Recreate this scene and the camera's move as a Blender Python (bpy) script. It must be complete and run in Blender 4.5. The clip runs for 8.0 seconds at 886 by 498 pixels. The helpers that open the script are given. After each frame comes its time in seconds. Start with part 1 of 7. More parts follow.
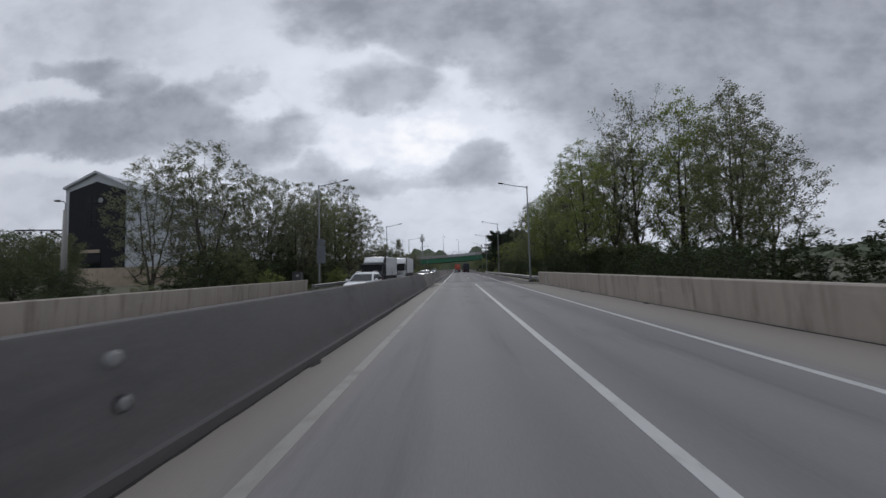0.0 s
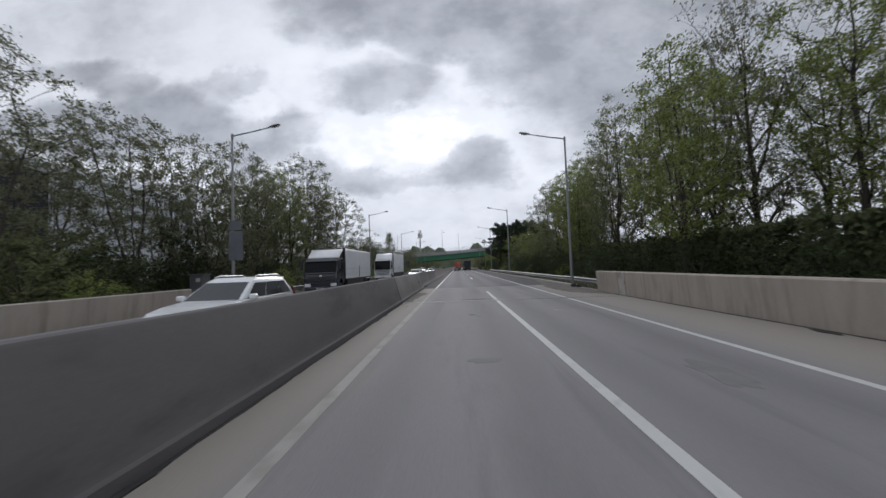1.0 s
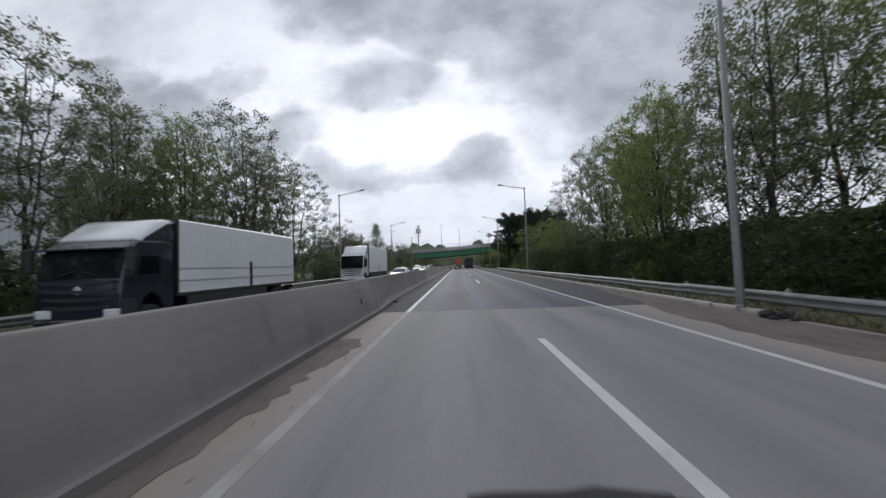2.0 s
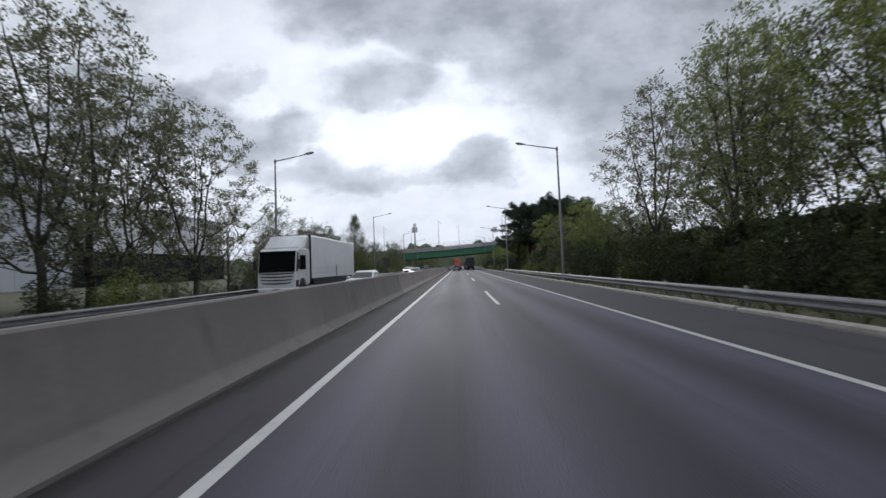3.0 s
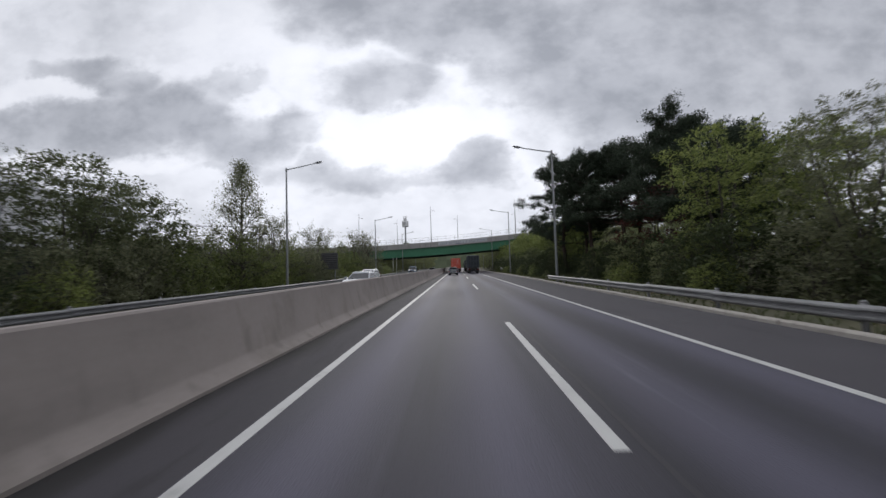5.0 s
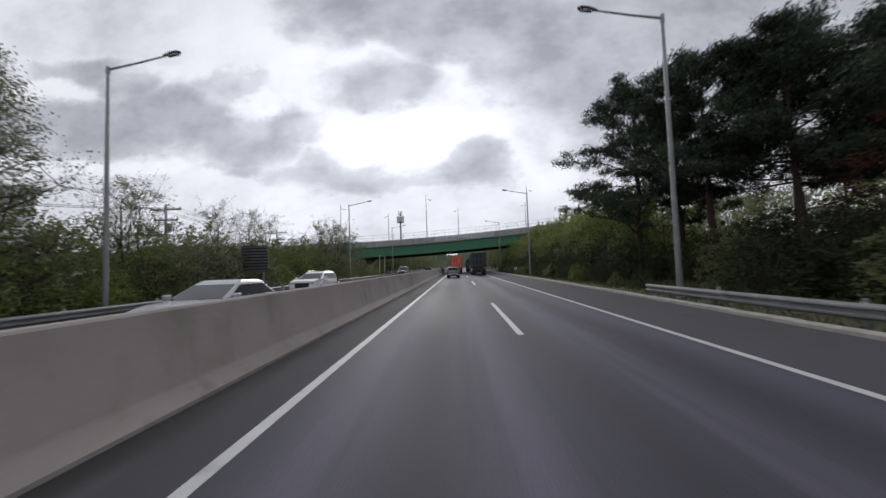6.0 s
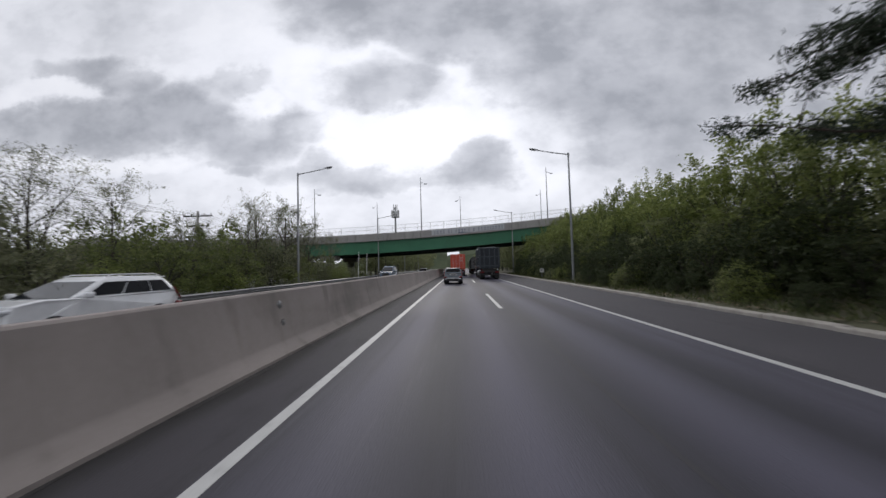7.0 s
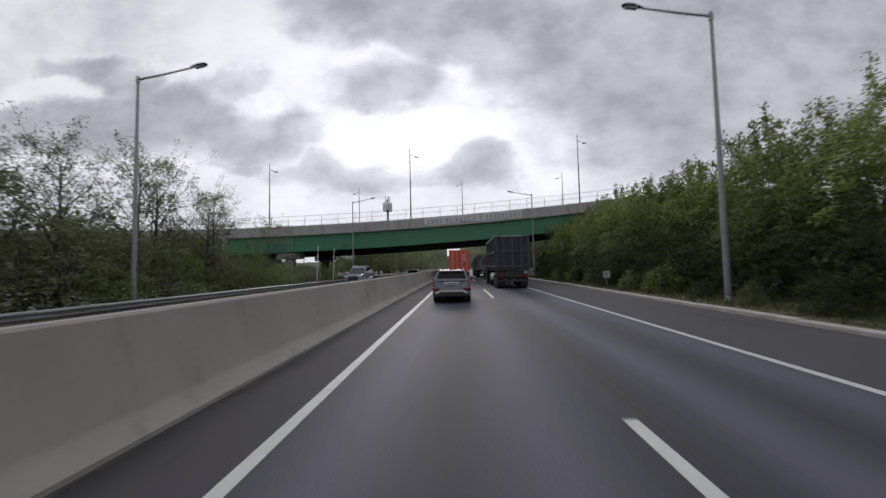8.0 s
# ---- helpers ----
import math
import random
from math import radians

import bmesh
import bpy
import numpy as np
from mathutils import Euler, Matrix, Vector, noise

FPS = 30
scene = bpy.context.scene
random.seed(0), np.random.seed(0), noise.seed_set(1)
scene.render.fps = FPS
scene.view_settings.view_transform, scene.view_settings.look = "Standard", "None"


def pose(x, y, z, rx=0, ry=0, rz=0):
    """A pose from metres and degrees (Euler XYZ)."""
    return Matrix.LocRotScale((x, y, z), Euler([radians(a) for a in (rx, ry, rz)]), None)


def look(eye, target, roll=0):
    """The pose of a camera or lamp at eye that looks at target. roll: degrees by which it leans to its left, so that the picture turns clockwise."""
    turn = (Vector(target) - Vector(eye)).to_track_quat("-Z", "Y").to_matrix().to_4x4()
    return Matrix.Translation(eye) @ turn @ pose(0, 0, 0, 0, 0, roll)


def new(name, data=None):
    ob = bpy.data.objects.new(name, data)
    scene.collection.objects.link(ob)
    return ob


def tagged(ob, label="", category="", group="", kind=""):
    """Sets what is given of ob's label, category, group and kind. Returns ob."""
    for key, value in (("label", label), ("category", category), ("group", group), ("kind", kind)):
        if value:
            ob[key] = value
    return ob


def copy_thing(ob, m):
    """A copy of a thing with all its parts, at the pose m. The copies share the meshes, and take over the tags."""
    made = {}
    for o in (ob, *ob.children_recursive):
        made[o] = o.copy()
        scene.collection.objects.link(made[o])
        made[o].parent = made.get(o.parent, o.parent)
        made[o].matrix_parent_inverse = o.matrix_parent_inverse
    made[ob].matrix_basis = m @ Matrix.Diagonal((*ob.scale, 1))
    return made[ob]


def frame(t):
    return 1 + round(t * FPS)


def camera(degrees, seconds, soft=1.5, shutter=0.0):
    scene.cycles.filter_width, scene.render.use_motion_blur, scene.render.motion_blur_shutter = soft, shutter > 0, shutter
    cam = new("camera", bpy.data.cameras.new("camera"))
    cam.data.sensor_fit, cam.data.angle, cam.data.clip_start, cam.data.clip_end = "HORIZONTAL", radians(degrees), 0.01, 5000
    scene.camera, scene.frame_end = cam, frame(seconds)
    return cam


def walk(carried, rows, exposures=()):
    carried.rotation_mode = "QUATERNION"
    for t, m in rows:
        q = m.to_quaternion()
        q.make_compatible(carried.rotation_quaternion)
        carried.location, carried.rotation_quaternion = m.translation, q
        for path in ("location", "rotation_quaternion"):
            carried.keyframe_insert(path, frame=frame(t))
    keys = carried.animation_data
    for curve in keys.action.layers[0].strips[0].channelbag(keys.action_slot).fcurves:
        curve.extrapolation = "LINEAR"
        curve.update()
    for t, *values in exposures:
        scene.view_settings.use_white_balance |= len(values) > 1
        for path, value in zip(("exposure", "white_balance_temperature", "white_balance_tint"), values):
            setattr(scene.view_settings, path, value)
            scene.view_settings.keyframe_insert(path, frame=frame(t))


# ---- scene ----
cam = camera(102.1, 8.0, 1.5, 0.18)
PATH = [
    (0, (-0.08, 1.773, 1.62), (-0.156, 3.768, 1.732), -1.6),
    (0.5, (-0.07, 8.849, 1.61), (-0.143, 10.844, 1.72), -1.7),
    (1, (-0.041, 16.213, 1.643), (-0.118, 18.209, 1.743), -2.1),
    (1.5, (0.008, 23.874, 1.659), (-0.07, 25.871, 1.754), -2.0),
    (1.7, (0.041, 26.885, 1.637), (-0.041, 28.882, 1.724), -2.0),
    (3, (0.243, 46.54, 1.588), (0.161, 48.536, 1.681), -2.2),
    (3.5, (0.302, 54.228, 1.603), (0.219, 56.224, 1.699), -1.7),
    (4, (0.345, 61.984, 1.573), (0.273, 63.98, 1.678), -1.6),
    (4.5, (0.411, 70.094, 1.6), (0.338, 72.091, 1.7), -1.7),
    (6, (0.362, 94.461, 1.618), (0.283, 96.457, 1.716), -2.0),
    (6.5, (0.353, 102.714, 1.617), (0.272, 104.71, 1.714), -2.1),
    (7, (0.219, 110.969, 1.586), (0.134, 112.965, 1.687), -1.5),
    (7.5, (0.111, 119.393, 1.591), (0.024, 121.388, 1.697), -1.3),
    (8, (0.04, 127.669, 1.598), (-0.047, 129.665, 1.702), -1.3),
]
walk(cam, [(t, look(eye, target, roll)) for t, eye, target, roll in PATH],
     [(0, -0.33, 6180, 10), (0.5, -0.24, 6220, 10), (1.0, -0.08, 6280, 10), (1.5, 0.03, 6280, 10), (3.0, 0.05, 6190, 10), (3.5, 0.05, 6200, 10.5), (4.5, 0.05, 6380, 11), (6.0, 0.06, 6440, 11.5), (8.0, 0.04, 6500, 11.5)])

# ---------------------------------------------------------------- sky and sun
def build_world():
    w = bpy.data.worlds.new("overcast_sky")
    scene.world = w
    w.use_nodes = True
    nt = w.node_tree
    nt.nodes.clear()

    def node(kind, **sets):
        n = nt.nodes.new(kind)
        for key, value in sets.items():
            n.inputs[key].default_value = value
        return n

    def calc(op, a, b=0.0, c=0.0, clamp=False):
        n = nt.nodes.new("ShaderNodeMath")
        n.operation, n.use_clamp = op, clamp
        for i, v in enumerate((a, b, c)):
            if isinstance(v, (int, float)):
                n.inputs[i].default_value = v
            else:
                nt.links.new(v, n.inputs[i])
        return n.outputs[0]

    def step(v, lo, hi):
        n = nt.nodes.new("ShaderNodeMapRange")
        n.interpolation_type = "SMOOTHSTEP"
        n.inputs["From Min"].default_value, n.inputs["From Max"].default_value = lo, hi
        nt.links.new(v, n.inputs["Value"])
        return n.outputs["Result"]

    def fog(vec, scale, detail, rough, seed):
        n = node("ShaderNodeTexNoise", Scale=scale, Detail=detail, Roughness=rough)
        n.noise_dimensions = "4D"
        n.inputs["W"].default_value = seed
        nt.links.new(vec, n.inputs["Vector"])
        return n

    def combine(x, y, z=0.0):
        n = nt.nodes.new("ShaderNodeCombineXYZ")
        for i, v in enumerate((x, y, z)):
            if isinstance(v, (int, float)):
                n.inputs[i].default_value = v
            else:
                nt.links.new(v, n.inputs[i])
        return n.outputs[0]

    tc = nt.nodes.new("ShaderNodeTexCoord")
    sep = nt.nodes.new("ShaderNodeSeparateXYZ")
    nt.links.new(tc.outputs["Generated"], sep.inputs[0])
    x, y, z = sep.outputs
    yy = calc("MAXIMUM", y, 0.12)
    u, v = calc("DIVIDE", x, yy), calc("DIVIDE", z, yy)
    ahead = step(y, 0.05, 0.3)

    # billows bend the outlines of the cloud banks
    flat = combine(u, calc("MULTIPLY", v, 1.5))

    def bent(scale, rough, seed, across, upward):
        n = fog(flat, scale, 6.0, rough, seed)
        c = nt.nodes.new("ShaderNodeSeparateColor")
        nt.links.new(n.outputs["Color"], c.inputs[0])
        return (calc("MULTIPLY_ADD", calc("SUBTRACT", c.outputs[0], 0.5), across, u),
                calc("MULTIPLY_ADD", calc("SUBTRACT", c.outputs[1], 0.5), upward, v))

    uw, vw = bent(6.0, 0.56, 1.7, 0.26, 0.17)
    puff = fog(flat, 9.0, 6.0, 0.55, 5.2).outputs["Fac"]
    wisp = fog(combine(u, calc("MULTIPLY", v, 1.5)), 2.6, 5.0, 0.52, 12.4).outputs["Fac"]

    # across, up, half width, half height, weight
    banks = [
        (-1.14, 0.447, 0.317, 0.077, 0.74), (-0.83, 0.455, 0.234, 0.097, 0.80), (-0.62, 0.386, 0.192, 0.081, 0.76), (-0.47, 0.406, 0.117, 0.071, 0.62),
        (-1.09, 0.612, 0.125, 0.034, 0.60), (-0.94, 0.566, 0.092, 0.050, 0.62), (-0.66, 0.561, 0.097, 0.037, 0.46), (-0.61, 0.281, 0.070, 0.029, 0.58),
        (-0.33, 0.266, 0.187, 0.040, 0.64), (-0.37, 0.302, 0.084, 0.044, 0.56), (0.05, 0.268, 0.127, 0.054, 0.72), (0.06, 0.304, 0.080, 0.057, 0.68),
        (-0.20, 0.537, 0.167, 0.074, 0.62), (-0.32, 0.536, 0.075, 0.050, 0.45), (-0.25, 0.749, 0.251, 0.094, 0.66), (0.01, 0.707, 0.251, 0.111, 0.74),
        (0.23, 0.583, 0.175, 0.143, 0.72), (0.63, 0.636, 0.401, 0.202, 0.64), (0.99, 0.631, 0.401, 0.252, 0.66),
    ]
    veils = [
        (0.52, 0.454, 0.284, 0.104, 0.66), (0.93, 0.371, 0.434, 0.126, 0.52), (0.45, 0.307, 0.217, 0.057, 0.46), (0.68, 0.326, 0.317, 0.101, 0.44),
        (-1.15, 0.790, 0.251, 0.067, 0.20), (-0.88, 0.698, 0.200, 0.057, 0.18), (0.32, 0.415, 0.150, 0.101, 0.50), (-0.02, 0.496, 0.084, 0.050, 0.42),
        (-0.72, 0.298, 0.043, 0.015, 0.42), (-0.11, 0.243, 0.100, 0.022, 0.36),
    ]
    gaps = [
        (-0.14, 0.373, 0.251, 0.074, 1.00), (0.08, 0.458, 0.125, 0.134, 0.70), (-0.40, 0.607, 0.092, 0.118, 0.50), (-0.57, 0.464, 0.057, 0.050, 0.80),
        (-0.02, 0.557, 0.043, 0.044, 0.60), (-0.24, 0.611, 0.084, 0.024, 0.40), (-1.25, 0.550, 0.159, 0.027, 0.62), (-1.07, 0.337, 0.284, 0.024, 0.55),
        (0.23, 0.326, 0.094, 0.094, 0.55), (-0.26, 0.354, 0.117, 0.050, 0.70), (-0.83, 0.595, 0.100, 0.044, 0.40), (-0.66, 0.706, 0.184, 0.118, 0.45),
    ]

    def gathered(blobs, lo, hi, together):
        field = None
        for cu, cv, a, b, k in blobs:
            du = calc("DIVIDE", calc("SUBTRACT", uw, cu), a)
            dv = calc("DIVIDE", calc("SUBTRACT", vw, cv), b)
            r2 = calc("ADD", calc("MULTIPLY", du, du), calc("MULTIPLY", dv, dv))
            one = calc("MULTIPLY", step(r2, hi, lo), k)
            if field is None:
                field = one
            elif together:
                n = calc("SMOOTH_MAX", field, one, 0.12)
                field = n
            else:
                field = calc("MAXIMUM", field, one)
        return field

    dark = calc("MULTIPLY", gathered(banks, 0.0, 2.6, True), 0.84)
    thin = calc("MULTIPLY", gathered(veils, 0.0, 2.8, True), 0.9)
    bright = gathered(gaps, 0.0, 3.5, False)
    body = calc("MAXIMUM", dark, thin)
    body = calc("MULTIPLY", body, calc("MULTIPLY_ADD", calc("SUBTRACT", wisp, 0.5), 0.40, 0.98))
    body = calc("ADD", body, calc("MULTIPLY", calc("MULTIPLY", calc("SUBTRACT", puff, 0.5), 0.34), step(body, 0.05, 0.45)))
    body = calc("SUBTRACT", calc("ADD", body, calc("MULTIPLY", step(puff, 0.40, 0.66), 0.06)), calc("MULTIPLY", bright, calc("SUBTRACT", 0.42, calc("MULTIPLY", step(dark, 0.2, 0.6), 0.26))))
    dens = calc("MULTIPLY", calc("ADD", calc("SMOOTH_MAX", body, 0.0, 0.24), calc("MULTIPLY", step(puff, 0.36, 0.70), 0.09)), ahead)
    # the rest of the overcast deck, seen in perspective
    zz = calc("ADD", calc("MAXIMUM", z, 0.0), 0.14)
    deck = fog(combine(calc("DIVIDE", x, zz), calc("DIVIDE", y, zz)), 0.75, 7.0, 0.6, 3.1).outputs["Fac"]
    base = calc("MULTIPLY", step(deck, 0.34, 0.66), calc("SUBTRACT", 0.60, calc("MULTIPLY", ahead, 0.54)))
    base = calc("ADD", base, calc("MULTIPLY", calc("MULTIPLY_ADD", step(wisp, 0.34, 0.68), 0.13, 0.09), calc("MULTIPLY", ahead, calc("SUBTRACT", 1.0, bright))))
    dens = calc("ADD", dens, base, clamp=True)
    # brightest where the sun stands behind the deck
    du, dv = calc("DIVIDE", calc("ADD", u, 0.10), 0.85), calc("DIVIDE", calc("SUBTRACT", v, 0.36), 0.46)
    glow = calc("MULTIPLY", step(calc("ADD", calc("MULTIPLY", du, du), calc("MULTIPLY", dv, dv)), 1.6, 0.0), ahead)

    ramp = nt.nodes.new("ShaderNodeValToRGB")
    nt.links.new(dens, ramp.inputs[0])
    e = ramp.color_ramp.elements
    e[0].position, e[0].color = 0.0, (0.865, 0.882, 0.93, 1)
    e[1].position, e[1].color = 1.0, (0.315, 0.334, 0.376, 1)
    for p, c in ((0.2, (0.76, 0.782, 0.84, 1)), (0.45, (0.59, 0.612, 0.664, 1)), (0.7, (0.45, 0.47, 0.518, 1))):
        e.new(p).color = c
    lift = nt.nodes.new("ShaderNodeVectorMath")
    lift.operation = "SCALE"
    nt.links.new(ramp.outputs[0], lift.inputs[0])
    nt.links.new(calc("MULTIPLY_ADD", glow, 0.20, 0.985), lift.inputs["Scale"])

    clear = nt.nodes.new("ShaderNodeTexSky")
    clear.sky_type, clear.sun_disc = "NISHITA", False
    clear.sun_elevation, clear.sun_rotation = radians(24), radians(-5)
    dim = nt.nodes.new("ShaderNodeVectorMath")
    dim.operation = "SCALE"
    dim.inputs["Scale"].default_value = 0.1
    nt.links.new(clear.outputs[0], dim.inputs[0])
    mix = nt.nodes.new("ShaderNodeMix")
    mix.data_type = "RGBA"
    nt.links.new(step(dens, 0.10, 0.0), mix.inputs[0])
    nt.links.new(lift.outputs[0], mix.inputs[6])
    both = nt.nodes.new("ShaderNodeMix")
    both.data_type = "RGBA"
    both.inputs[0].default_value = 0.15
    nt.links.new(lift.outputs[0], both.inputs[6])
    nt.links.new(dim.outputs[0], both.inputs[7])
    nt.links.new(both.outputs[2], mix.inputs[7])
    bg = node("ShaderNodeBackground", Strength=1.0)
    nt.links.new(mix.outputs[2], bg.inputs[0])
    out = nt.nodes.new("ShaderNodeOutputWorld")
    nt.links.new(bg.outputs[0], out.inputs[0])


build_world()
sun = new("sun", bpy.data.lights.new("sun", "SUN"))
sun.data.energy, sun.data.angle, sun.data.color = 0.7, radians(20), (1.0, 0.96, 0.9)
sun.matrix_world = look((-8, 80, 36), (0, 0, 0))


# ---------------------------------------------------------------- materials
def material(name, dark, light, scale=3.0, rough=0.7, bump=0.0, metal=0.0, fine=40.0, island=0.0, per_object=0.0,
             stretch=(1, 1, 1), leaf=0.0, coat=0.0, stain=None, stain_scale=0.6, stain_lo=0.55, runs=()):
    m = bpy.data.materials.new(name)
    m.use_nodes = True
    nt = m.node_tree
    bsdf = nt.nodes["Principled BSDF"]
    tc = nt.nodes.new("ShaderNodeTexCoord")
    mp = nt.nodes.new("ShaderNodeMapping")
    mp.inputs["Scale"].default_value = stretch
    nt.links.new(tc.outputs["Object"], mp.inputs[0])

    def noisy(s, detail=4.0):
        n = nt.nodes.new("ShaderNodeTexNoise")
        n.inputs["Scale"].default_value, n.inputs["Detail"].default_value = s, detail
        n.inputs["Roughness"].default_value = 0.62
        nt.links.new(mp.outputs[0], n.inputs["Vector"])
        return n.outputs["Fac"]

    def calc(op, a, b):
        n = nt.nodes.new("ShaderNodeMath")
        n.operation = op
        for i, v in enumerate((a, b)):
            if isinstance(v, (int, float)):
                n.inputs[i].default_value = v
            else:
                nt.links.new(v, n.inputs[i])
        return n.outputs[0]

    coarse, grain = noisy(scale), noisy(fine, 2.0)
    fac = calc("ADD", calc("MULTIPLY", coarse, 1.5), calc("MULTIPLY", grain, 0.6))
    fac = calc("SUBTRACT", fac, 0.55)
    if island:
        geo = nt.nodes.new("ShaderNodeNewGeometry")
        fac = calc("ADD", calc("MULTIPLY", fac, 1 - island), calc("MULTIPLY", geo.outputs["Random Per Island"], island))
    if per_object:
        info = nt.nodes.new("ShaderNodeObjectInfo")
        fac = calc("ADD", calc("MULTIPLY", fac, 1 - per_object), calc("MULTIPLY", info.outputs["Random"], per_object))
    mix = nt.nodes.new("ShaderNodeMix")
    mix.data_type, mix.clamp_factor = "RGBA", True
    nt.links.new(fac, mix.inputs[0])
    mix.inputs[6].default_value, mix.inputs[7].default_value = (*dark, 1), (*light, 1)
    colour = mix.outputs[2]
    if stain:
        rng = nt.nodes.new("ShaderNodeMapRange")
        rng.inputs["From Min"].default_value, rng.inputs["From Max"].default_value = stain_lo, stain_lo + 0.16
        rng.inputs["To Max"].default_value = 0.75
        nt.links.new(noisy(stain_scale, 6.0), rng.inputs["Value"])
        over = nt.nodes.new("ShaderNodeMix")
        over.data_type = "RGBA"
        nt.links.new(rng.outputs[0], over.inputs[0])
        nt.links.new(colour, over.inputs[6])
        over.inputs[7].default_value = (*stain, 1)
        colour = over.outputs[2]
    for tone, along, s, lo, amount in runs:
        # drawn-out streaks: tone, stretch, scale, threshold, strength
        way = nt.nodes.new("ShaderNodeMapping")
        way.inputs["Scale"].default_value = along
        nt.links.new(tc.outputs["Object"], way.inputs[0])
        n = nt.nodes.new("ShaderNodeTexNoise")
        n.inputs["Scale"].default_value, n.inputs["Detail"].default_value, n.inputs["Roughness"].default_value = s, 5.0, 0.6
        nt.links.new(way.outputs[0], n.inputs["Vector"])
        rng = nt.nodes.new("ShaderNodeMapRange")
        rng.interpolation_type = "SMOOTHSTEP"
        rng.inputs["From Min"].default_value, rng.inputs["From Max"].default_value = lo, lo + 0.2
        rng.inputs["To Max"].default_value = amount
        nt.links.new(n.outputs["Fac"], rng.inputs["Value"])
        over = nt.nodes.new("ShaderNodeMix")
        over.data_type = "RGBA"
        nt.links.new(rng.outputs[0], over.inputs[0])
        nt.links.new(colour, over.inputs[6])
        over.inputs[7].default_value = (*tone, 1)
        colour = over.outputs[2]
    nt.links.new(colour, bsdf.inputs["Base Color"])
    bsdf.inputs["Roughness"].default_value, bsdf.inputs["Metallic"].default_value = rough, metal
    bsdf.inputs["Coat Weight"].default_value = coat
    if rough > 0.3 and not leaf:
        rr = nt.nodes.new("ShaderNodeMapRange")
        rr.inputs["To Min"].default_value, rr.inputs["To Max"].default_value = rough - 0.12, min(1.0, rough + 0.12)
        nt.links.new(coarse, rr.inputs["Value"])
        nt.links.new(rr.outputs[0], bsdf.inputs["Roughness"])
    if bump:
        b = nt.nodes.new("ShaderNodeBump")
        b.inputs["Strength"].default_value, b.inputs["Distance"].default_value = bump, 0.02
        nt.links.new(calc("ADD", grain, calc("MULTIPLY", coarse, 0.6)), b.inputs["Height"])
        nt.links.new(b.outputs[0], bsdf.inputs["Normal"])
    if leaf:
        bsdf.inputs["Specular IOR Level"].default_value = 0.2
        tr = nt.nodes.new("ShaderNodeBsdfTranslucent")
        nt.links.new(colour, tr.inputs["Color"])
        ms = nt.nodes.new("ShaderNodeMixShader")
        ms.inputs[0].default_value = leaf
        nt.links.new(bsdf.outputs[0], ms.inputs[1])
        nt.links.new(tr.outputs[0], ms.inputs[2])
        nt.links.new(ms.outputs[0], nt.nodes["Material Output"].inputs[0])
    return m


def wheel_worn(m, centres, depth, width=0.42):
    """Polished, lighter wheel tracks along the lanes of a road material."""
    nt = m.node_tree
    bsdf = nt.nodes["Principled BSDF"]
    source = bsdf.inputs["Base Color"].links[0].from_socket
    tc = nt.nodes.new("ShaderNodeTexCoord")
    sep = nt.nodes.new("ShaderNodeSeparateXYZ")
    nt.links.new(tc.outputs["Object"], sep.inputs[0])
    wob = nt.nodes.new("ShaderNodeTexNoise")
    wob.inputs["Scale"].default_value, wob.inputs["Detail"].default_value = 0.12, 3.0
    nt.links.new(tc.outputs["Object"], wob.inputs["Vector"])
    total = None

    def calc(op, a, b):
        n = nt.nodes.new("ShaderNodeMath")
        n.operation = op
        for i, v in enumerate((a, b)):
            if isinstance(v, (int, float)):
                n.inputs[i].default_value = v
            else:
                nt.links.new(v, n.inputs[i])
        return n.outputs[0]

    xs = calc("ADD", sep.outputs[0], calc("MULTIPLY", calc("SUBTRACT", wob.outputs["Fac"], 0.5), 0.5))
    for c in centres:
        d = calc("DIVIDE", calc("SUBTRACT", xs, c), width)
        g = calc("POWER", 2.718, calc("MULTIPLY", calc("MULTIPLY", d, d), -1.0))
        total = g if total is None else calc("ADD", total, g)
    gain = calc("ADD", calc("MULTIPLY", total, depth), 1.0)
    sc = nt.nodes.new("ShaderNodeVectorMath")
    sc.operation = "SCALE"
    nt.links.new(source, sc.inputs[0])
    nt.links.new(gain, sc.inputs["Scale"])
    nt.links.new(sc.outputs[0], bsdf.inputs["Base Color"])
    return m


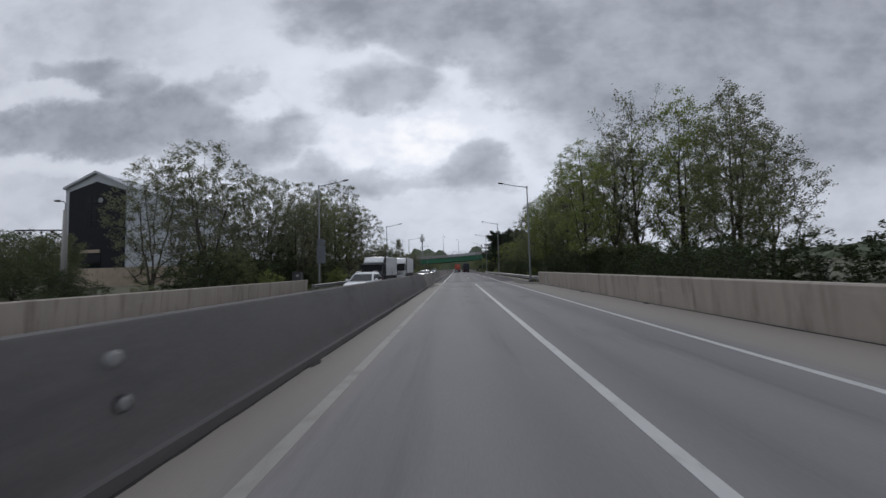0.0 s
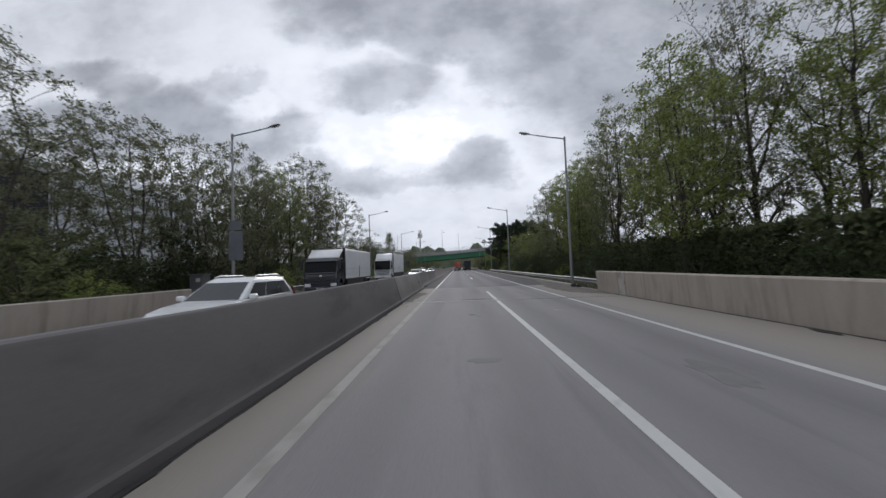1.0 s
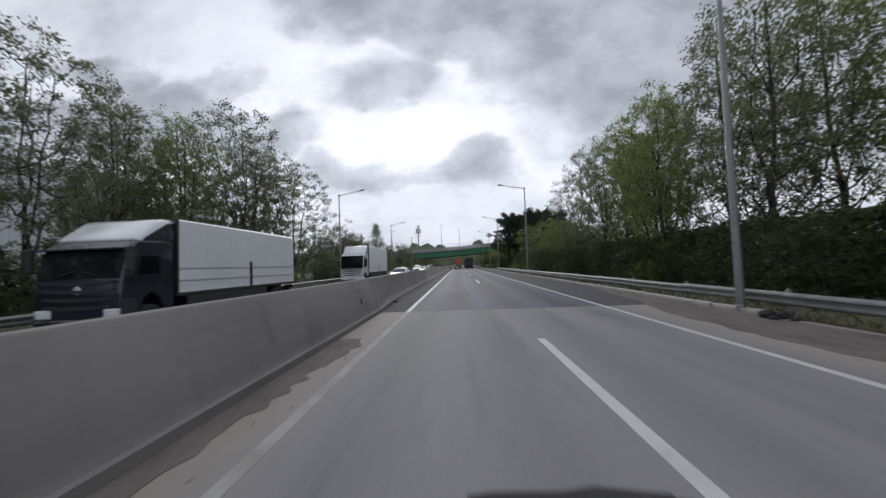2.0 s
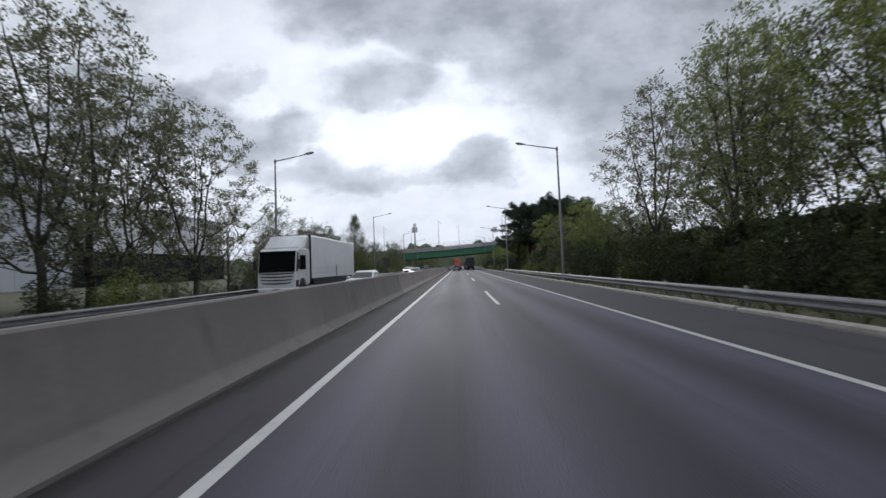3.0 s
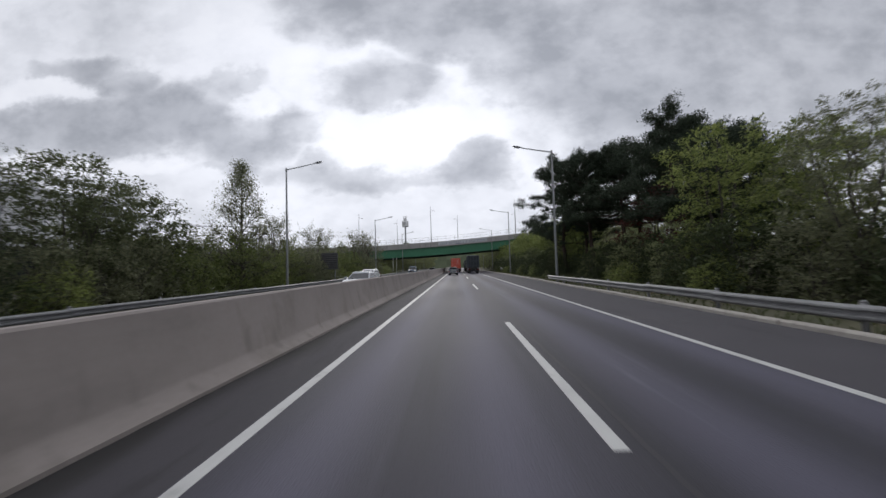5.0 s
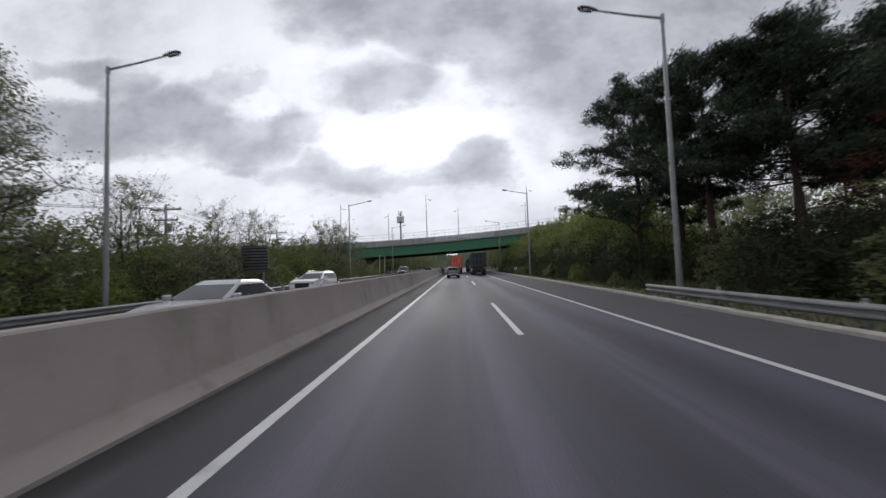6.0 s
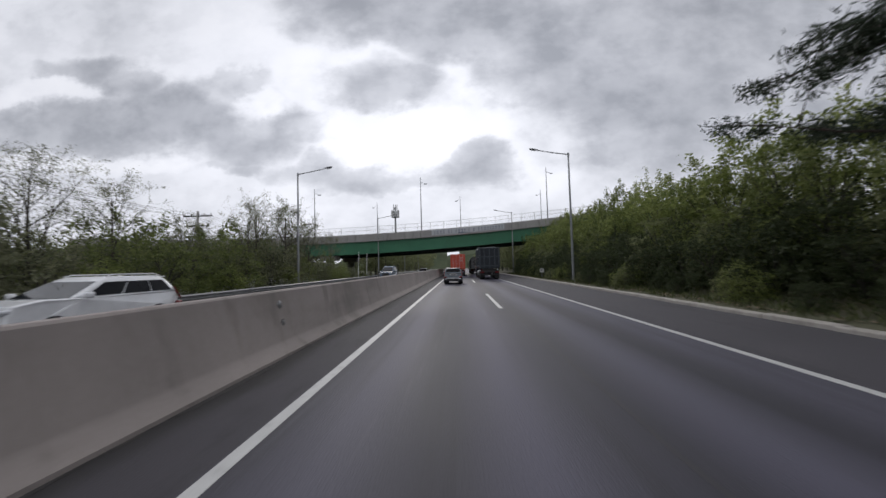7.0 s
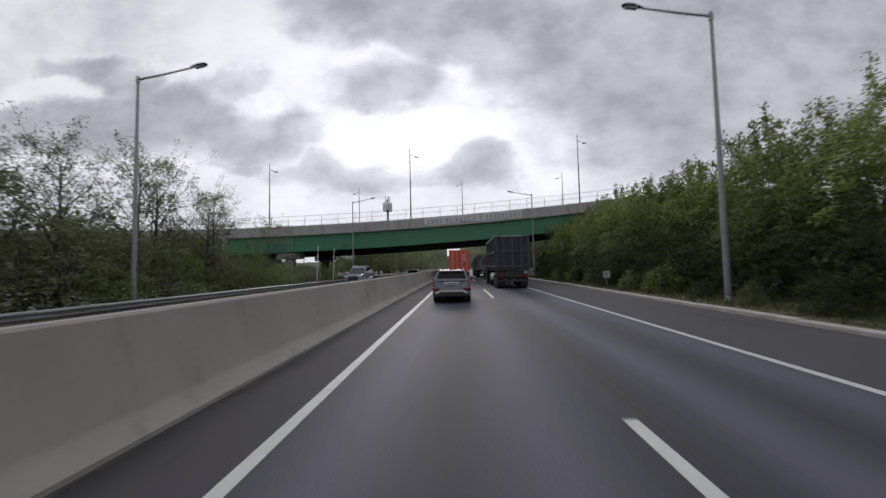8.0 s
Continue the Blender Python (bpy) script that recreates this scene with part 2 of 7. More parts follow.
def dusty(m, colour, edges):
    """Pale dust gathered on the deck, and a dark tone on the inner shoulder, beyond soft, uneven edges; edges: x where
    it begins and where it is full.
    """
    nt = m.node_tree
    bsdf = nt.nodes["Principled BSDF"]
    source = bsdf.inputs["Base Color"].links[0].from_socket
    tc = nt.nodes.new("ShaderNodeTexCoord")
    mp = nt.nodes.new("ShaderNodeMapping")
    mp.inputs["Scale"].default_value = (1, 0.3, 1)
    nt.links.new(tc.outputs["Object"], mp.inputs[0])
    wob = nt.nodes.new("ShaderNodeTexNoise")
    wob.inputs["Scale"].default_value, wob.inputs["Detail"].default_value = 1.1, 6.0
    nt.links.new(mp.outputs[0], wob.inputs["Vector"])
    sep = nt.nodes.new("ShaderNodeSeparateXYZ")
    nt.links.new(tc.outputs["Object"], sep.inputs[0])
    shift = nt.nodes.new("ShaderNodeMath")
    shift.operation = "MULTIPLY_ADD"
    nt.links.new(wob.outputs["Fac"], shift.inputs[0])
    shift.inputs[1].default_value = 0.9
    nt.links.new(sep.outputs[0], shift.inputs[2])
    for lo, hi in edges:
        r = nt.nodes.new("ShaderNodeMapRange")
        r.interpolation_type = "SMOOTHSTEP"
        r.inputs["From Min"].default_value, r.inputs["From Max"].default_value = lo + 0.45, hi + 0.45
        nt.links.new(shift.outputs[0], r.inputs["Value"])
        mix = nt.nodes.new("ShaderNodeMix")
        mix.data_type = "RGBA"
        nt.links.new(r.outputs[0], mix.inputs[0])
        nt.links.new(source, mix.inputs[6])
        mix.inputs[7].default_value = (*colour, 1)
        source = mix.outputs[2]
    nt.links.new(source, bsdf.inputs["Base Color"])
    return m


ASPHALT = wheel_worn(material("asphalt", (0.0220, 0.0208, 0.0305), (0.0385, 0.0362, 0.0520), 0.35, 0.72, 0.35, fine=55,
                              stain=(0.026, 0.025, 0.033), stain_scale=0.22, stretch=(1, 0.22, 1),
                              runs=(((0.015, 0.0142, 0.020), (1, 0.035, 1), 1.6, 0.50, 0.6), ((0.062, 0.058, 0.076), (1, 0.05, 1), 2.3, 0.60, 0.5))),
                     (-0.95, 0.85, 2.9, 4.6, -5.8, -7.5, -9.4, -11.1), 1.3, 0.46)
# oil-darkened strips between the wheel tracks and along the seam
ASPHALT = wheel_worn(ASPHALT, (0.0, 2.05, 3.75, -6.65, -10.25), -0.18, 0.24)
SHOULDER = material("shoulder_asphalt", (0.039, 0.0362, 0.0435), (0.069, 0.0640, 0.0745), 0.5, 0.85, 0.5, fine=50,
                    stain=(0.085, 0.078, 0.074), stain_scale=0.5, stain_lo=0.6,
                    runs=(((0.030, 0.028, 0.033), (1, 0.10, 1), 1.4, 0.52, 0.55), ((0.11, 0.102, 0.10), (1, 0.3, 1), 2.0, 0.64, 0.5)))
# grows darker towards the foot of the median barrier
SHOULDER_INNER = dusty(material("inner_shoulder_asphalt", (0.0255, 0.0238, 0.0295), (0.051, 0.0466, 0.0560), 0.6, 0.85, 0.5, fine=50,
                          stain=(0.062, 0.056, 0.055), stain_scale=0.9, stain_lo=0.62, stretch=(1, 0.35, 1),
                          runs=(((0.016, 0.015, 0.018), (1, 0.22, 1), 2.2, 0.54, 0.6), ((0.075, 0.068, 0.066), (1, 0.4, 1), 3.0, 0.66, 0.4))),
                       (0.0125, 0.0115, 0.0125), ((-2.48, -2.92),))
GUTTER = material("gutter_dirt_and_foot_shade", (0.015, 0.0138, 0.0145), (0.038, 0.0345, 0.035), 1.4, 0.95, 0.8, fine=20, stain=(0.075, 0.068, 0.06), stain_scale=1.2)
def deck_concrete(name):
    return wheel_worn(material(name, (0.154, 0.148, 0.152), (0.238, 0.228, 0.232), 0.3, 0.8, 0.3, fine=45,
                               stain=(0.126, 0.121, 0.124), stain_scale=0.3, stretch=(1, 0.25, 1),
                               runs=(((0.098, 0.094, 0.10), (1, 0.06, 1), 1.3, 0.52, 0.5), ((0.27, 0.26, 0.262), (1, 0.08, 1), 2.4, 0.60, 0.4), ((0.10, 0.095, 0.096), (1, 0.5, 1), 0.9, 0.62, 0.4))), (-0.95, 0.8, 2.5, 4.2), -0.14)


DECK = dusty(deck_concrete("concrete_deck"), (0.245, 0.222, 0.197), ((-1.3, -2.3), (4.9, 6.1)))
DECK_OPPOSITE = deck_concrete("opposite_concrete_deck")
PAINT = material("road_paint", (0.40, 0.40, 0.39), (0.54, 0.54, 0.525), 2.0, 0.6, 0.2, fine=30,
                 stain=(0.26, 0.256, 0.25), stain_scale=3.0, stain_lo=0.58)
PAINT_WORN = material("dusty_road_paint", (0.27, 0.258, 0.24), (0.36, 0.345, 0.322), 1.0, 0.8, 0.2, fine=30,
                      stain=(0.21, 0.198, 0.182), stain_scale=1.5, stain_lo=0.5)
CONCRETE = material("barrier_concrete", (0.226, 0.199, 0.186), (0.319, 0.281, 0.264), 0.7, 0.88, 0.25, fine=25,
                    stain=(0.17, 0.15, 0.134), stain_scale=0.8, stain_lo=0.56, stretch=(1, 0.8, 0.4),
                    runs=(((0.13, 0.115, 0.105), (1, 1, 0.10), 2.2, 0.54, 0.55), ((0.12, 0.108, 0.10), (1, 0.16, 1), 0.5, 0.52, 0.45), ((0.40, 0.375, 0.34), (1, 1.2, 0.5), 3.4, 0.66, 0.5)))
# darker concrete tone for the barrier's length on the bridge
CONCRETE_DARK = material("dark_barrier_concrete", (0.070, 0.066, 0.066), (0.122, 0.115, 0.113), 0.5, 0.88, 0.12, fine=25,
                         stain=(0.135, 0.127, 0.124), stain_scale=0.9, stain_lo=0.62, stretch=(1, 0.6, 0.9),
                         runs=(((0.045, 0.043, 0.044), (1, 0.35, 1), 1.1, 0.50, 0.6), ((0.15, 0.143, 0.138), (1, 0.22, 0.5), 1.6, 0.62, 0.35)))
DIRT = material("road_dirt", (0.065, 0.057, 0.052), (0.17, 0.15, 0.136), 2.2, 0.95, 0.8, fine=22, stain=(0.05, 0.045, 0.041), stain_scale=0.9, stain_lo=0.56, stretch=(1, 0.4, 1))
# tone between the dark bridge barrier and the paler barrier farther on
CONCRETE_MID = material("mid_barrier_concrete", (0.150, 0.140, 0.134), (0.224, 0.210, 0.199), 0.7, 0.88, 0.25, fine=25,
                        stain=(0.115, 0.105, 0.098), stain_scale=0.8, stain_lo=0.57, stretch=(1, 0.8, 0.4),
                        runs=(((0.09, 0.083, 0.079), (1, 1, 0.10), 2.2, 0.54, 0.5), ((0.085, 0.079, 0.077), (1, 0.16, 1), 0.5, 0.52, 0.45), ((0.29, 0.275, 0.25), (1, 1.2, 0.5), 3.4, 0.66, 0.45)))
CONCRETE_LIGHT = material("parapet_concrete", (0.275, 0.242, 0.21), (0.40, 0.352, 0.305), 0.9, 0.9, 0.25, fine=25,
                          stain=(0.175, 0.15, 0.13), stain_scale=1.2, stain_lo=0.53, stretch=(1, 1.7, 0.25),
                          runs=(((0.15, 0.127, 0.108), (1, 2.6, 0.10), 2.0, 0.53, 0.55), ((0.44, 0.40, 0.355), (1, 0.3, 1.6), 1.5, 0.60, 0.5)))
KERB = material("kerb_concrete", (0.31, 0.288, 0.258), (0.45, 0.422, 0.385), 2.0, 0.9, 0.3, stain=(0.15, 0.137, 0.117), stain_scale=1.6, stain_lo=0.52)
JOINT = material("joint_rubber", (0.03, 0.03, 0.03), (0.06, 0.055, 0.05), 4.0, 0.8, 0.3)
STEEL = material("galvanised_steel", (0.18, 0.183, 0.186), (0.29, 0.293, 0.296), 2.5, 0.58, 0.05, metal=0.6, fine=18,
                 stain=(0.13, 0.115, 0.10), stain_scale=1.4, stain_lo=0.62)
POLE = material("lamp_pole_steel", (0.19, 0.197, 0.20), (0.29, 0.298, 0.302), 1.5, 0.5, 0.03, metal=0.5, fine=20)
LAMP_HEAD = material("lamp_head_paint", (0.07, 0.07, 0.075), (0.12, 0.12, 0.125), 3.0, 0.5)
DULL_DISC = material("dusty_reflector_disc", (0.10, 0.10, 0.10), (0.30, 0.30, 0.30), 9.0, 0.5, 0.1, fine=60)
LENS = material("lamp_lens", (0.45, 0.46, 0.46), (0.6, 0.6, 0.6), 5.0, 0.25)
GREEN_STEEL = material("green_girder_paint", (0.02, 0.12, 0.06), (0.045, 0.185, 0.10), 0.25, 0.55, 0.05, fine=12,
                       stain=(0.014, 0.07, 0.04), stain_scale=0.35, stain_lo=0.6)
DARK_STEEL = material("dark_inner_steel", (0.02, 0.035, 0.03), (0.04, 0.06, 0.05), 0.6, 0.7)
BRIDGE_CONC = material("overpass_concrete", (0.24, 0.235, 0.225), (0.36, 0.35, 0.335), 0.5, 0.9, 0.2, fine=14,
                       stain=(0.13, 0.125, 0.115), stain_scale=0.8, stretch=(1.6, 1, 0.3))
SOIL = material("verge_soil", (0.055, 0.06, 0.03), (0.11, 0.10, 0.06), 0.8, 0.95, 0.6, fine=14,
                stain=(0.05, 0.062, 0.027), stain_scale=0.35, stain_lo=0.5)
GRASS = material("verge_grass", (0.05, 0.072, 0.024), (0.125, 0.138, 0.058), 0.7, 0.8, island=0.7, leaf=0.3)
LITTER = material("dry_leaves", (0.10, 0.07, 0.04), (0.22, 0.16, 0.10), 3.0, 0.9, island=0.8)
BARK = material("bark", (0.035, 0.03, 0.025), (0.085, 0.075, 0.065), 3.0, 0.95, 0.6, fine=14, stretch=(1, 1, 0.25))
BARK_PINE = material("pine_bark", (0.03, 0.022, 0.018), (0.075, 0.05, 0.038), 3.0, 0.95, 0.7, fine=12, stretch=(1, 1, 0.3))
LEAF = material("spring_leaves", (0.10, 0.122, 0.062), (0.295, 0.312, 0.158), 0.35, 0.6, island=0.66, leaf=0.6)
LEAF_FRESH = material("fresh_yellow_green_leaves", (0.092, 0.128, 0.036), (0.34, 0.38, 0.13), 0.35, 0.6, island=0.68, leaf=0.55)
LEAF_OLIVE = material("olive_leaves", (0.092, 0.102, 0.06), (0.265, 0.275, 0.165), 0.35, 0.65, island=0.64, leaf=0.48)
LEAF_HEDGE = material("bank_hedge_leaves", (0.060, 0.086, 0.030), (0.25, 0.285, 0.10), 0.35, 0.6, island=0.66, leaf=0.5)
LEAF_CLIPPED = material("clipped_hedge_leaves", (0.050, 0.064, 0.032), (0.165, 0.185, 0.092), 0.5, 0.6, island=0.6, leaf=0.4)
LEAF_RED = material("reddish_maple_leaves", (0.05, 0.019, 0.017), (0.14, 0.052, 0.04), 0.4, 0.6, island=0.6, leaf=0.45)
# undergrowth leaves, with the shade they stand in put into the dark colour
LEAF_DARK = material("shade_dark_leaves", (0.026, 0.038, 0.017), (0.085, 0.104, 0.048), 0.4, 0.6, island=0.55, leaf=0.4)
NEEDLE = material("pine_needles", (0.02, 0.032, 0.021), (0.062, 0.08, 0.048), 0.5, 0.6, island=0.5, leaf=0.12)
FAR_GREEN = material("far_woods", (0.05, 0.066, 0.038), (0.11, 0.13, 0.075), 0.05, 0.95, fine=0.4)
GLASS = material("dark_glass", (0.004, 0.005, 0.006), (0.009, 0.010, 0.012), 2.0, 0.05)
GLASS.node_tree.nodes["Principled BSDF"].inputs["Specular IOR Level"].default_value = 0.14
TYRE = material("tyre_rubber", (0.012, 0.012, 0.012), (0.03, 0.03, 0.03), 6.0, 0.85)
RIM = material("alloy_rim", (0.35, 0.35, 0.36), (0.5, 0.5, 0.52), 4.0, 0.3, metal=0.8)
TRIM = material("black_plastic_trim", (0.014, 0.014, 0.015), (0.032, 0.032, 0.034), 5.0, 0.6, 0.05)
CHROME = material("silver_trim", (0.5, 0.5, 0.51), (0.66, 0.66, 0.67), 5.0, 0.3, metal=0.6)
RED_LIGHT = material("red_light_lens", (0.10, 0.008, 0.01), (0.20, 0.014, 0.016), 8.0, 0.2, coat=0.5)
WHITE_LIGHT = material("clear_light_lens", (0.55, 0.56, 0.58), (0.75, 0.76, 0.78), 8.0, 0.12, coat=0.6)
PLATE = material("white_plate", (0.42, 0.42, 0.41), (0.54, 0.54, 0.525), 8.0, 0.5)
GLASS_FRONT = material("windscreen_glass", (0.01, 0.012, 0.014), (0.02, 0.024, 0.027), 2.0, 0.05)
BANNER_INK = material("banner_ink", (0.13, 0.15, 0.18), (0.2, 0.22, 0.26), 6.0, 0.8)
STAIN = material("stained_deck", (0.118, 0.115, 0.113), (0.175, 0.171, 0.167), 0.9, 0.8, 0.3, fine=45, stain=(0.18, 0.176, 0.172), stain_scale=2.5, stain_lo=0.5)
STAIN_DARK = material("dark_worn_concrete", (0.055, 0.052, 0.052), (0.105, 0.10, 0.10), 4.0, 0.85, 0.5, fine=45, stain=(0.15, 0.146, 0.146), stain_scale=7.0, stain_lo=0.5)
SEAM = material("tar_seam", (0.018, 0.017, 0.021), (0.034, 0.032, 0.039), 2.0, 0.7, 0.2)
PLATE_BACK = material("sign_plate_steel", (0.11, 0.12, 0.135), (0.17, 0.182, 0.20), 2.0, 0.5, 0.02, metal=0.3)
INK = material("dark_ink", (0.03, 0.03, 0.035), (0.07, 0.07, 0.08), 8.0, 0.7)


def car_paint(name, c):
    return material(name, tuple(k * 0.86 for k in c), tuple(min(1, k * 1.1) for k in c), 1.2, 0.26, 0.0, coat=0.6, fine=9)


GREY_PAINT = car_paint("grey_car_paint", (0.085, 0.108, 0.128))
WHITE_PAINT = car_paint("white_car_paint", (0.70, 0.71, 0.72))
BLACK_PAINT = car_paint("black_cab_paint", (0.010, 0.012, 0.024))
SILVER_PAINT = car_paint("silver_car_paint", (0.36, 0.38, 0.40))
BLUE_PAINT = car_paint("blue_grey_car_paint", (0.10, 0.14, 0.20))
RED_STEEL = material("red_container_paint", (0.42, 0.055, 0.03), (0.56, 0.085, 0.045), 0.7, 0.5, 0.05, fine=9,
                     stain=(0.30, 0.05, 0.03), stain_scale=1.3)
DUMP_STEEL = material("dark_blue_grey_body_paint", (0.006, 0.010, 0.015), (0.020, 0.027, 0.036), 0.9, 0.5, 0.08, fine=9,
                      stain=(0.045, 0.047, 0.05), stain_scale=1.1, stain_lo=0.64)
DUMP_RIB = material("blue_grey_rib_paint", (0.026, 0.034, 0.042), (0.060, 0.072, 0.084), 1.2, 0.5, 0.06, fine=9,
                    stain=(0.075, 0.07, 0.066), stain_scale=1.6, stain_lo=0.6)
WHITE_PANEL = material("white_box_panel", (0.62, 0.63, 0.64), (0.76, 0.765, 0.77), 0.6, 0.45, 0.02, fine=8,
                       stain=(0.5, 0.495, 0.48), stain_scale=1.0, stain_lo=0.62)
GREY_TARP = material("grey_tarpaulin", (0.2, 0.215, 0.225), (0.3, 0.315, 0.325), 0.8, 0.7, 0.2, fine=7)
CHASSIS = material("chassis_steel", (0.015, 0.015, 0.016), (0.04, 0.038, 0.036), 3.0, 0.75, 0.1)
CLADDING = material("pale_grey_cladding", (0.36, 0.38, 0.41), (0.46, 0.48, 0.51), 0.25, 0.6, 0.02, fine=4, stretch=(3, 3, 0.2))
BLACK_CLAD = material("black_cladding", (0.006, 0.007, 0.010), (0.014, 0.016, 0.021), 0.4, 0.5, 0.02, fine=4)
BLACK_CLAD.node_tree.nodes["Principled BSDF"].inputs["Specular IOR Level"].default_value = 0.15
WHITE_CLAD = material("white_warehouse_cladding", (0.50, 0.51, 0.52), (0.62, 0.63, 0.64), 0.12, 0.65, 0.02, fine=3, stretch=(1, 1, 0.15))
TAN_WALL = material("tan_stone_wall", (0.30, 0.24, 0.18), (0.43, 0.36, 0.28), 0.9, 0.95, 0.5, fine=8)
BANNER_CLOTH = material("pale_banner_cloth", (0.40, 0.415, 0.43), (0.50, 0.515, 0.525), 0.8, 0.8, 0.05, fine=6)


# ---------------------------------------------------------------- mesh helpers
class Shape:
    """Collects vertices and faces for one mesh."""

    def __init__(self):
        self.v, self.f = [], []

    def add(self, verts, faces):
        n = len(self.v)
        self.v += [tuple(p) for p in verts]
        self.f += [tuple(i + n for i in q) for q in faces]
        return self

    def box(self, x0, x1, y0, y1, z0, z1, b=0.0):
        """A box with chamfered edges."""
        if b <= 0:
            pts = [(x, y, z) for z in (z0, z1) for y in (y0, y1) for x in (x0, x1)]
            return self.add(pts, [(0, 2, 3, 1), (4, 5, 7, 6), (0, 1, 5, 4), (2, 6, 7, 3), (0, 4, 6, 2), (1, 3, 7, 5)])
        b = min(b, (x1 - x0) * 0.45, (y1 - y0) * 0.45, (z1 - z0) * 0.45)
        ring = lambda i: [(x0 + i, y0 + b), (x0 + b, y0 + i), (x1 - b, y0 + i), (x1 - i, y0 + b),
                          (x1 - i, y1 - b), (x1 - b, y1 - i), (x0 + b, y1 - i), (x0 + i, y1 - b)]
        inner = lambda: [(x0 + b, y0 + b)] * 2 + [(x1 - b, y0 + b)] * 2 + [(x1 - b, y1 - b)] * 2 + [(x0 + b, y1 - b)] * 2
        flat = [(x0 + b, y0 + b), (x1 - b, y0 + b), (x1 - b, y1 - b), (x0 + b, y1 - b)]
        pts = [(x, y, z0) for x, y in flat] + [(x, y, z0 + b) for x, y in ring(0)] + [(x, y, z1 - b) for x, y in ring(0)] + [(x, y, z1) for x, y in flat]
        fs = [(3, 2, 1, 0), (20, 21, 22, 23)]
        for k in range(8):
            fs.append((4 + k, 4 + (k + 1) % 8, 12 + (k + 1) % 8, 12 + k))
        for c in range(4):
            a, d = 4 + 2 * c, 4 + 2 * c + 1
            fs.append((c, d, a))
            fs.append((c, (c + 1) % 4, 4 + (2 * c + 2) % 8, d))
            a2, d2 = 12 + 2 * c, 13 + 2 * c
            fs.append((a2, d2, 20 + c))
            fs.append((d2, 12 + (2 * c + 2) % 8, 20 + (c + 1) % 4, 20 + c))
        return self.add(pts, fs)

    def extrude(self, outline, stations, place):
        """Runs a closed outline (a, b) through stations; place(a, b, s) gives the point."""
        n = len(outline)
        pts = [place(a, b, s) for s in stations for a, b in outline]
        fs = []
        for k in range(len(stations) - 1):
            for i in range(n):
                j = (i + 1) % n
                fs.append((k * n + i, k * n + j, (k + 1) * n + j, (k + 1) * n + i))
        fs.append(tuple(range(n - 1, -1, -1)))
        fs.append(tuple((len(stations) - 1) * n + i for i in range(n)))
        return self.add(pts, fs)

    def tube(self, path, radii, sides=8):
        path = [Vector(p) for p in path]
        if isinstance(radii, (int, float)):
            radii = [radii] * len(path)
        pts, fs = [], []
        for k, p in enumerate(path):
            d = (path[min(k + 1, len(path) - 1)] - path[max(k - 1, 0)]).normalized()
            a = d.orthogonal().normalized() if abs(d.z) < 0.9 else Vector((1, 0, 0)).cross(d).normalized()
            c = d.cross(a)
            for i in range(sides):
                w = 2 * math.pi * i / sides
                pts.append(p + (a * math.cos(w) + c * math.sin(w)) * radii[k])
        for k in range(len(path) - 1):
            for i in range(sides):
                j = (i + 1) % sides
                fs.append((k * sides + i, k * sides + j, (k + 1) * sides + j, (k + 1) * sides + i))
        fs.append(tuple(range(sides - 1, -1, -1)))
        fs.append(tuple((len(path) - 1) * sides + i for i in range(sides)))
        return self.add(pts, fs)

    def lathe(self, profile, centre, axis="x", sides=20):
        """Turns (radius, along) pairs about an axis."""
        pts, fs = [], []
        for r, s in profile:
            for i in range(sides):
                w = 2 * math.pi * i / sides
                c, d = r * math.cos(w), r * math.sin(w)
                p = {"x": (s, c, d), "y": (c, s, d), "z": (c, d, s)}[axis]
                pts.append(tuple(a + b for a, b in zip(centre, p)))
        for k in range(len(profile) - 1):
            for i in range(sides):
                j = (i + 1) % sides
                fs.append((k * sides + i, k * sides + j, (k + 1) * sides + j, (k + 1) * sides + i))
        fs.append(tuple(range(sides - 1, -1, -1)))
        fs.append(tuple((len(profile) - 1) * sides + i for i in range(sides)))
        return self.add(pts, fs)

    def slab(self, q, u0, u1, v0, v1, lift=0.005, thick=0.02):
        """A thin plate on the four-cornered face q (corners in order), over the given part of it."""
        q = [Vector(p) for p in q]
        at = lambda u, v: (q[0] * (1 - u) + q[1] * u) * (1 - v) + (q[3] * (1 - u) + q[2] * u) * v
        n = (q[1] - q[0]).cross(q[3] - q[0]).normalized()
        c = [at(u0, v0), at(u1, v0), at(u1, v1), at(u0, v1)]
        mid = (c[0] + c[1] + c[2] + c[3]) / 4
        top = [p + (mid - p).normalized() * min(0.012, thick) + n * lift for p in c]
        low = [p + n * (lift - thick) for p in c]
        return self.add(low + top, [(3, 2, 1, 0), (4, 5, 6, 7)] + [(i, (i + 1) % 4, 4 + (i + 1) % 4, 4 + i) for i in range(4)])

    def mesh(self, name, mat=None, smooth=False, bevel=0.0, crease=0.0):
        me = bpy.data.meshes.new(name)
        me.from_pydata(self.v, [], self.f)
        bm = bmesh.new()
        bm.from_mesh(me)
        bmesh.ops.recalc_face_normals(bm, faces=bm.faces)
        if bevel:
            edges = [e for e in bm.edges if len(e.link_faces) == 2 and e.calc_face_angle(0) > 0.3]
            bmesh.ops.bevel(bm, geom=edges, offset=bevel, offset_type="OFFSET", segments=3, profile=0.6, affect="EDGES", clamp_overlap=True)
        bm.to_mesh(me)
        bm.free()
        if smooth or crease:
            me.shade_smooth()
        if crease:
            me.set_sharp_from_angle(angle=radians(crease))
        if mat:
            me.materials.append(mat)
        return me


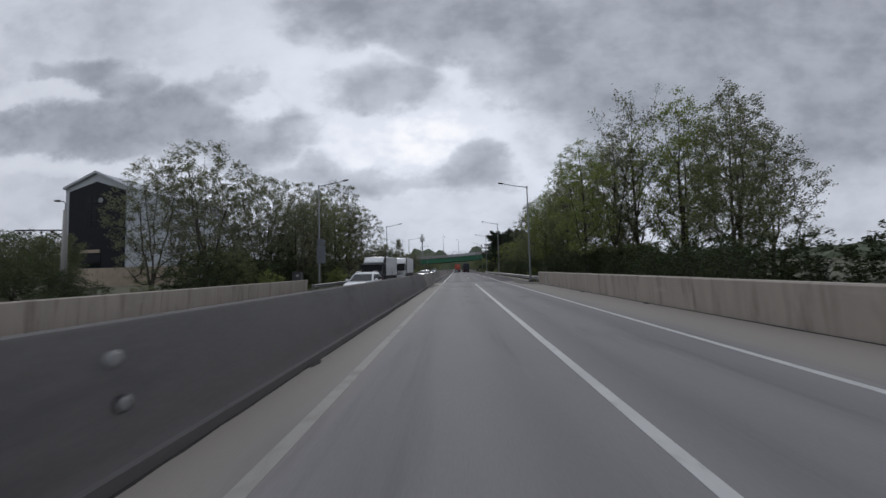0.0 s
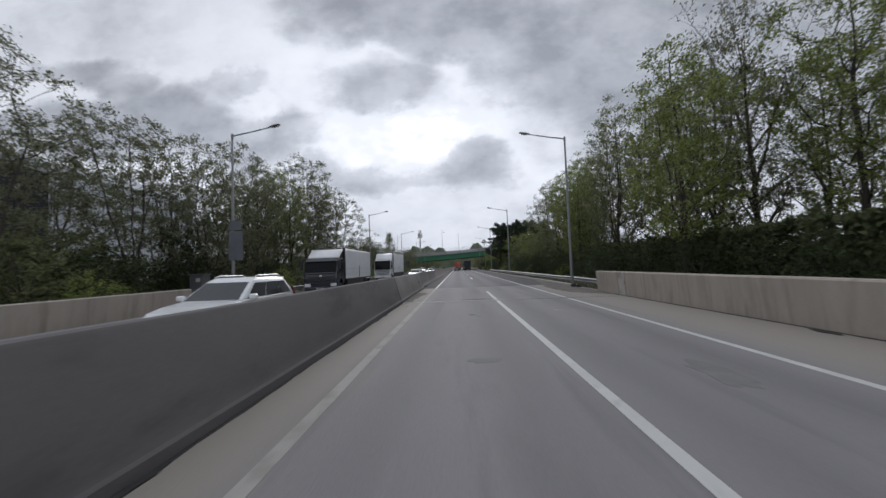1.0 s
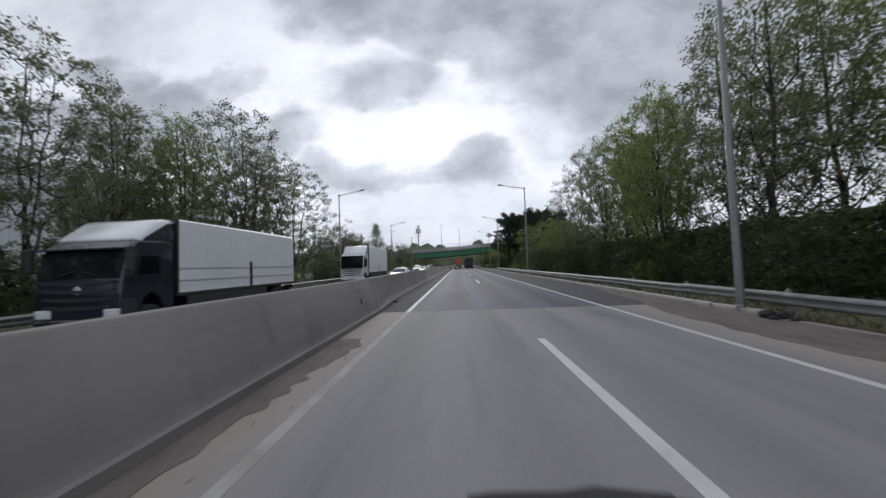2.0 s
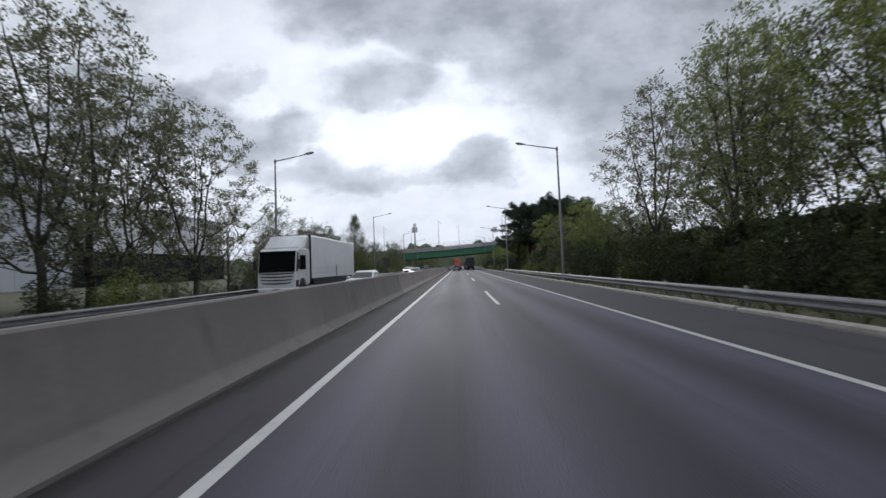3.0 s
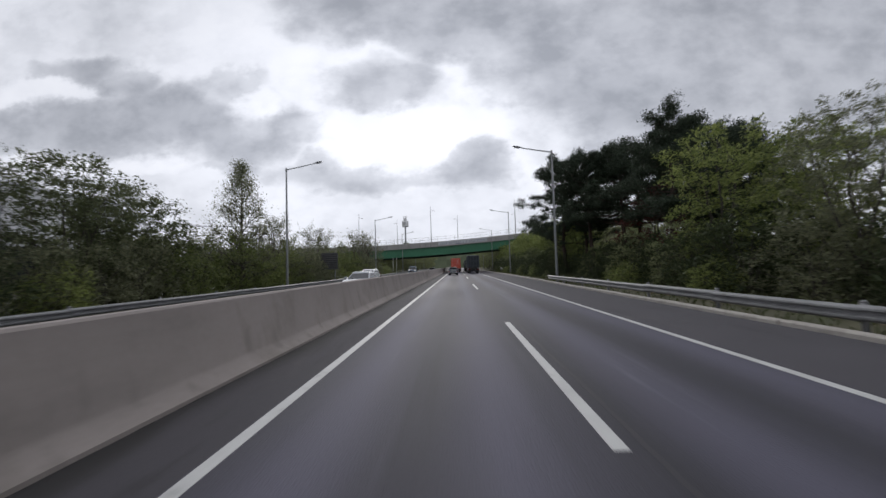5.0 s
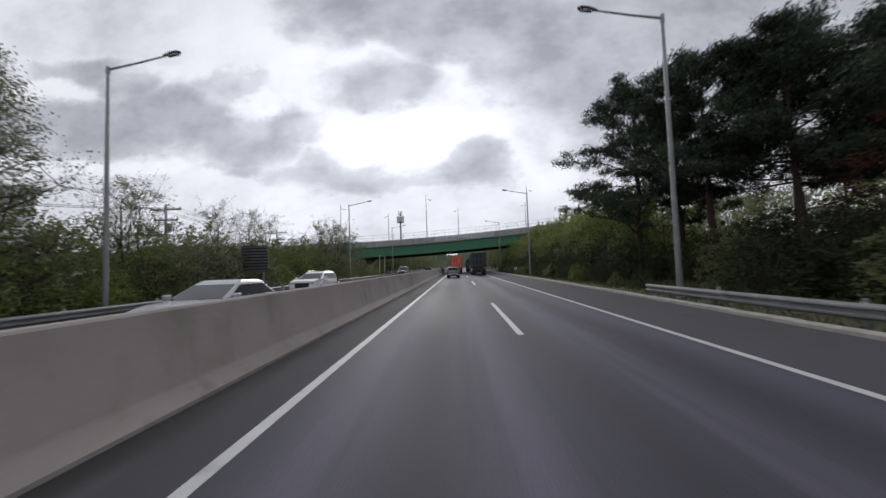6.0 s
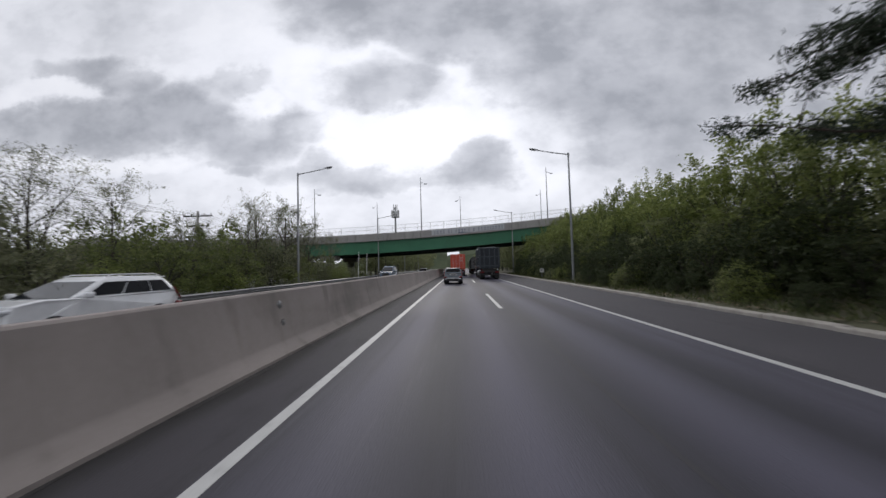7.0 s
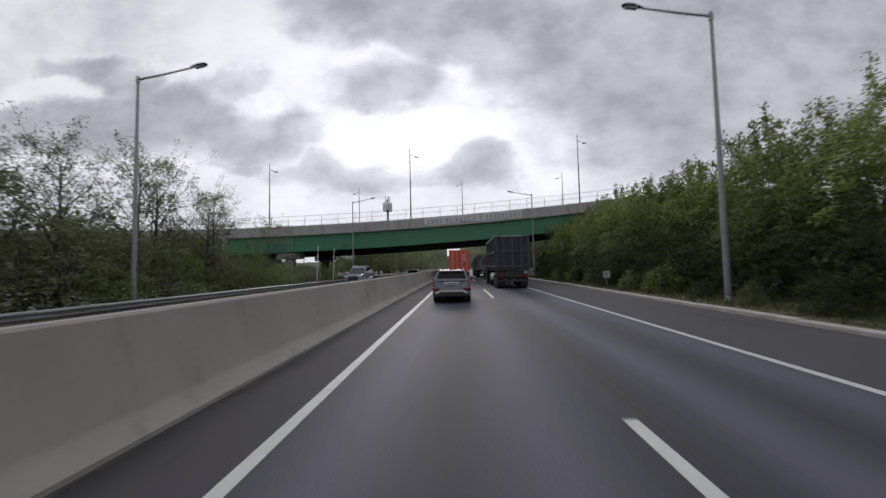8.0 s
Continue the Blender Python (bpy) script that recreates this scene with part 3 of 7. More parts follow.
def part(name, shape, mat, parent=None, label="", smooth=False):
    ob = new(name, shape.mesh(name, mat, smooth) if isinstance(shape, Shape) else shape)
    if parent:
        ob.parent = parent
    return tagged(ob, label)


def thing(name, at, label, category, group="", kind=""):
    ob = new(name)
    ob.empty_display_size = 0.3
    ob.location = at
    return tagged(ob, label, category, group, kind)


def setting(name, shape, mat, label, category, smooth=False, crease=0.0):
    if crease:
        shape = shape.mesh(name, mat, False, 0.0, crease)
    return tagged(part(name, shape, mat, None, "", smooth), label, category, "", "structure")


# ---------------------------------------------------------------- ground and road
def ground_z(x, y):
    z = 0.08 if (x > 9.0 or x < -14.2) else -0.08
    if x > 9:
        k = min(1.0, max(0.0, (y - 108) / 12)) * min(1.0, max(0.0, (205 - y) / 20))
        z += k * 1.7 * min(1.0, max(0.0, (x - 10) / 7)) ** 1.2
    return z


def build_ground():
    xs = [-3500, -1200, -500, -250, -150, -100, -70, -50, -40, -32, -26, -22, -19, -17, -15.4, -14.3, -14.05, -8, 0, 8, 8.75, 9.05,
          10, 11, 12.5, 14, 16, 19, 24, 32, 45, 70, 100, 150, 250, 500, 1200, 3500]
    ys = [-3500, -1200, -400, -150, -60, -20] + list(range(0, 215, 6)) + [225, 240, 260, 300, 360, 450, 700, 1200, 2000, 3500]
    s = Shape()
    rng = random.Random(4)
    pts = [(x, y, ground_z(x, y) + (rng.uniform(-0.04, 0.06) if (x > 9.5 or x < -15) and abs(x) < 60 else 0)) for y in ys for x in xs]
    n = len(xs)
    s.add(pts, [(j * n + i, j * n + i + 1, (j + 1) * n + i + 1, (j + 1) * n + i) for j in range(len(ys) - 1) for i in range(n - 1)])
    return setting("ground", s, SOIL, "brown and green soil ground with rough grass", "ground", True)


build_ground()
END = 420.0
JOIN = 44.0          # the concrete of the river bridge and its approach slab ends here


def strip(x0, x1, y0, y1, z0, z1, step=12.0):
    s = Shape()
    n = max(1, int((y1 - y0) / step))
    st = [y0 + (y1 - y0) * k / n for k in range(n + 1)]
    return s.extrude([(x0, z0), (x1, z0), (x1, z1), (x0, z1)], st, lambda a, b, y: (a, y, b))


def ragged(x0, x1, y0, y1, z, rag, seed, both=False):
    """A thin surface strip with an uneven edge."""
    g = random.Random(seed)
    n = int((y1 - y0) / 0.26)
    slow, v = 0.0, []
    for k in range(n + 1):
        slow = slow * 0.86 + g.uniform(-rag, rag) * 0.5
        w = slow + g.uniform(-rag, rag) * 0.45
        a = w if both else 0.0
        y = y0 + (y1 - y0) * k / n
        v += [(x0 + a, y, z), (x1 + w, y, z), (x0 + a, y, z - 0.02), (x1 + w, y, z - 0.02)]
    f = []
    for k in range(n):
        a, b = 4 * k, 4 * k + 4
        f += [(a, a + 1, b + 1, b), (a + 1, a + 3, b + 3, b + 1), (a + 2, a, b, b + 2)]
    return Shape().add(v, f)


# concrete approach: two slabs with the steel joint between them
setting("road_concrete", strip(-2.2, 5.4, -60, 33.05, -0.06, 0.0), DECK, "grey concrete bridge deck with worn lanes", "road")
setting("road_concrete_approach", strip(-2.2, 5.4, 33.4, JOIN, -0.06, 0.0), DECK, "grey concrete approach slab behind the joint", "road")
setting("shoulder_concrete_inner", strip(-2.75, -2.2, -60, JOIN, -0.06, 0.0), DECK, "dusty concrete strip beside the median barrier", "road")
setting("shoulder_concrete_outer", strip(5.4, 8.1, -60, JOIN, -0.06, 0.0), DECK, "dusty concrete shoulder beside the parapet", "road")
setting("road_asphalt", strip(-1.85, 5.1, JOIN, END, -0.06, 0.0), ASPHALT, "dark grey asphalt carriageway with polished wheel tracks", "road")
setting("gutter", ragged(-3.12, -2.95, 48, 240, 0.0035, 0.06, 3), GUTTER, "dark dirt-filled gutter at the foot of the median barrier", "gutter")
setting("gutter_bridge", ragged(-2.76, -2.66, -60, 33, 0.006, 0.018, 5), GUTTER, "dark narrow strip along the foot of the bridge barrier", "gutter")
# this dark strip stands in for the shade at the parapet's foot
setting("gutter_parapet", ragged(7.80, 7.64, -60, 36, 0.008, 0.03, 6), GUTTER, "dark strip for the shade along the foot of the parapet", "gutter")
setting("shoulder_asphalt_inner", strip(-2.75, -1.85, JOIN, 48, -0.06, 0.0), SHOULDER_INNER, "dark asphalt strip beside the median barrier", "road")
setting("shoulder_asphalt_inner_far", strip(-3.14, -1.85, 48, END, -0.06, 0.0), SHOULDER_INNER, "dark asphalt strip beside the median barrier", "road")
setting("shoulder_asphalt_outer", strip(5.1, 8.4, JOIN, END, -0.06, 0.003), SHOULDER, "dark asphalt hard shoulder", "road")
setting("road_opposite_concrete", strip(-13.5, -3.9, -60, 33.2, -0.06, 0.0), DECK_OPPOSITE, "grey concrete deck of the opposite carriageway", "road")
setting("road_opposite", strip(-13.5, -3.9, 33.2, END, -0.06, 0.0), ASPHALT, "dark grey asphalt of the opposite carriageway", "road")

# dirt swept onto the shoulder behind the joint
g = random.Random(44)
dirt, w0, w1 = [], 0.0, 0.0
for k in range(41):
    y = 34.4 + 0.5 * k
    w0, w1 = w0 * 0.6 + g.uniform(-0.13, 0.13), w1 * 0.6 + g.uniform(-0.05, 0.05)
    a = 7.5 - 1.5 * min(1.0, (y - 34.4) / 2.6) + 1.75 * min(1.0, max(0.0, (y - 41) / 12)) + w0 * (1.0 if y < 48 else 0.4)
    b = 7.86 + w1
    dirt += [(a, y, 0.007), (b, y, 0.011), (a, y, -0.01), (b, y, -0.01)]
dirt_faces = []
for k in range(40):
    a, b = 4 * k, 4 * k + 4
    dirt_faces += [(a, a + 1, b + 1, b), (a + 1, a + 3, b + 3, b + 1), (a + 2, a, b, b + 2)]
setting("shoulder_dirt", Shape().add(dirt, dirt_faces), DIRT, "dark brown grit swept onto the shoulder", "dirt")
setting("shoulder_grit_inner", ragged(-2.7, -2.15, 33.5, 39.5, 0.008, 0.16, 45), DIRT, "dark grit at the foot of the median barrier", "dirt")

# expansion joint across the carriageway
j = Shape()
j.box(-2.7, 7.6, 33.05, 33.14, -0.05, 0.006, 0.004)
j.box(-2.7, 7.6, 33.31, 33.40, -0.05, 0.006, 0.004)
setting("joint_edge", j, STEEL, "worn steel edges of the bridge joint", "road joint")
setting("joint_seal", Shape().box(-2.7, 7.6, 33.14, 33.31, -0.05, -0.012), JOINT, "black rubber seal in the bridge joint", "road joint")

setting("tar_seam", ragged(1.95, 2.01, JOIN, 240, 0.002, 0.022, 11, True), SEAM, "dark tar-filled seam along the lane line", "road seam")
# lane markings
def marking(name, x, y0, y1, w, mat, label, z=0.004):
    s = Shape()
    s.add([(x - w / 2, y0, z), (x + w / 2, y0, z), (x + w / 2, y1, z), (x - w / 2, y1, z),
           (x - w / 2, y0, z - 0.012), (x + w / 2, y0, z - 0.012), (x + w / 2, y1, z - 0.012), (x - w / 2, y1, z - 0.012)],
          [(0, 1, 2, 3), (0, 4, 5, 1), (1, 5, 6, 2), (2, 6, 7, 3), (3, 7, 4, 0)])
    return setting(name, s, mat, label, "road marking")


marking("marking_inner_worn", -1.75, -60, 33.0, 0.17, PAINT_WORN, "dusty faded white edge line on concrete")
marking("marking_inner_approach", -1.75, 33.45, JOIN, 0.15, PAINT_WORN, "dusty faded white edge line on the approach slab")
marking("marking_inner", -1.75, JOIN, END, 0.15, PAINT, "white edge line beside the median")
marking("marking_lane_solid", 1.75, -60, 33.0, 0.16, PAINT, "solid white lane line on concrete")
marking("marking_lane_solid_end", 1.75, 33.45, 39.0, 0.16, PAINT, "solid white lane line on the approach slab")
marking("marking_outer_bridge", 5.0, -60, 33.0, 0.15, PAINT, "white edge line beside the outer shoulder")
marking("marking_outer_approach", 5.0, 33.45, JOIN, 0.15, PAINT, "white edge line on the approach slab")
marking("marking_outer", 5.0, JOIN, END, 0.15, PAINT, "white edge line beside the asphalt shoulder")
marking("marking_opposite_inner", -4.85, -60, END, 0.15, PAINT, "white edge line of the opposite carriageway")
marking("marking_opposite_outer", -12.0, -60, END, 0.15, PAINT, "white outer edge line of the opposite carriageway")
for y in [60.7, 81.4, 102.8, 124.5] + [146.2 + 21.6 * k for k in range(12)]:
    marking("marking_dash", 1.75, y, y + 7.0, 0.15, PAINT, "white lane dash on asphalt")["group"] = "lane dashes"
for k in range(18):
    marking("marking_dash_opposite", -8.4, 36 + 21.5 * k, 43.3 + 21.5 * k, 0.15, PAINT, "white lane dash on the opposite asphalt")["group"] = "opposite lane dashes"

# ---------------------------------------------------------------- median barrier, parapets, kerb
BRIDGE_OUT = [(-2.70, 0.0), (-2.70, 0.12), (-2.75, 0.14), (-2.775, 0.18), (-2.80, 0.27), (-3.06, 1.20), (-3.09, 1.23), (-3.27, 1.23), (-3.30, 1.20), (-3.59, 0.15), (-3.66, 0.12), (-3.66, 0.0)]
ROAD_OUT = [(-3.00, 0.0), (-3.01, 0.05), (-3.10, 0.125), (-3.19, 0.205), (-3.228, 0.26), (-3.42, 1.17), (-3.45, 1.20), (-3.62, 1.20), (-3.65, 1.17), (-3.76, 0.25), (-3.96, 0.06), (-3.97, 0.0)]


def run(outline, y0, y1, step=2.0, wob=0.0, seed=1):
    rng = random.Random(seed)
    n = max(1, int((y1 - y0) / step))
    st = [y0 + (y1 - y0) * k / n for k in range(n + 1)]
    off = {y: (rng.uniform(-wob, wob), rng.uniform(-wob, wob)) for y in st}
    return Shape().extrude(outline, st, lambda a, b, y: (a + off[y][0], y, b + (off[y][1] if b > 0 else -0.05)))


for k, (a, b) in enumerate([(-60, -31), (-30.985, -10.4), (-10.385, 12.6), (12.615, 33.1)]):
    setting("median_barrier_bridge", run(BRIDGE_OUT, a, b, 2, 0.004, k), CONCRETE_DARK, "dark grey concrete median barrier on the bridge", "barrier", False, 30)
setting("median_barrier_approach", run(BRIDGE_OUT, 33.24, 43.98, 2, 0.004, 9), CONCRETE_MID, "grey-brown concrete median barrier behind the joint", "barrier", False, 30)
taper = Shape()
rows3 = [[(p[0] + (q[0] - p[0]) * k, y, (p[1] + (q[1] - p[1]) * k) if p[1] > 0 else -0.05) for p, q in zip(BRIDGE_OUT, ROAD_OUT)] for y, k in ((44.02, 0.0), (46.0, 0.5), (47.98, 1.0))]
taper.add([p for r in rows3 for p in r], [(m * 12 + i, m * 12 + (i + 1) % 12, (m + 1) * 12 + (i + 1) % 12, (m + 1) * 12 + i) for m in range(2) for i in range(12)] + [tuple(range(11, -1, -1)), tuple(range(24, 36))])
setting("median_barrier_taper", taper, CONCRETE_MID, "tapering length of concrete median barrier", "barrier", False, 30)
edges = [48.02 + 20 * k for k in range(0, 19)]
for k in range(len(edges) - 1):
    setting("median_barrier", run(ROAD_OUT, edges[k] + 0.003, edges[k + 1] - 0.003, 2, 0.002, 20 + k),
            CONCRETE_MID if k < 1 else CONCRETE, "grey-brown concrete median barrier with a flared foot", "barrier", False, 30)

PARA = [(7.73, 0.0), (7.72, 0.14), (7.71, 0.34), (7.66, 1.07), (7.70, 1.11), (8.02, 1.11), (8.06, 1.07), (8.1, 0.0)]
for k, (a, b) in enumerate([(-60, -20), (-19.98, -0.5), (-0.48, 14.0), (14.02, 33.18), (33.84, 36.6)]):
    setting("parapet_outer", run(PARA, a, b, 2, 0.004, 50 + k), CONCRETE_LIGHT, "tan weathered concrete bridge parapet", "parapet")
setting("parapet_joint_cover", run([(a - 0.03 if a < 7.9 else a, b) for a, b in PARA], 33.2, 33.82, 1, 0.0, 3), KERB, "pale cover plate over the parapet joint", "parapet")
PARB = [(-13.9 - (a - 7.73), b * 0.88) for a, b in PARA]
for k, (a, b) in enumerate([(-60, -20), (-19.98, 0.0), (0.02, 18.0), (18.02, 34.3)]):
    setting("parapet_opposite", run(PARB, a, b, 2, 0.004, 70 + k), CONCRETE_LIGHT, "tan concrete parapet of the opposite carriageway", "parapet")

rng = random.Random(8)
KSTART, KLEN = 41.0, 2.0
kmesh = [run([(8.1, 0.0), (8.1, 0.095), (8.125, 0.12), (8.34, 0.128), (8.37, 0.10), (8.37, -0.02)], 0, 1.98, 2, 0.003, 90 + k).mesh("kerb", KERB) for k in range(4)]
kerb = tagged(new("kerb"), "pale concrete kerb of long stones along the shoulder", "kerb", "", "structure")
for k in range(88):
    ob = new("kerb_stone", kmesh[rng.randrange(4)])
    bow = min(1.0, max(0.0, (KSTART + k * KLEN - 92) / 45))
    ob.location = (-0.2 + 0.03 * math.sin(k * 0.23) + 0.48 * bow * bow * (3 - 2 * bow), KSTART + k * KLEN, rng.uniform(-0.012, 0.006))
    ob.rotation_euler = (rng.uniform(-0.004, 0.004), 0, rng.uniform(-0.008, 0.008))
    ob.parent = kerb


rub = tagged(new("rubble"), "broken dark concrete lumps at the start of the kerb", "rubble", "kerb rubble")
g = random.Random(9)
for x, y, s in ((7.72, 40.72, 0.20), (7.95, 40.55, 0.16), (7.62, 40.4, 0.11), (8.0, 40.2, 0.09), (7.8, 40.1, 0.07)):
    lump = Shape().lathe([(s * 0.5, 0.0), (s, s * 0.25), (s * 0.9, s * 0.7), (s * 0.45, s * 0.95)], (0, 0, 0), "z", 9)
    lump.v = [(a * g.uniform(0.75, 1.2), b * g.uniform(0.75, 1.2), c * g.uniform(0.85, 1.15)) for a, b, c in lump.v]
    ob = part("lump", lump, GUTTER, rub)
    ob.location = (x, y, 0.0)


# ---------------------------------------------------------------- guard rails
WBEAM = [(0.0, 0.0), (0.03, 0.012), (0.10, 0.055), (0.105, 0.095), (0.02, 0.145), (0.02, 0.185), (0.105, 0.235), (0.10, 0.275), (0.03, 0.318), (0.0, 0.33),
         (-0.006, 0.322), (0.024, 0.308), (0.09, 0.27), (0.095, 0.24), (0.01, 0.19), (0.01, 0.14), (0.095, 0.09), (0.09, 0.06), (0.024, 0.022), (-0.006, 0.008)]


def guard_rail(x, y0, y1, z, side, label, drift=0.0):
    rail = thing("guard_rail", (x, y0, 0), label, "guard rail")
    n = int((y1 - y0) / 4)
    beam = Shape().extrude(WBEAM, [0, 0.05, 3.98, 4.06], lambda a, b, y: (side * a + (side * 0.004 if y > 4 else 0), y, b)).mesh("beam", STEEL)
    post = Shape()
    post.tube([(0, 0, -0.3), (0, 0, z + 0.36)], 0.062, 10)
    post.lathe([(0.062, z + 0.36), (0.045, z + 0.40), (0.01, z + 0.415)], (0, 0, 0), "z", 10)
    post = post.mesh("post", STEEL, True)
    block = Shape().box(-0.04, 0.04, -0.05, 0.05, z + 0.06, z + 0.26, 0.01).mesh("spacer", STEEL)
    rng = random.Random(int(y0))
    for k in range(n):
        for name, me, dx, dy, dz in (("beam", beam, 0, 0, z), ("post", post, -side * 0.14, 0.15, 0), ("spacer", block, -side * 0.06, 0.15, 0)):
            ob = new(name, me)
            ob.parent = rail
            ob.location = (dx + drift * k / n, 4 * k + dy, dz + (rng.uniform(-0.012, 0.012) if name == "beam" else 0))
            if name == "beam":
                ob.rotation_euler = (rng.uniform(-0.002, 0.002), 0, rng.uniform(-0.003, 0.003))
    cap = Shape().extrude(WBEAM, [0, 0.10], lambda a, b, y: (side * (a * 1.4 + 0.005), y, b * 1.04 - 0.006))
    cap.extrude([(a * 1.4 + 0.005, b) for a, b in [(0, -0.02), (0.05, 0.02), (0.05, 0.3), (0, 0.335)]], [0.1, 0.12], lambda a, b, y: (side * a, y, b))
    ob = part("end_piece", cap, STEEL, rail)
    ob.location = (0, -0.06, z)
    return rail


guard_rail(8.32, 36.7, 110.4, 0.27, -1, "galvanised steel beam guard rail along the shoulder", 0.10).scale = (1, 1.019, 1)
guard_rail(-13.45, 34.6, 182.0, 0.19, 1, "galvanised steel beam guard rail of the opposite side", -0.3)
guard_rail(-13.95, 183.0, 300.0, 0.25, 1, "galvanised steel beam guard rail beyond the overpass")

def reflectors(x, levels, ys):
    """Pairs of round reflectors on the barrier's sloping face; levels: height and set-out from x."""
    r = thing("barrier_reflector", (x, ys[0], 0), "pair of round pale reflectors on the median barrier", "reflector", "barrier reflectors")
    for k, (zz, xx) in enumerate(levels):
        part("backing", Shape().lathe([(0.078, -0.03), (0.082, 0.012), (0.07, 0.026)], (xx, 0, zz), "x", 16), TRIM if k else STEEL, r, "", True)
        part("disc", Shape().lathe([(0.062, 0.0), (0.063, 0.026), (0.05, 0.034), (0.02, 0.038)], (xx, 0, zz), "x", 16), DULL_DISC, r, "dull dirty disc" if k else "", True)
    for y in ys[1:]:
        copy_thing(r, Matrix.Translation((x, y, 0)))


reflectors(-2.95, ((0.94, -0.035), (0.58, 0.065)), (4.7, 42.2))
reflectors(-3.36, ((0.92, -0.018), (0.56, 0.042)), (79.0, 118.0, 154.5))


# ---------------------------------------------------------------- street lamps
def street_lamp(x, y, side, h=10.6, kit=[]):
    """side: the way its arm reaches, +1 or -1 along x."""
    if not kit:
        pole = Shape().tube([(0, 0, 0), (0, 0, 0.5), (0, 0, 5), (0, 0, 10.5), (0, 0, 10.62)], [0.115, 0.11, 0.09, 0.06, 0.055], 12)
        foot = Shape().lathe([(0.2, 0), (0.2, 0.03), (0.13, 0.05), (0.125, 0.25), (0.11, 0.3)], (0, 0, 0), "z", 12)
        hatch = Shape().box(-0.05, 0.05, -0.13, -0.10, 0.6, 0.95, 0.01)
        arm = Shape().tube([(-0.05, 0, 10.5), (0.2, 0, 10.56), (1.2, 0, 10.72), (2.55, 0, 10.98)], [0.05, 0.048, 0.042, 0.035], 10)
        collar = Shape().lathe([(0.075, 10.36), (0.085, 10.4), (0.085, 10.6), (0.06, 10.68)], (0, 0, 0), "z", 10)
        head = Shape()
        prof = [(2.45, 0.04, 0.03), (2.6, 0.09, 0.06), (2.85, 0.15, 0.085), (3.1, 0.14, 0.075), (3.22, 0.07, 0.04)]
        ring = [(math.cos(2 * math.pi * i / 10), math.sin(2 * math.pi * i / 10)) for i in range(10)]
        head.extrude(ring, prof, lambda a, b, p: (p[0], a * p[1], 11.0 + (p[0] - 2.5) * 0.16 + b * p[2] * (1.0 if b > 0 else 0.6)))
        lens = Shape().extrude([(-0.08, 0), (0.08, 0), (0.08, 0.03), (-0.08, 0.03)], [2.68, 3.12], lambda a, b, s: (s, a, 10.915 + (s - 2.5) * 0.16 + b))
        kit += [("pole", pole.mesh("pole", POLE, True)), ("foot", foot.mesh("foot", POLE)), ("hatch", hatch.mesh("hatch", POLE)),
                ("arm", arm.mesh("arm", POLE, True)), ("collar", collar.mesh("collar", POLE)), ("lamp_head", head.mesh("lamp_head", LAMP_HEAD, True)),
                ("lens", lens.mesh("lens", LENS))]
    lamp = thing("street_lamp", (x, y, ground_z(x, y) - 0.02), "tall grey steel street lamp with one long arm", "street lamp", "street lamps along the road")
    for name, me in kit:
        ob = new(name, me)
        ob.parent = lamp
    lamp.rotation_euler = (0, 0, 0 if side > 0 else math.pi)
    lamp.scale = (1, 1, h / 10.6)
    return lamp


for x, y, h in ((8.0, 41.9, 10.7), (8.38, 74.8, 10.65), (8.66, 108.3, 11.15), (9.65, 141.0, 10.75), (10.05, 176.0, 11.1), (10.3, 213, 11.2), (10.4, 248, 11.2), (10.5, 283, 11)):
    street_lamp(x, y, -1, h)
for x, y, h in ((-14.5, 38.8, 10.75), (-14.4, 74.9, 10.65), (-14.38, 108.9, 10.6), (-14.32, 142.9, 10.45), (-14.5, 176.4, 10.9), (-15.2, 213, 11.2), (-15.3, 248, 11.2), (-15.4, 283, 11)):
    street_lamp(x, y, 1, h)

# ---------------------------------------------------------------- overpass
def top_z(x):
    k = min(1.0, max(0.0, (x - 34) / 41))       # the road comes down beyond the span
    return 8.8 + 0.057 * x + 0.0008 * x * x - 12.0 * k * k * (3 - 2 * k)


OY0, OY1 = 177.0, 196.0
XS = [-75, -60, -50, -42, -36, -30, -24, -18, -12, -6, 0, 6, 12, 18, 24, 30, 36, 42, 50, 60, 75]
over = thing("overpass", (0, OY0, 0), "road overpass with a green steel girder and grey concrete parapet", "bridge", "", "structure")


def span(name, rows, mat, label="", x0=-75, x1=75):
    """rows: outline of (y from the near face, depth below the parapet's top)."""
    s = Shape().extrude(rows, [x for x in XS if x0 <= x <= x1], lambda a, b, x: (x, a, top_z(x) - b))
    return part(name, s, mat, over, label)


span("parapet", [(0, 0.02), (0.02, 0), (0.28, 0), (0.3, 0.02), (0.3, 1.04), (0, 1.04)], BRIDGE_CONC, "streaked grey concrete parapet")
span("parapet", [(18.7, 0), (19, 0), (19, 1.04), (18.7, 1.04)], BRIDGE_CONC)
span("deck", [(-0.08, 1.042), (19.08, 1.042), (19.08, 1.35), (-0.08, 1.35)], BRIDGE_CONC, "", -75, 75)
# inner girders and soffit are far darker than the near green girder
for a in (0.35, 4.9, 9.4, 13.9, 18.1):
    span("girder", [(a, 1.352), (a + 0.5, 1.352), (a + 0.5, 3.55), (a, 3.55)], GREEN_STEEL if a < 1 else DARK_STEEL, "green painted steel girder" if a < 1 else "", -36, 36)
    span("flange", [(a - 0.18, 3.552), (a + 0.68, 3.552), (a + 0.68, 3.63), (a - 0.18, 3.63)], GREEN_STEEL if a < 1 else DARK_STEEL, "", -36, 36)
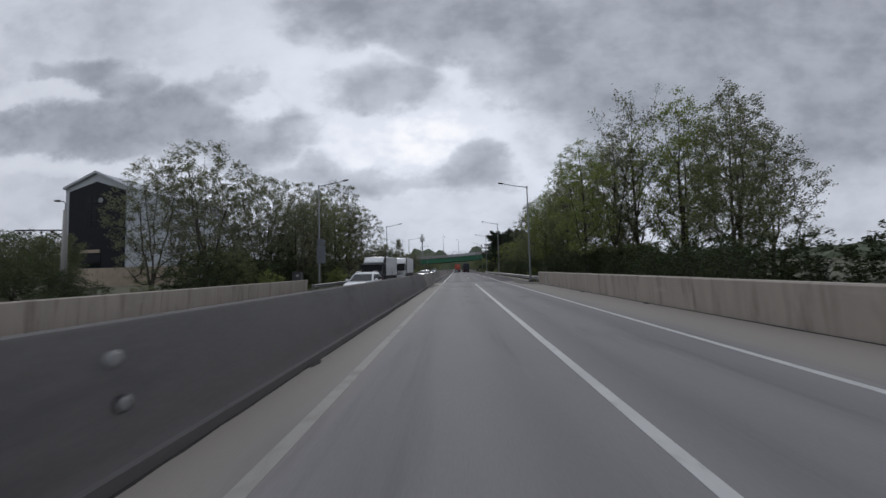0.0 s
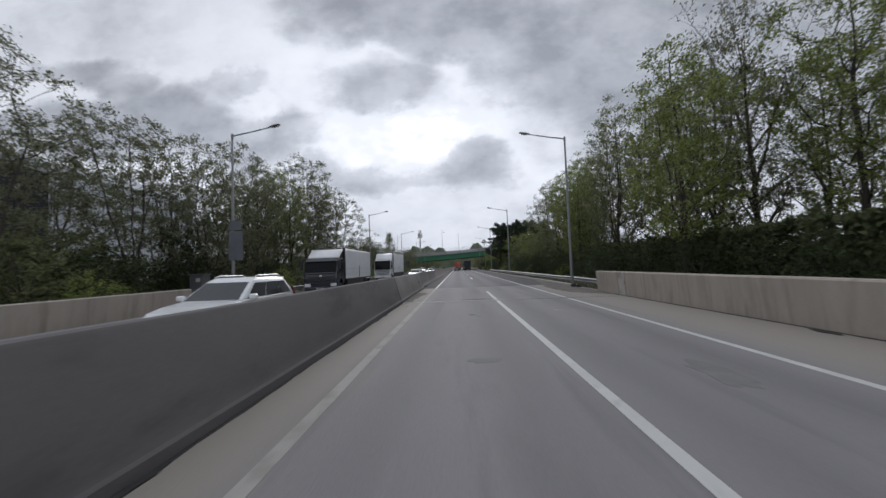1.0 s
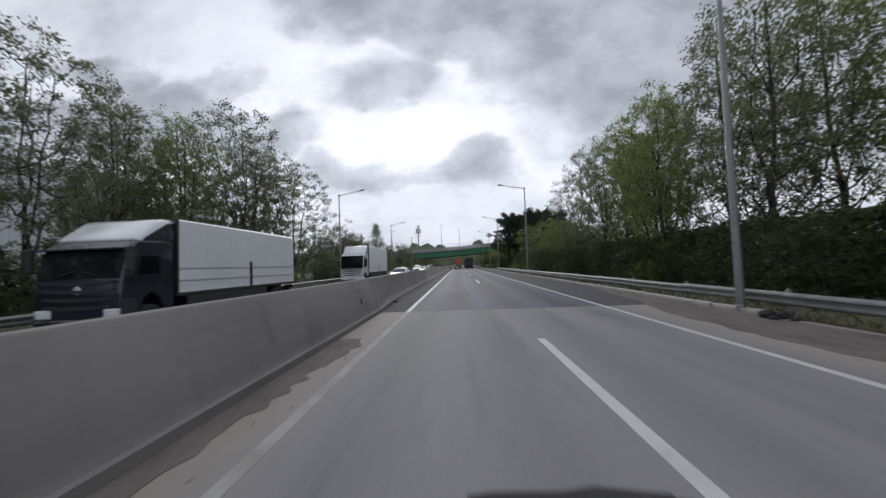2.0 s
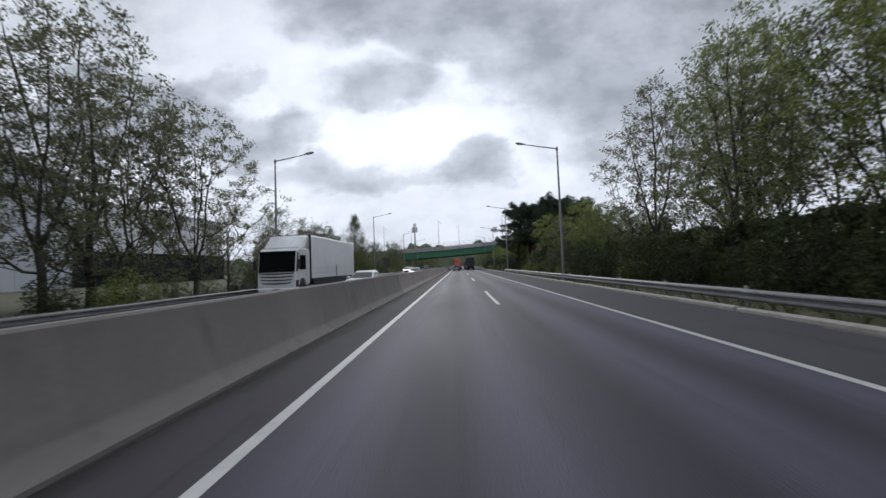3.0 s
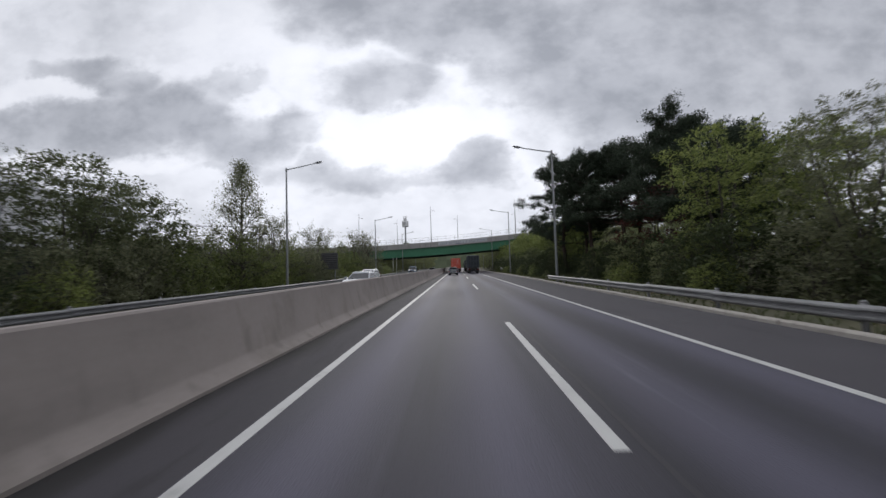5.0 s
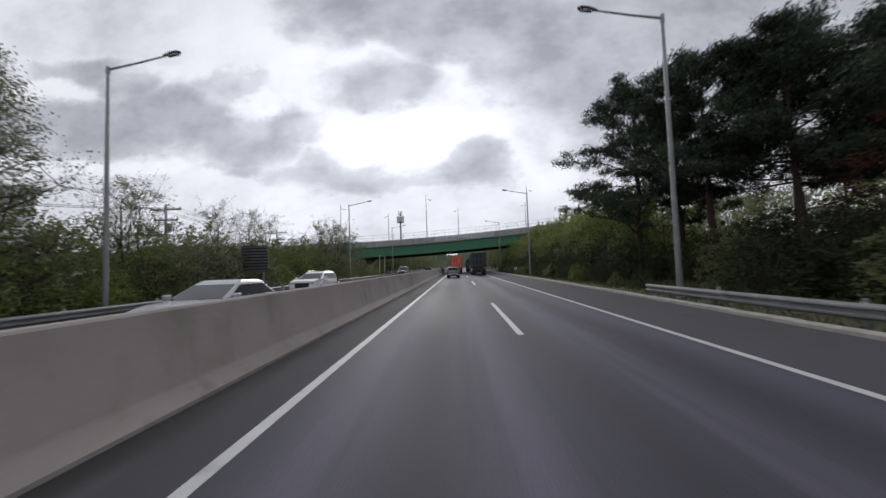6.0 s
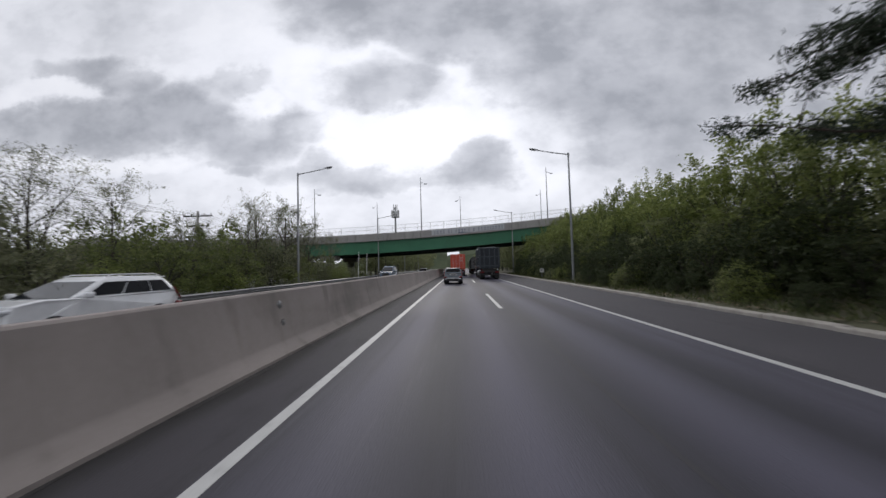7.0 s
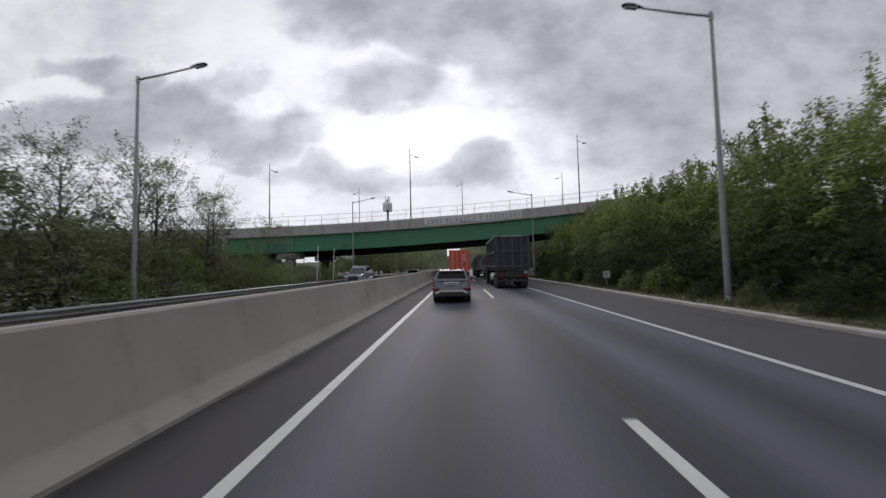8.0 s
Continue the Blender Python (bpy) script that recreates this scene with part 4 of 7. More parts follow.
span("soffit", [(1.05, 2.9), (17.9, 2.9), (17.9, 2.98), (1.05, 2.98)], DARK_STEEL, "dark steel plate between the girders", -36, 36)
span("web_rib", [(0.325, 2.05), (0.352, 2.05), (0.352, 2.08), (0.325, 2.08)], GREEN_STEEL, "", -36, 36)
fence = thing("bridge_fence", (0, OY0 + 0.15, 0), "thin grey mesh fence on the overpass parapet", "fence")
for k in range(-24, 25):
    x = k * 2.4
    zt = top_z(x)
    part("post", Shape().tube([(x, 0, zt - 0.02), (x, 0, zt + 1.45)], 0.032, 6), STEEL, fence)
for d in (0.06, 0.75, 1.42):
    part("rail", Shape().tube([(x, 0, top_z(x) + d) for x in XS if abs(x) <= 60], 0.022, 5), STEEL, fence)
wires = Shape()
for k in range(-288, 288):
    x = k * 0.2
    wires.tube([(x, 0, top_z(x) + 0.06), (x, 0, top_z(x) + 1.42)], 0.0045, 3)
part("wire_mesh", wires, STEEL, fence)
fence2 = thing("bridge_fence", (0, OY1 - 0.15, 0), "thin grey rail fence on the far overpass parapet", "fence")
for k in range(-24, 25):
    part("post", Shape().tube([(k * 2.4, 0, top_z(k * 2.4) - 0.02), (k * 2.4, 0, top_z(k * 2.4) + 1.4)], 0.03, 6), STEEL, fence2)
for d in (0.75, 1.38):
    part("rail", Shape().tube([(x, 0, top_z(x) + d) for x in XS if abs(x) <= 60], 0.022, 5), STEEL, fence2)

# banner: pale cloth with a row of unreadable dark marks
ban = thing("banner", (0, OY0, 0), "long pale banner with dark lettering on the overpass parapet", "banner")
bx = [-4.6 + 13.4 * k / 12 for k in range(13)]
part("cloth", Shape().extrude([(-0.03, 0.08), (-0.018, 0.08), (-0.018, 1.12), (-0.03, 1.12)], bx, lambda a, b, x: (x, a - 0.012 * math.sin(x * 2.1), top_z(x) - b)), BANNER_CLOTH, ban)
rng = random.Random(31)
x = -4.2
while x < 8.3:
    w = rng.choice((0.34, 0.42, 0.46))
    g = Shape()
    zt = top_z(x)
    for q in range(2):
        h0 = zt - 0.40 - 0.36 * q
        g.box(x, x + w * rng.uniform(0.7, 1.0), -0.052, -0.036, h0 - 0.09, h0)
    g.box(x + w * 0.4, x + w * 0.62, -0.054, -0.037, zt - 0.86, zt - 0.3)
    part("mark", g, BANNER_INK, ban)
    x += w + rng.choice((0.1, 0.14, 0.14, 0.45))
part("blue_bar", Shape().box(0.3, 3.6, -0.052, -0.034, top_z(2) - 1.1, top_z(2) - 0.98), BLUE_PAINT, ban)

# piers, abutments and the ladder under the overpass
for y in (OY0 + 2.0, OY1 - 3.4):
    for px in (-24.5, 19.5):
        pier = thing("bridge_pier", (px, y, 0), "grey concrete pier with a cap under the overpass", "pier", "overpass piers")
        hz = top_z(px) - 3.66
        part("column", Shape().lathe([(0.75, -0.3), (0.75, hz - 0.9)], (0, 0, 0), "z", 18), BRIDGE_CONC, pier)
        part("cap", Shape().box(-1.6, 1.6, -1.1, 1.1, hz - 0.9, hz, 0.08), BRIDGE_CONC, pier)
for sgn, x0, x1 in ((-1, -75, -36), (1, 36, 75)):
    emb = Shape()
    xs = [x0 + (x1 - x0) * k / 6 for k in range(7)]
    emb.extrude([(-7.0, None), (-0.4, 1.36), (19.4, 1.36), (26.0, None)], xs, lambda a, b, x: (x, OY0 + a, -0.2 if b is None else top_z(x) - b))
    setting("embankment", emb, SOIL, "grassy embankment carrying the overpass road", "embankment")
lad = thing("ladder", (-23.6, OY0 - 0.16, 0), "pale steel access ladder on the overpass girder", "ladder")
zt = top_z(-23.6)
for dx in (-0.28, 0.28):
    part("stile", Shape().tube([(dx, 0, zt - 3.9), (dx, 0, zt + 0.3)], 0.03, 6), STEEL, lad)
for k in range(13):
    part("rung", Shape().tube([(-0.28, 0, zt - 3.75 + 0.32 * k), (0.28, 0, zt - 3.75 + 0.32 * k)], 0.018, 5), STEEL, lad)
part("platform", Shape().box(-1.3, 1.0, -0.5, 0.5, zt - 4.1, zt - 3.92, 0.02), STEEL, lad)


def bridge_lamp(x, y, h, side):
    z0 = top_z(x) - 0.02
    lamp = thing("bridge_lamp", (x, y, z0), "slim grey lamp post on the overpass", "street lamp", "overpass lamps")
    part("pole", Shape().tube([(0, 0, 0), (0, 0, h * 0.5), (0, 0, h)], [0.10, 0.08, 0.05], 8), POLE, lamp, "", True)
    part("arm", Shape().tube([(0, 0, h - 0.9), (side * 0.4, 0, h - 1.0), (side * 0.75, 0, h - 1.15)], [0.035, 0.032, 0.03], 6), POLE, lamp)
    part("lamp_head", Shape().box(side * 0.95 - 0.25, side * 0.95 + 0.25, -0.11, 0.11, h - 1.3, h - 1.16, 0.04), LAMP_HEAD, lamp)


for x, h in ((-6.5, 10.0), (-26.7, 9.2), (16.8, 9.6)):
    bridge_lamp(x, OY0 + 0.15, h, 1)
for x, h in ((-19.0, 9.5), (1.0, 9.6), (20.0, 9.0)):
    bridge_lamp(x, OY1 - 0.15, h, -1)


# ---------------------------------------------------------------- vehicles
def wheel(parent, x, y, r, w, side):
    t = part("wheel", Shape().lathe([(r * 0.62, -w / 2), (r * 0.93, -w / 2), (r, -w * 0.32), (r, w * 0.32), (r * 0.93, w / 2), (r * 0.62, w / 2)], (0, 0, 0), "x", 20), TYRE, parent, "", False)
    t.location = (x, y, r)
    rim = Shape().lathe([(r * 0.63, -w * 0.42), (r * 0.63, w * 0.36), (r * 0.56, w * 0.40), (r * 0.5, w * 0.22), (r * 0.2, w * 0.26), (r * 0.16, w * 0.34), (r * 0.02, w * 0.35)], (0, 0, 0), "x", 20)
    for k in range(5):
        a = 2 * math.pi * k / 5
        rim.tube([(w * 0.3, math.cos(a) * r * 0.15, math.sin(a) * r * 0.15), (w * 0.33, math.cos(a) * r * 0.56, math.sin(a) * r * 0.56)], r * 0.07, 5)
    o = part("rim", rim, RIM, t)
    if side < 0:
        o.rotation_euler = (0, 0, math.pi)


def arch(yc, r, n=7):
    return [(yc + r * math.cos(math.pi * k / n), 0.30 + r * math.sin(math.pi * k / n)) for k in range(n + 1)]


def bars(parent, x0, x1, y, z0, z1, count):
    """A row of plain dark bars in place of plate characters."""
    g = Shape()
    w = (x1 - x0) / count
    for k in range(count):
        g.box(x0 + k * w + w * 0.18, x0 + (k + 1) * w - w * 0.12, y - 0.004, y + 0.004, z0, z1)
    return part("plate_bars", g, INK, parent)


def car(name, at, turn, paint, label, category, L=4.36, W=1.82, H=1.55, belt=0.98, nose=0.80, suv=True, group=""):
    """A car with its front towards +y, standing at the middle of its wheelbase."""
    c = thing(name, at, label, category, group)
    c.rotation_euler = (0, 0, turn)
    h, w = L / 2, W / 2
    wr = 0.335
    ya, yb = -h * 0.60, h * 0.62
    low = 0.26
    # lower body: side outline with wheel arches, pinched at nose, tail and waist
    side = [(-h + 0.05, low + 0.04), (-h, 0.48), (-h + 0.02, 0.74), (-h + 0.09, belt - 0.02), (-h * 0.55, belt + 0.03), (h * 0.36, belt), (h * 0.72, nose + 0.1), (h - 0.12, nose), (h, 0.55), (h - 0.03, low + 0.06)]
    side += [(yb + 0.42, low)] + arch(yb, 0.38) + [(yb - 0.42, low), (ya + 0.42, low)] + arch(ya, 0.38) + [(ya - 0.42, low)]
    def half(y, z):
        k = 1.0 - 0.10 * max(0, (abs(y) / h - 0.72) / 0.28) ** 2
        return w * k * (1.0 - 0.055 * max(0, (z - 0.6) / 0.5) ** 2 - 0.05 * max(0, (0.42 - z) / 0.2))
    cols = [-1.0, -0.93, 0.93, 1.0]
    body = Shape()
    n = len(side)
    cy, cz = 0.0, 0.62
    pts = []
    for q in cols:
        inset = 0.0 if abs(q) < 1 else 0.045
        for y, z in side:
            ys, zs = y + (cy - y) * inset * 0.5, z + (cz - z) * inset
            if 0.28 < z < 0.70 and (abs(y - ya) < 0.40 or abs(y - yb) < 0.40):
                ys, zs = y, z
            pts.append((q * half(y, z), ys, zs))
    fs = [(k * n + i, k * n + (i + 1) % n, (k + 1) * n + (i + 1) % n, (k + 1) * n + i) for k in range(3) for i in range(n)]
    fs += [tuple(range(n)), tuple(3 * n + i for i in range(n))[::-1]]
    part("body", body.add(pts, fs).mesh("body", paint, False, 0.03), paint, c)
    # greenhouse
    by0, by1 = -h + (0.12 if suv else 0.62), h * 0.46
    ty0, ty1 = -h + (0.50 if suv else 1.25), h * 0.02
    wb, wt, zr = w * 0.93, w * 0.70, H
    B = [(-wb, by0, belt - 0.01), (wb, by0, belt - 0.01), (wb, by1, belt - 0.02), (-wb, by1, belt - 0.02)]
    S = [(-wt * 1.06, ty0 - 0.04, zr - 0.10), (wt * 1.06, ty0 - 0.04, zr - 0.10), (wt * 1.06, ty1 + 0.14, zr - 0.10), (-wt * 1.06, ty1 + 0.14, zr - 0.10)]
    T = [(-wt * 0.9, ty0 + 0.10, zr - 0.015), (wt * 0.9, ty0 + 0.10, zr - 0.015), (wt * 0.9, ty1 - 0.1, zr), (-wt * 0.9, ty1 - 0.1, zr)]
    cab = Shape().add(B + S + T, [(3, 2, 1, 0), (8, 9, 10, 11)] + [(k, (k + 1) % 4, 4 + (k + 1) % 4, 4 + k) for k in range(4)] + [(4 + k, 4 + (k + 1) % 4, 8 + (k + 1) % 4, 8 + k) for k in range(4)])
    part("cabin", cab.mesh("cabin", paint, True, 0.08 if suv else 0.13), paint, c)
    part("rear_window", Shape().slab([B[0], B[1], S[1], S[0]], 0.05, 0.95, 0.28, 0.93, 0.012, 0.05), GLASS, c)
    part("windscreen", Shape().slab([B[2], B[3], S[3], S[2]], 0.05, 0.95, 0.05, 0.92, 0.012, 0.05), GLASS_FRONT, c)
    for s, q in ((1, [B[1], B[2], S[2], S[1]]), (-1, [B[3], B[0], S[0], S[3]])):
        for u0, u1 in ((0.07, 0.30), (0.306, 0.60), (0.606, 0.92)):
            if s < 0:
                u0, u1 = 1 - u1, 1 - u0
            part("side_window", Shape().slab(q, u0, u1, 0.08, 0.88, 0.012, 0.05), GLASS, c)
        part("mirror", Shape().box(s * (w + 0.10) - 0.11, s * (w + 0.10) + 0.11, by1 - 0.36, by1 - 0.22, belt - 0.02, belt + 0.14, 0.04), paint, c)
        for yy in (ya, yb):
            wheel(c, s * (w - 0.115), yy, wr, 0.22, s)
            part("arch_trim", Shape().tube([(s * (w - 0.02), y, z) for y, z in arch(yy, 0.385)], 0.022, 5), TRIM, c)
            part("wheel_well", Shape().lathe([(0.375, -0.16), (0.375, 0.13)], (s * (w - 0.26), yy, 0.31), "x", 14), TRIM, c)
        part("sill_trim", Shape().box(s * (w - 0.05) - 0.035, s * (w - 0.05) + 0.035, ya + 0.42, yb - 0.42, low - 0.02, low + 0.13, 0.02), TRIM, c)
        if suv:
            part("roof_rail", Shape().tube([(s * wt * 0.93, ty0 + 0.1, zr - 0.02), (s * wt * 0.93, ty0 + 0.25, zr + 0.04), (s * wt * 0.93, ty1 - 0.3, zr + 0.045), (s * wt * 0.93, ty1 - 0.1, zr)], 0.02, 6), CHROME, c)
        # lamps
        part("tail_light", Shape().box(s * (w - 0.17) - 0.17, s * (w - 0.17) + 0.16, -h - 0.045, -h + 0.2, 0.585, 0.72, 0.04), RED_LIGHT, c)
        part("side_lamp", Shape().slab([(s * (w - 0.02), -h + 0.02, 0.8), (s * (w - 0.08), -h + 0.02, 0.8), (s * (w * 0.86), -h + 0.24, 1.2), (s * (w * 0.93), -h + 0.26, 1.2)] if s < 0 else
                                       [(s * (w - 0.08), -h + 0.02, 0.8), (s * (w - 0.02), -h + 0.02, 0.8), (s * (w * 0.93), -h + 0.26, 1.2), (s * (w * 0.86), -h + 0.24, 1.2)], 0, 1, 0, 1, 0.01, 0.03), RED_LIGHT if suv else paint, c)
        part("head_light", Shape().box(s * (w - 0.30) - 0.2, s * (w - 0.30) + 0.2, h - 0.14, h + 0.0, nose - 0.16, nose - 0.06, 0.03), WHITE_LIGHT, c)
    # tail: dark bumper with a silver skid, plate recess and bars
    part("rear_bumper", Shape().box(-w * 0.90, w * 0.90, -h - 0.05, -h + 0.1, low + 0.02, 0.60, 0.06), TRIM, c)
    skid = Shape().extrude([(-w * 0.84, 0.50), (-w * 0.62, 0.60), (w * 0.62, 0.60), (w * 0.84, 0.50), (w * 0.80, 0.42), (w * 0.55, 0.52), (-w * 0.55, 0.52), (-w * 0.80, 0.42)], [-h - 0.09, -h - 0.04], lambda a, b, y: (a, y, b))
    part("skid_plate", skid, CHROME, c, "silver bumper insert")
    part("plate_recess", Shape().box(-0.36, 0.36, -h - 0.012, -h + 0.05, 0.79, 0.96, 0.02), SILVER_PAINT if suv else TRIM, c)
    p = part("number_plate", Shape().box(-0.26, 0.26, -h - 0.03, -h - 0.008, 0.825, 0.935, 0.006), PLATE, c, "white plate with dark bars")
    bars(p, -0.22, 0.22, -h - 0.03, 0.85, 0.91, 7)
    part("light_bar", Shape().box(-w * 0.7, w * 0.7, -h + 0.0, -h + 0.06, 0.985, 1.01, 0.008), TRIM, c)
    part("rear_wiper", Shape().tube([(0, by0 + 0.07, belt + 0.15), (0.32, by0 + 0.10, belt + 0.19)], 0.012, 4), TRIM, c)
    # grey car: silver stands in for the sky reflected along its roof edge
    part("spoiler", Shape().box(-wt * 0.98, wt * 0.98, ty0 - 0.14, ty0 + 0.14, zr - 0.075, zr - 0.035, 0.015), SILVER_PAINT if paint is GREY_PAINT else paint if suv else TRIM, c)
    part("antenna", Shape().tube([(0, ty0 + 0.28, zr - 0.01), (0, ty0 + 0.2, zr + 0.06), (0, ty0 + 0.14, zr + 0.07)], [0.03, 0.018, 0.006], 5), TRIM, c)
    # nose
    part("grille", Shape().box(-w * 0.5, w * 0.5, h - 0.05, h + 0.02, 0.5, nose - 0.12, 0.03), TRIM, c)
    part("front_bumper", Shape().box(-w * 0.86, w * 0.86, h - 0.1, h + 0.04, low + 0.03, 0.46, 0.05), TRIM, c)
    p = part("front_plate", Shape().box(-0.26, 0.26, h + 0.02, h + 0.045, 0.40, 0.51, 0.006), PLATE, c)
    bars(p, -0.22, 0.22, h + 0.046, 0.425, 0.485, 7)
    return c


# the grey crossover ahead, and the traffic beyond the median
car("crossover_car", (-0.32, 145.85, 0), 0.0, GREY_PAINT, "grey crossover car with a silver rear bumper insert", "car", 4.36, 1.74, 1.50)
car("suv_car", (-10.1, 120.4, 0), math.pi, WHITE_PAINT, "white sport utility car with dark windows and roof rails", "car", 4.7, 1.9, 1.58, 1.06, 0.98)
car("sedan_car", (-6.7, 72.9, 0), math.pi, WHITE_PAINT, "white sedan following a white truck", "car", 4.8, 1.84, 1.46, 0.96, 0.80, False)
car("suv_car", (-6.5, 26.3, 0), math.pi, WHITE_PAINT, "white compact sport utility car beyond the median", "car", 4.3, 1.80, 1.56)
car("sedan_car", (-6.8, 105.0, 0), math.pi, SILVER_PAINT, "silver sedan beyond the median", "car", 4.7, 1.82, 1.45, 0.95, 0.80, False)
car("van_car", (-10.3, 164.5, 0), math.pi, BLUE_PAINT, "dark blue van near the overpass", "van", 4.9, 1.95, 1.95, 1.12, 1.05)
car("sedan_car", (-6.8, 181.5, 0), math.pi, WHITE_PAINT, "white sedan under the overpass", "car", 4.7, 1.82, 1.46, 0.96, 0.80, False)
car("sedan_car", (0.9, 205.0, 0), 0, WHITE_PAINT, "white sedan far ahead in the lane", "car", 4.7, 1.82, 1.46, 0.96, 0.80, False)


def axle(parent, y, half, r=0.50, twin=True):
    for s in (-1, 1):
        wheel(parent, s * (half - (0.28 if twin else 0.16)), y, r, 0.52 if twin else 0.30, s)


def cab_unit(t, y0, paint, half=1.22, top=3.0, d=2.15):
    """A lorry cab whose front stands at y0 and faces +y; parts go to t."""
    q = d / 2.15
    side = [(y0 - d, 0.75), (y0 - d, top - 0.05), (y0 - 1.6 * q, top), (y0 - 0.62 * q, top - 0.02), (y0 - 0.40, top - 0.08), (y0 - 0.24, top - 0.22), (y0 - 0.03, 1.62), (y0, 1.2), (y0, 0.42), (y0 - 0.35, 0.40),
            (y0 - 0.42, 0.62), (y0 - 0.62, 1.02), (y0 - 0.42 - 0.58 * q, 1.16), (y0 - 0.22 - 1.16 * q, 1.02), (y0 - 0.42 - 1.16 * q, 0.62)]
    n = len(side)
    pts = [(w * half, y + (y0 - d / 2 - y) * (0.03 if abs(w) == 1 else 0), z + (1.6 - z) * (0.03 if abs(w) == 1 else 0)) for w in (-1.0, -0.94, 0.94, 1.0) for y, z in side]
    fs = [(k * n + i, k * n + (i + 1) % n, (k + 1) * n + (i + 1) % n, (k + 1) * n + i) for k in range(3) for i in range(n)] + [tuple(range(n)), tuple(3 * n + i for i in range(n))[::-1]]
    cab = part("cab", Shape().add(pts, fs).mesh("cab", paint, False, 0.07), paint, t)
    f = [(half * 0.94, y0 - 0.02, 1.60), (-half * 0.94, y0 - 0.02, 1.60), (-half * 0.94, y0 - 0.20, top - 0.22), (half * 0.94, y0 - 0.20, top - 0.22)]
    part("windscreen", Shape().slab(f, 0.0, 1.0, -0.03, 0.97, 0.016, 0.03), GLASS, cab)
    part("sun_visor", Shape().box(-half * 0.96, half * 0.96, y0 - 0.25, y0 - 0.04, top - 0.27, top - 0.22, 0.02), TRIM, cab)
    for s in (-1, 1):
        a = [(s * half, y0 - 1.55 * q, 1.62), (s * half, y0 - 0.32, 1.62), (s * half, y0 - 0.46, top - 0.38), (s * half, y0 - 1.5 * q, top - 0.38)]
        part("side_window", Shape().slab(a if s > 0 else [a[1], a[0], a[3], a[2]], 0.14, 0.94, 0.06, 0.92, 0.012, 0.03), GLASS, cab)
        part("mirror", Shape().box(s * (half + 0.17) - 0.09, s * (half + 0.17) + 0.09, y0 - 0.1, y0 + 0.02, 1.75, 2.35, 0.03), TRIM, cab)
        part("mirror_arm", Shape().tube([(s * half * 0.97, y0 - 0.25, 2.45), (s * (half + 0.17), y0 - 0.05, 2.4)], 0.02, 5), TRIM, cab)
        part("head_light", Shape().box(s * half * 0.78 - 0.2, s * half * 0.78 + 0.2, y0 - 0.05, y0 + 0.03, 0.62, 0.84, 0.03), WHITE_LIGHT, cab)
        part("step", Shape().box(s * half - 0.06, s * half + 0.02, y0 - 2.0 * q, y0 - 1.62 * q, 0.45, 0.55, 0.015), TRIM, cab)
    for k in range(4):
        w_ = half * (0.90 - 0.05 * k)
        bow = Shape().extrude([(-0.045, 0.0), (0.045, 0.0), (0.045, 0.03), (-0.045, 0.03)], [-1.0, -0.6, 0.0, 0.6, 1.0], lambda a, b, s: (s * w_, y0 + b - 0.004, 1.46 - 0.2 * k + a * (1 - 0.3 * abs(s)) + 0.04 * s * s))
        part("grille_slot", bow, TRIM, cab)
    part("badge", Shape().lathe([(0.09, 0), (0.1, 0.01), (0.06, 0.02)], (0, y0 + 0.004, 1.30), "y", 14), CHROME, cab)
    part("front_bumper", Shape().box(-half * 0.98, half * 0.98, y0 - 0.15, y0 + 0.05, 0.36, 0.60, 0.05), paint, cab)
    p = part("front_plate", Shape().box(-0.26, 0.26, y0 + 0.05, y0 + 0.066, 0.43, 0.54, 0.005), PLATE, cab)
    bars(p, -0.22, 0.22, y0 + 0.068, 0.455, 0.515, 7)
    for s in (-1, 1):
        part("wiper", Shape().tube([(s * 0.5, y0 + 0.015, 1.66), (s * 0.1, y0 - 0.01, 1.76)], 0.014, 4), TRIM, cab)
    for s in (-1, 1):
        part("door_seam", Shape().box(s * half - 0.004, s * half + 0.004, y0 - 1.68 * q, y0 - 1.66 * q, 0.8, top - 0.3), TRIM, cab)
        part("pillar_trim", Shape().slab([(s * half, y0 - 0.30, 1.60), (s * half, y0 - 0.06, 1.60), (s * half, y0 - 0.26, top - 0.30), (s * half, y0 - 0.44, top - 0.30)] if s > 0 else
                                         [(s * half, y0 - 0.06, 1.60), (s * half, y0 - 0.30, 1.60), (s * half, y0 - 0.44, top - 0.30), (s * half, y0 - 0.26, top - 0.30)], 0, 1, 0, 1, 0.008, 0.03), TRIM, cab)
        part("lower_trim", Shape().box(s * half * 0.985 - 0.03, s * half * 0.985 + 0.02, y0 - 0.40, y0 - 0.02, 0.62, 1.06, 0.02), TRIM, cab)
        part("door_handle", Shape().box(s * half - 0.01, s * half + 0.02, y0 - 1.60 * q, y0 - 1.42 * q, 1.36, 1.41, 0.008), TRIM, cab)
    axle(t, y0 - 0.42 - 0.58 * q, half, 0.50 * min(1.0, q + 0.12), False)
    return cab


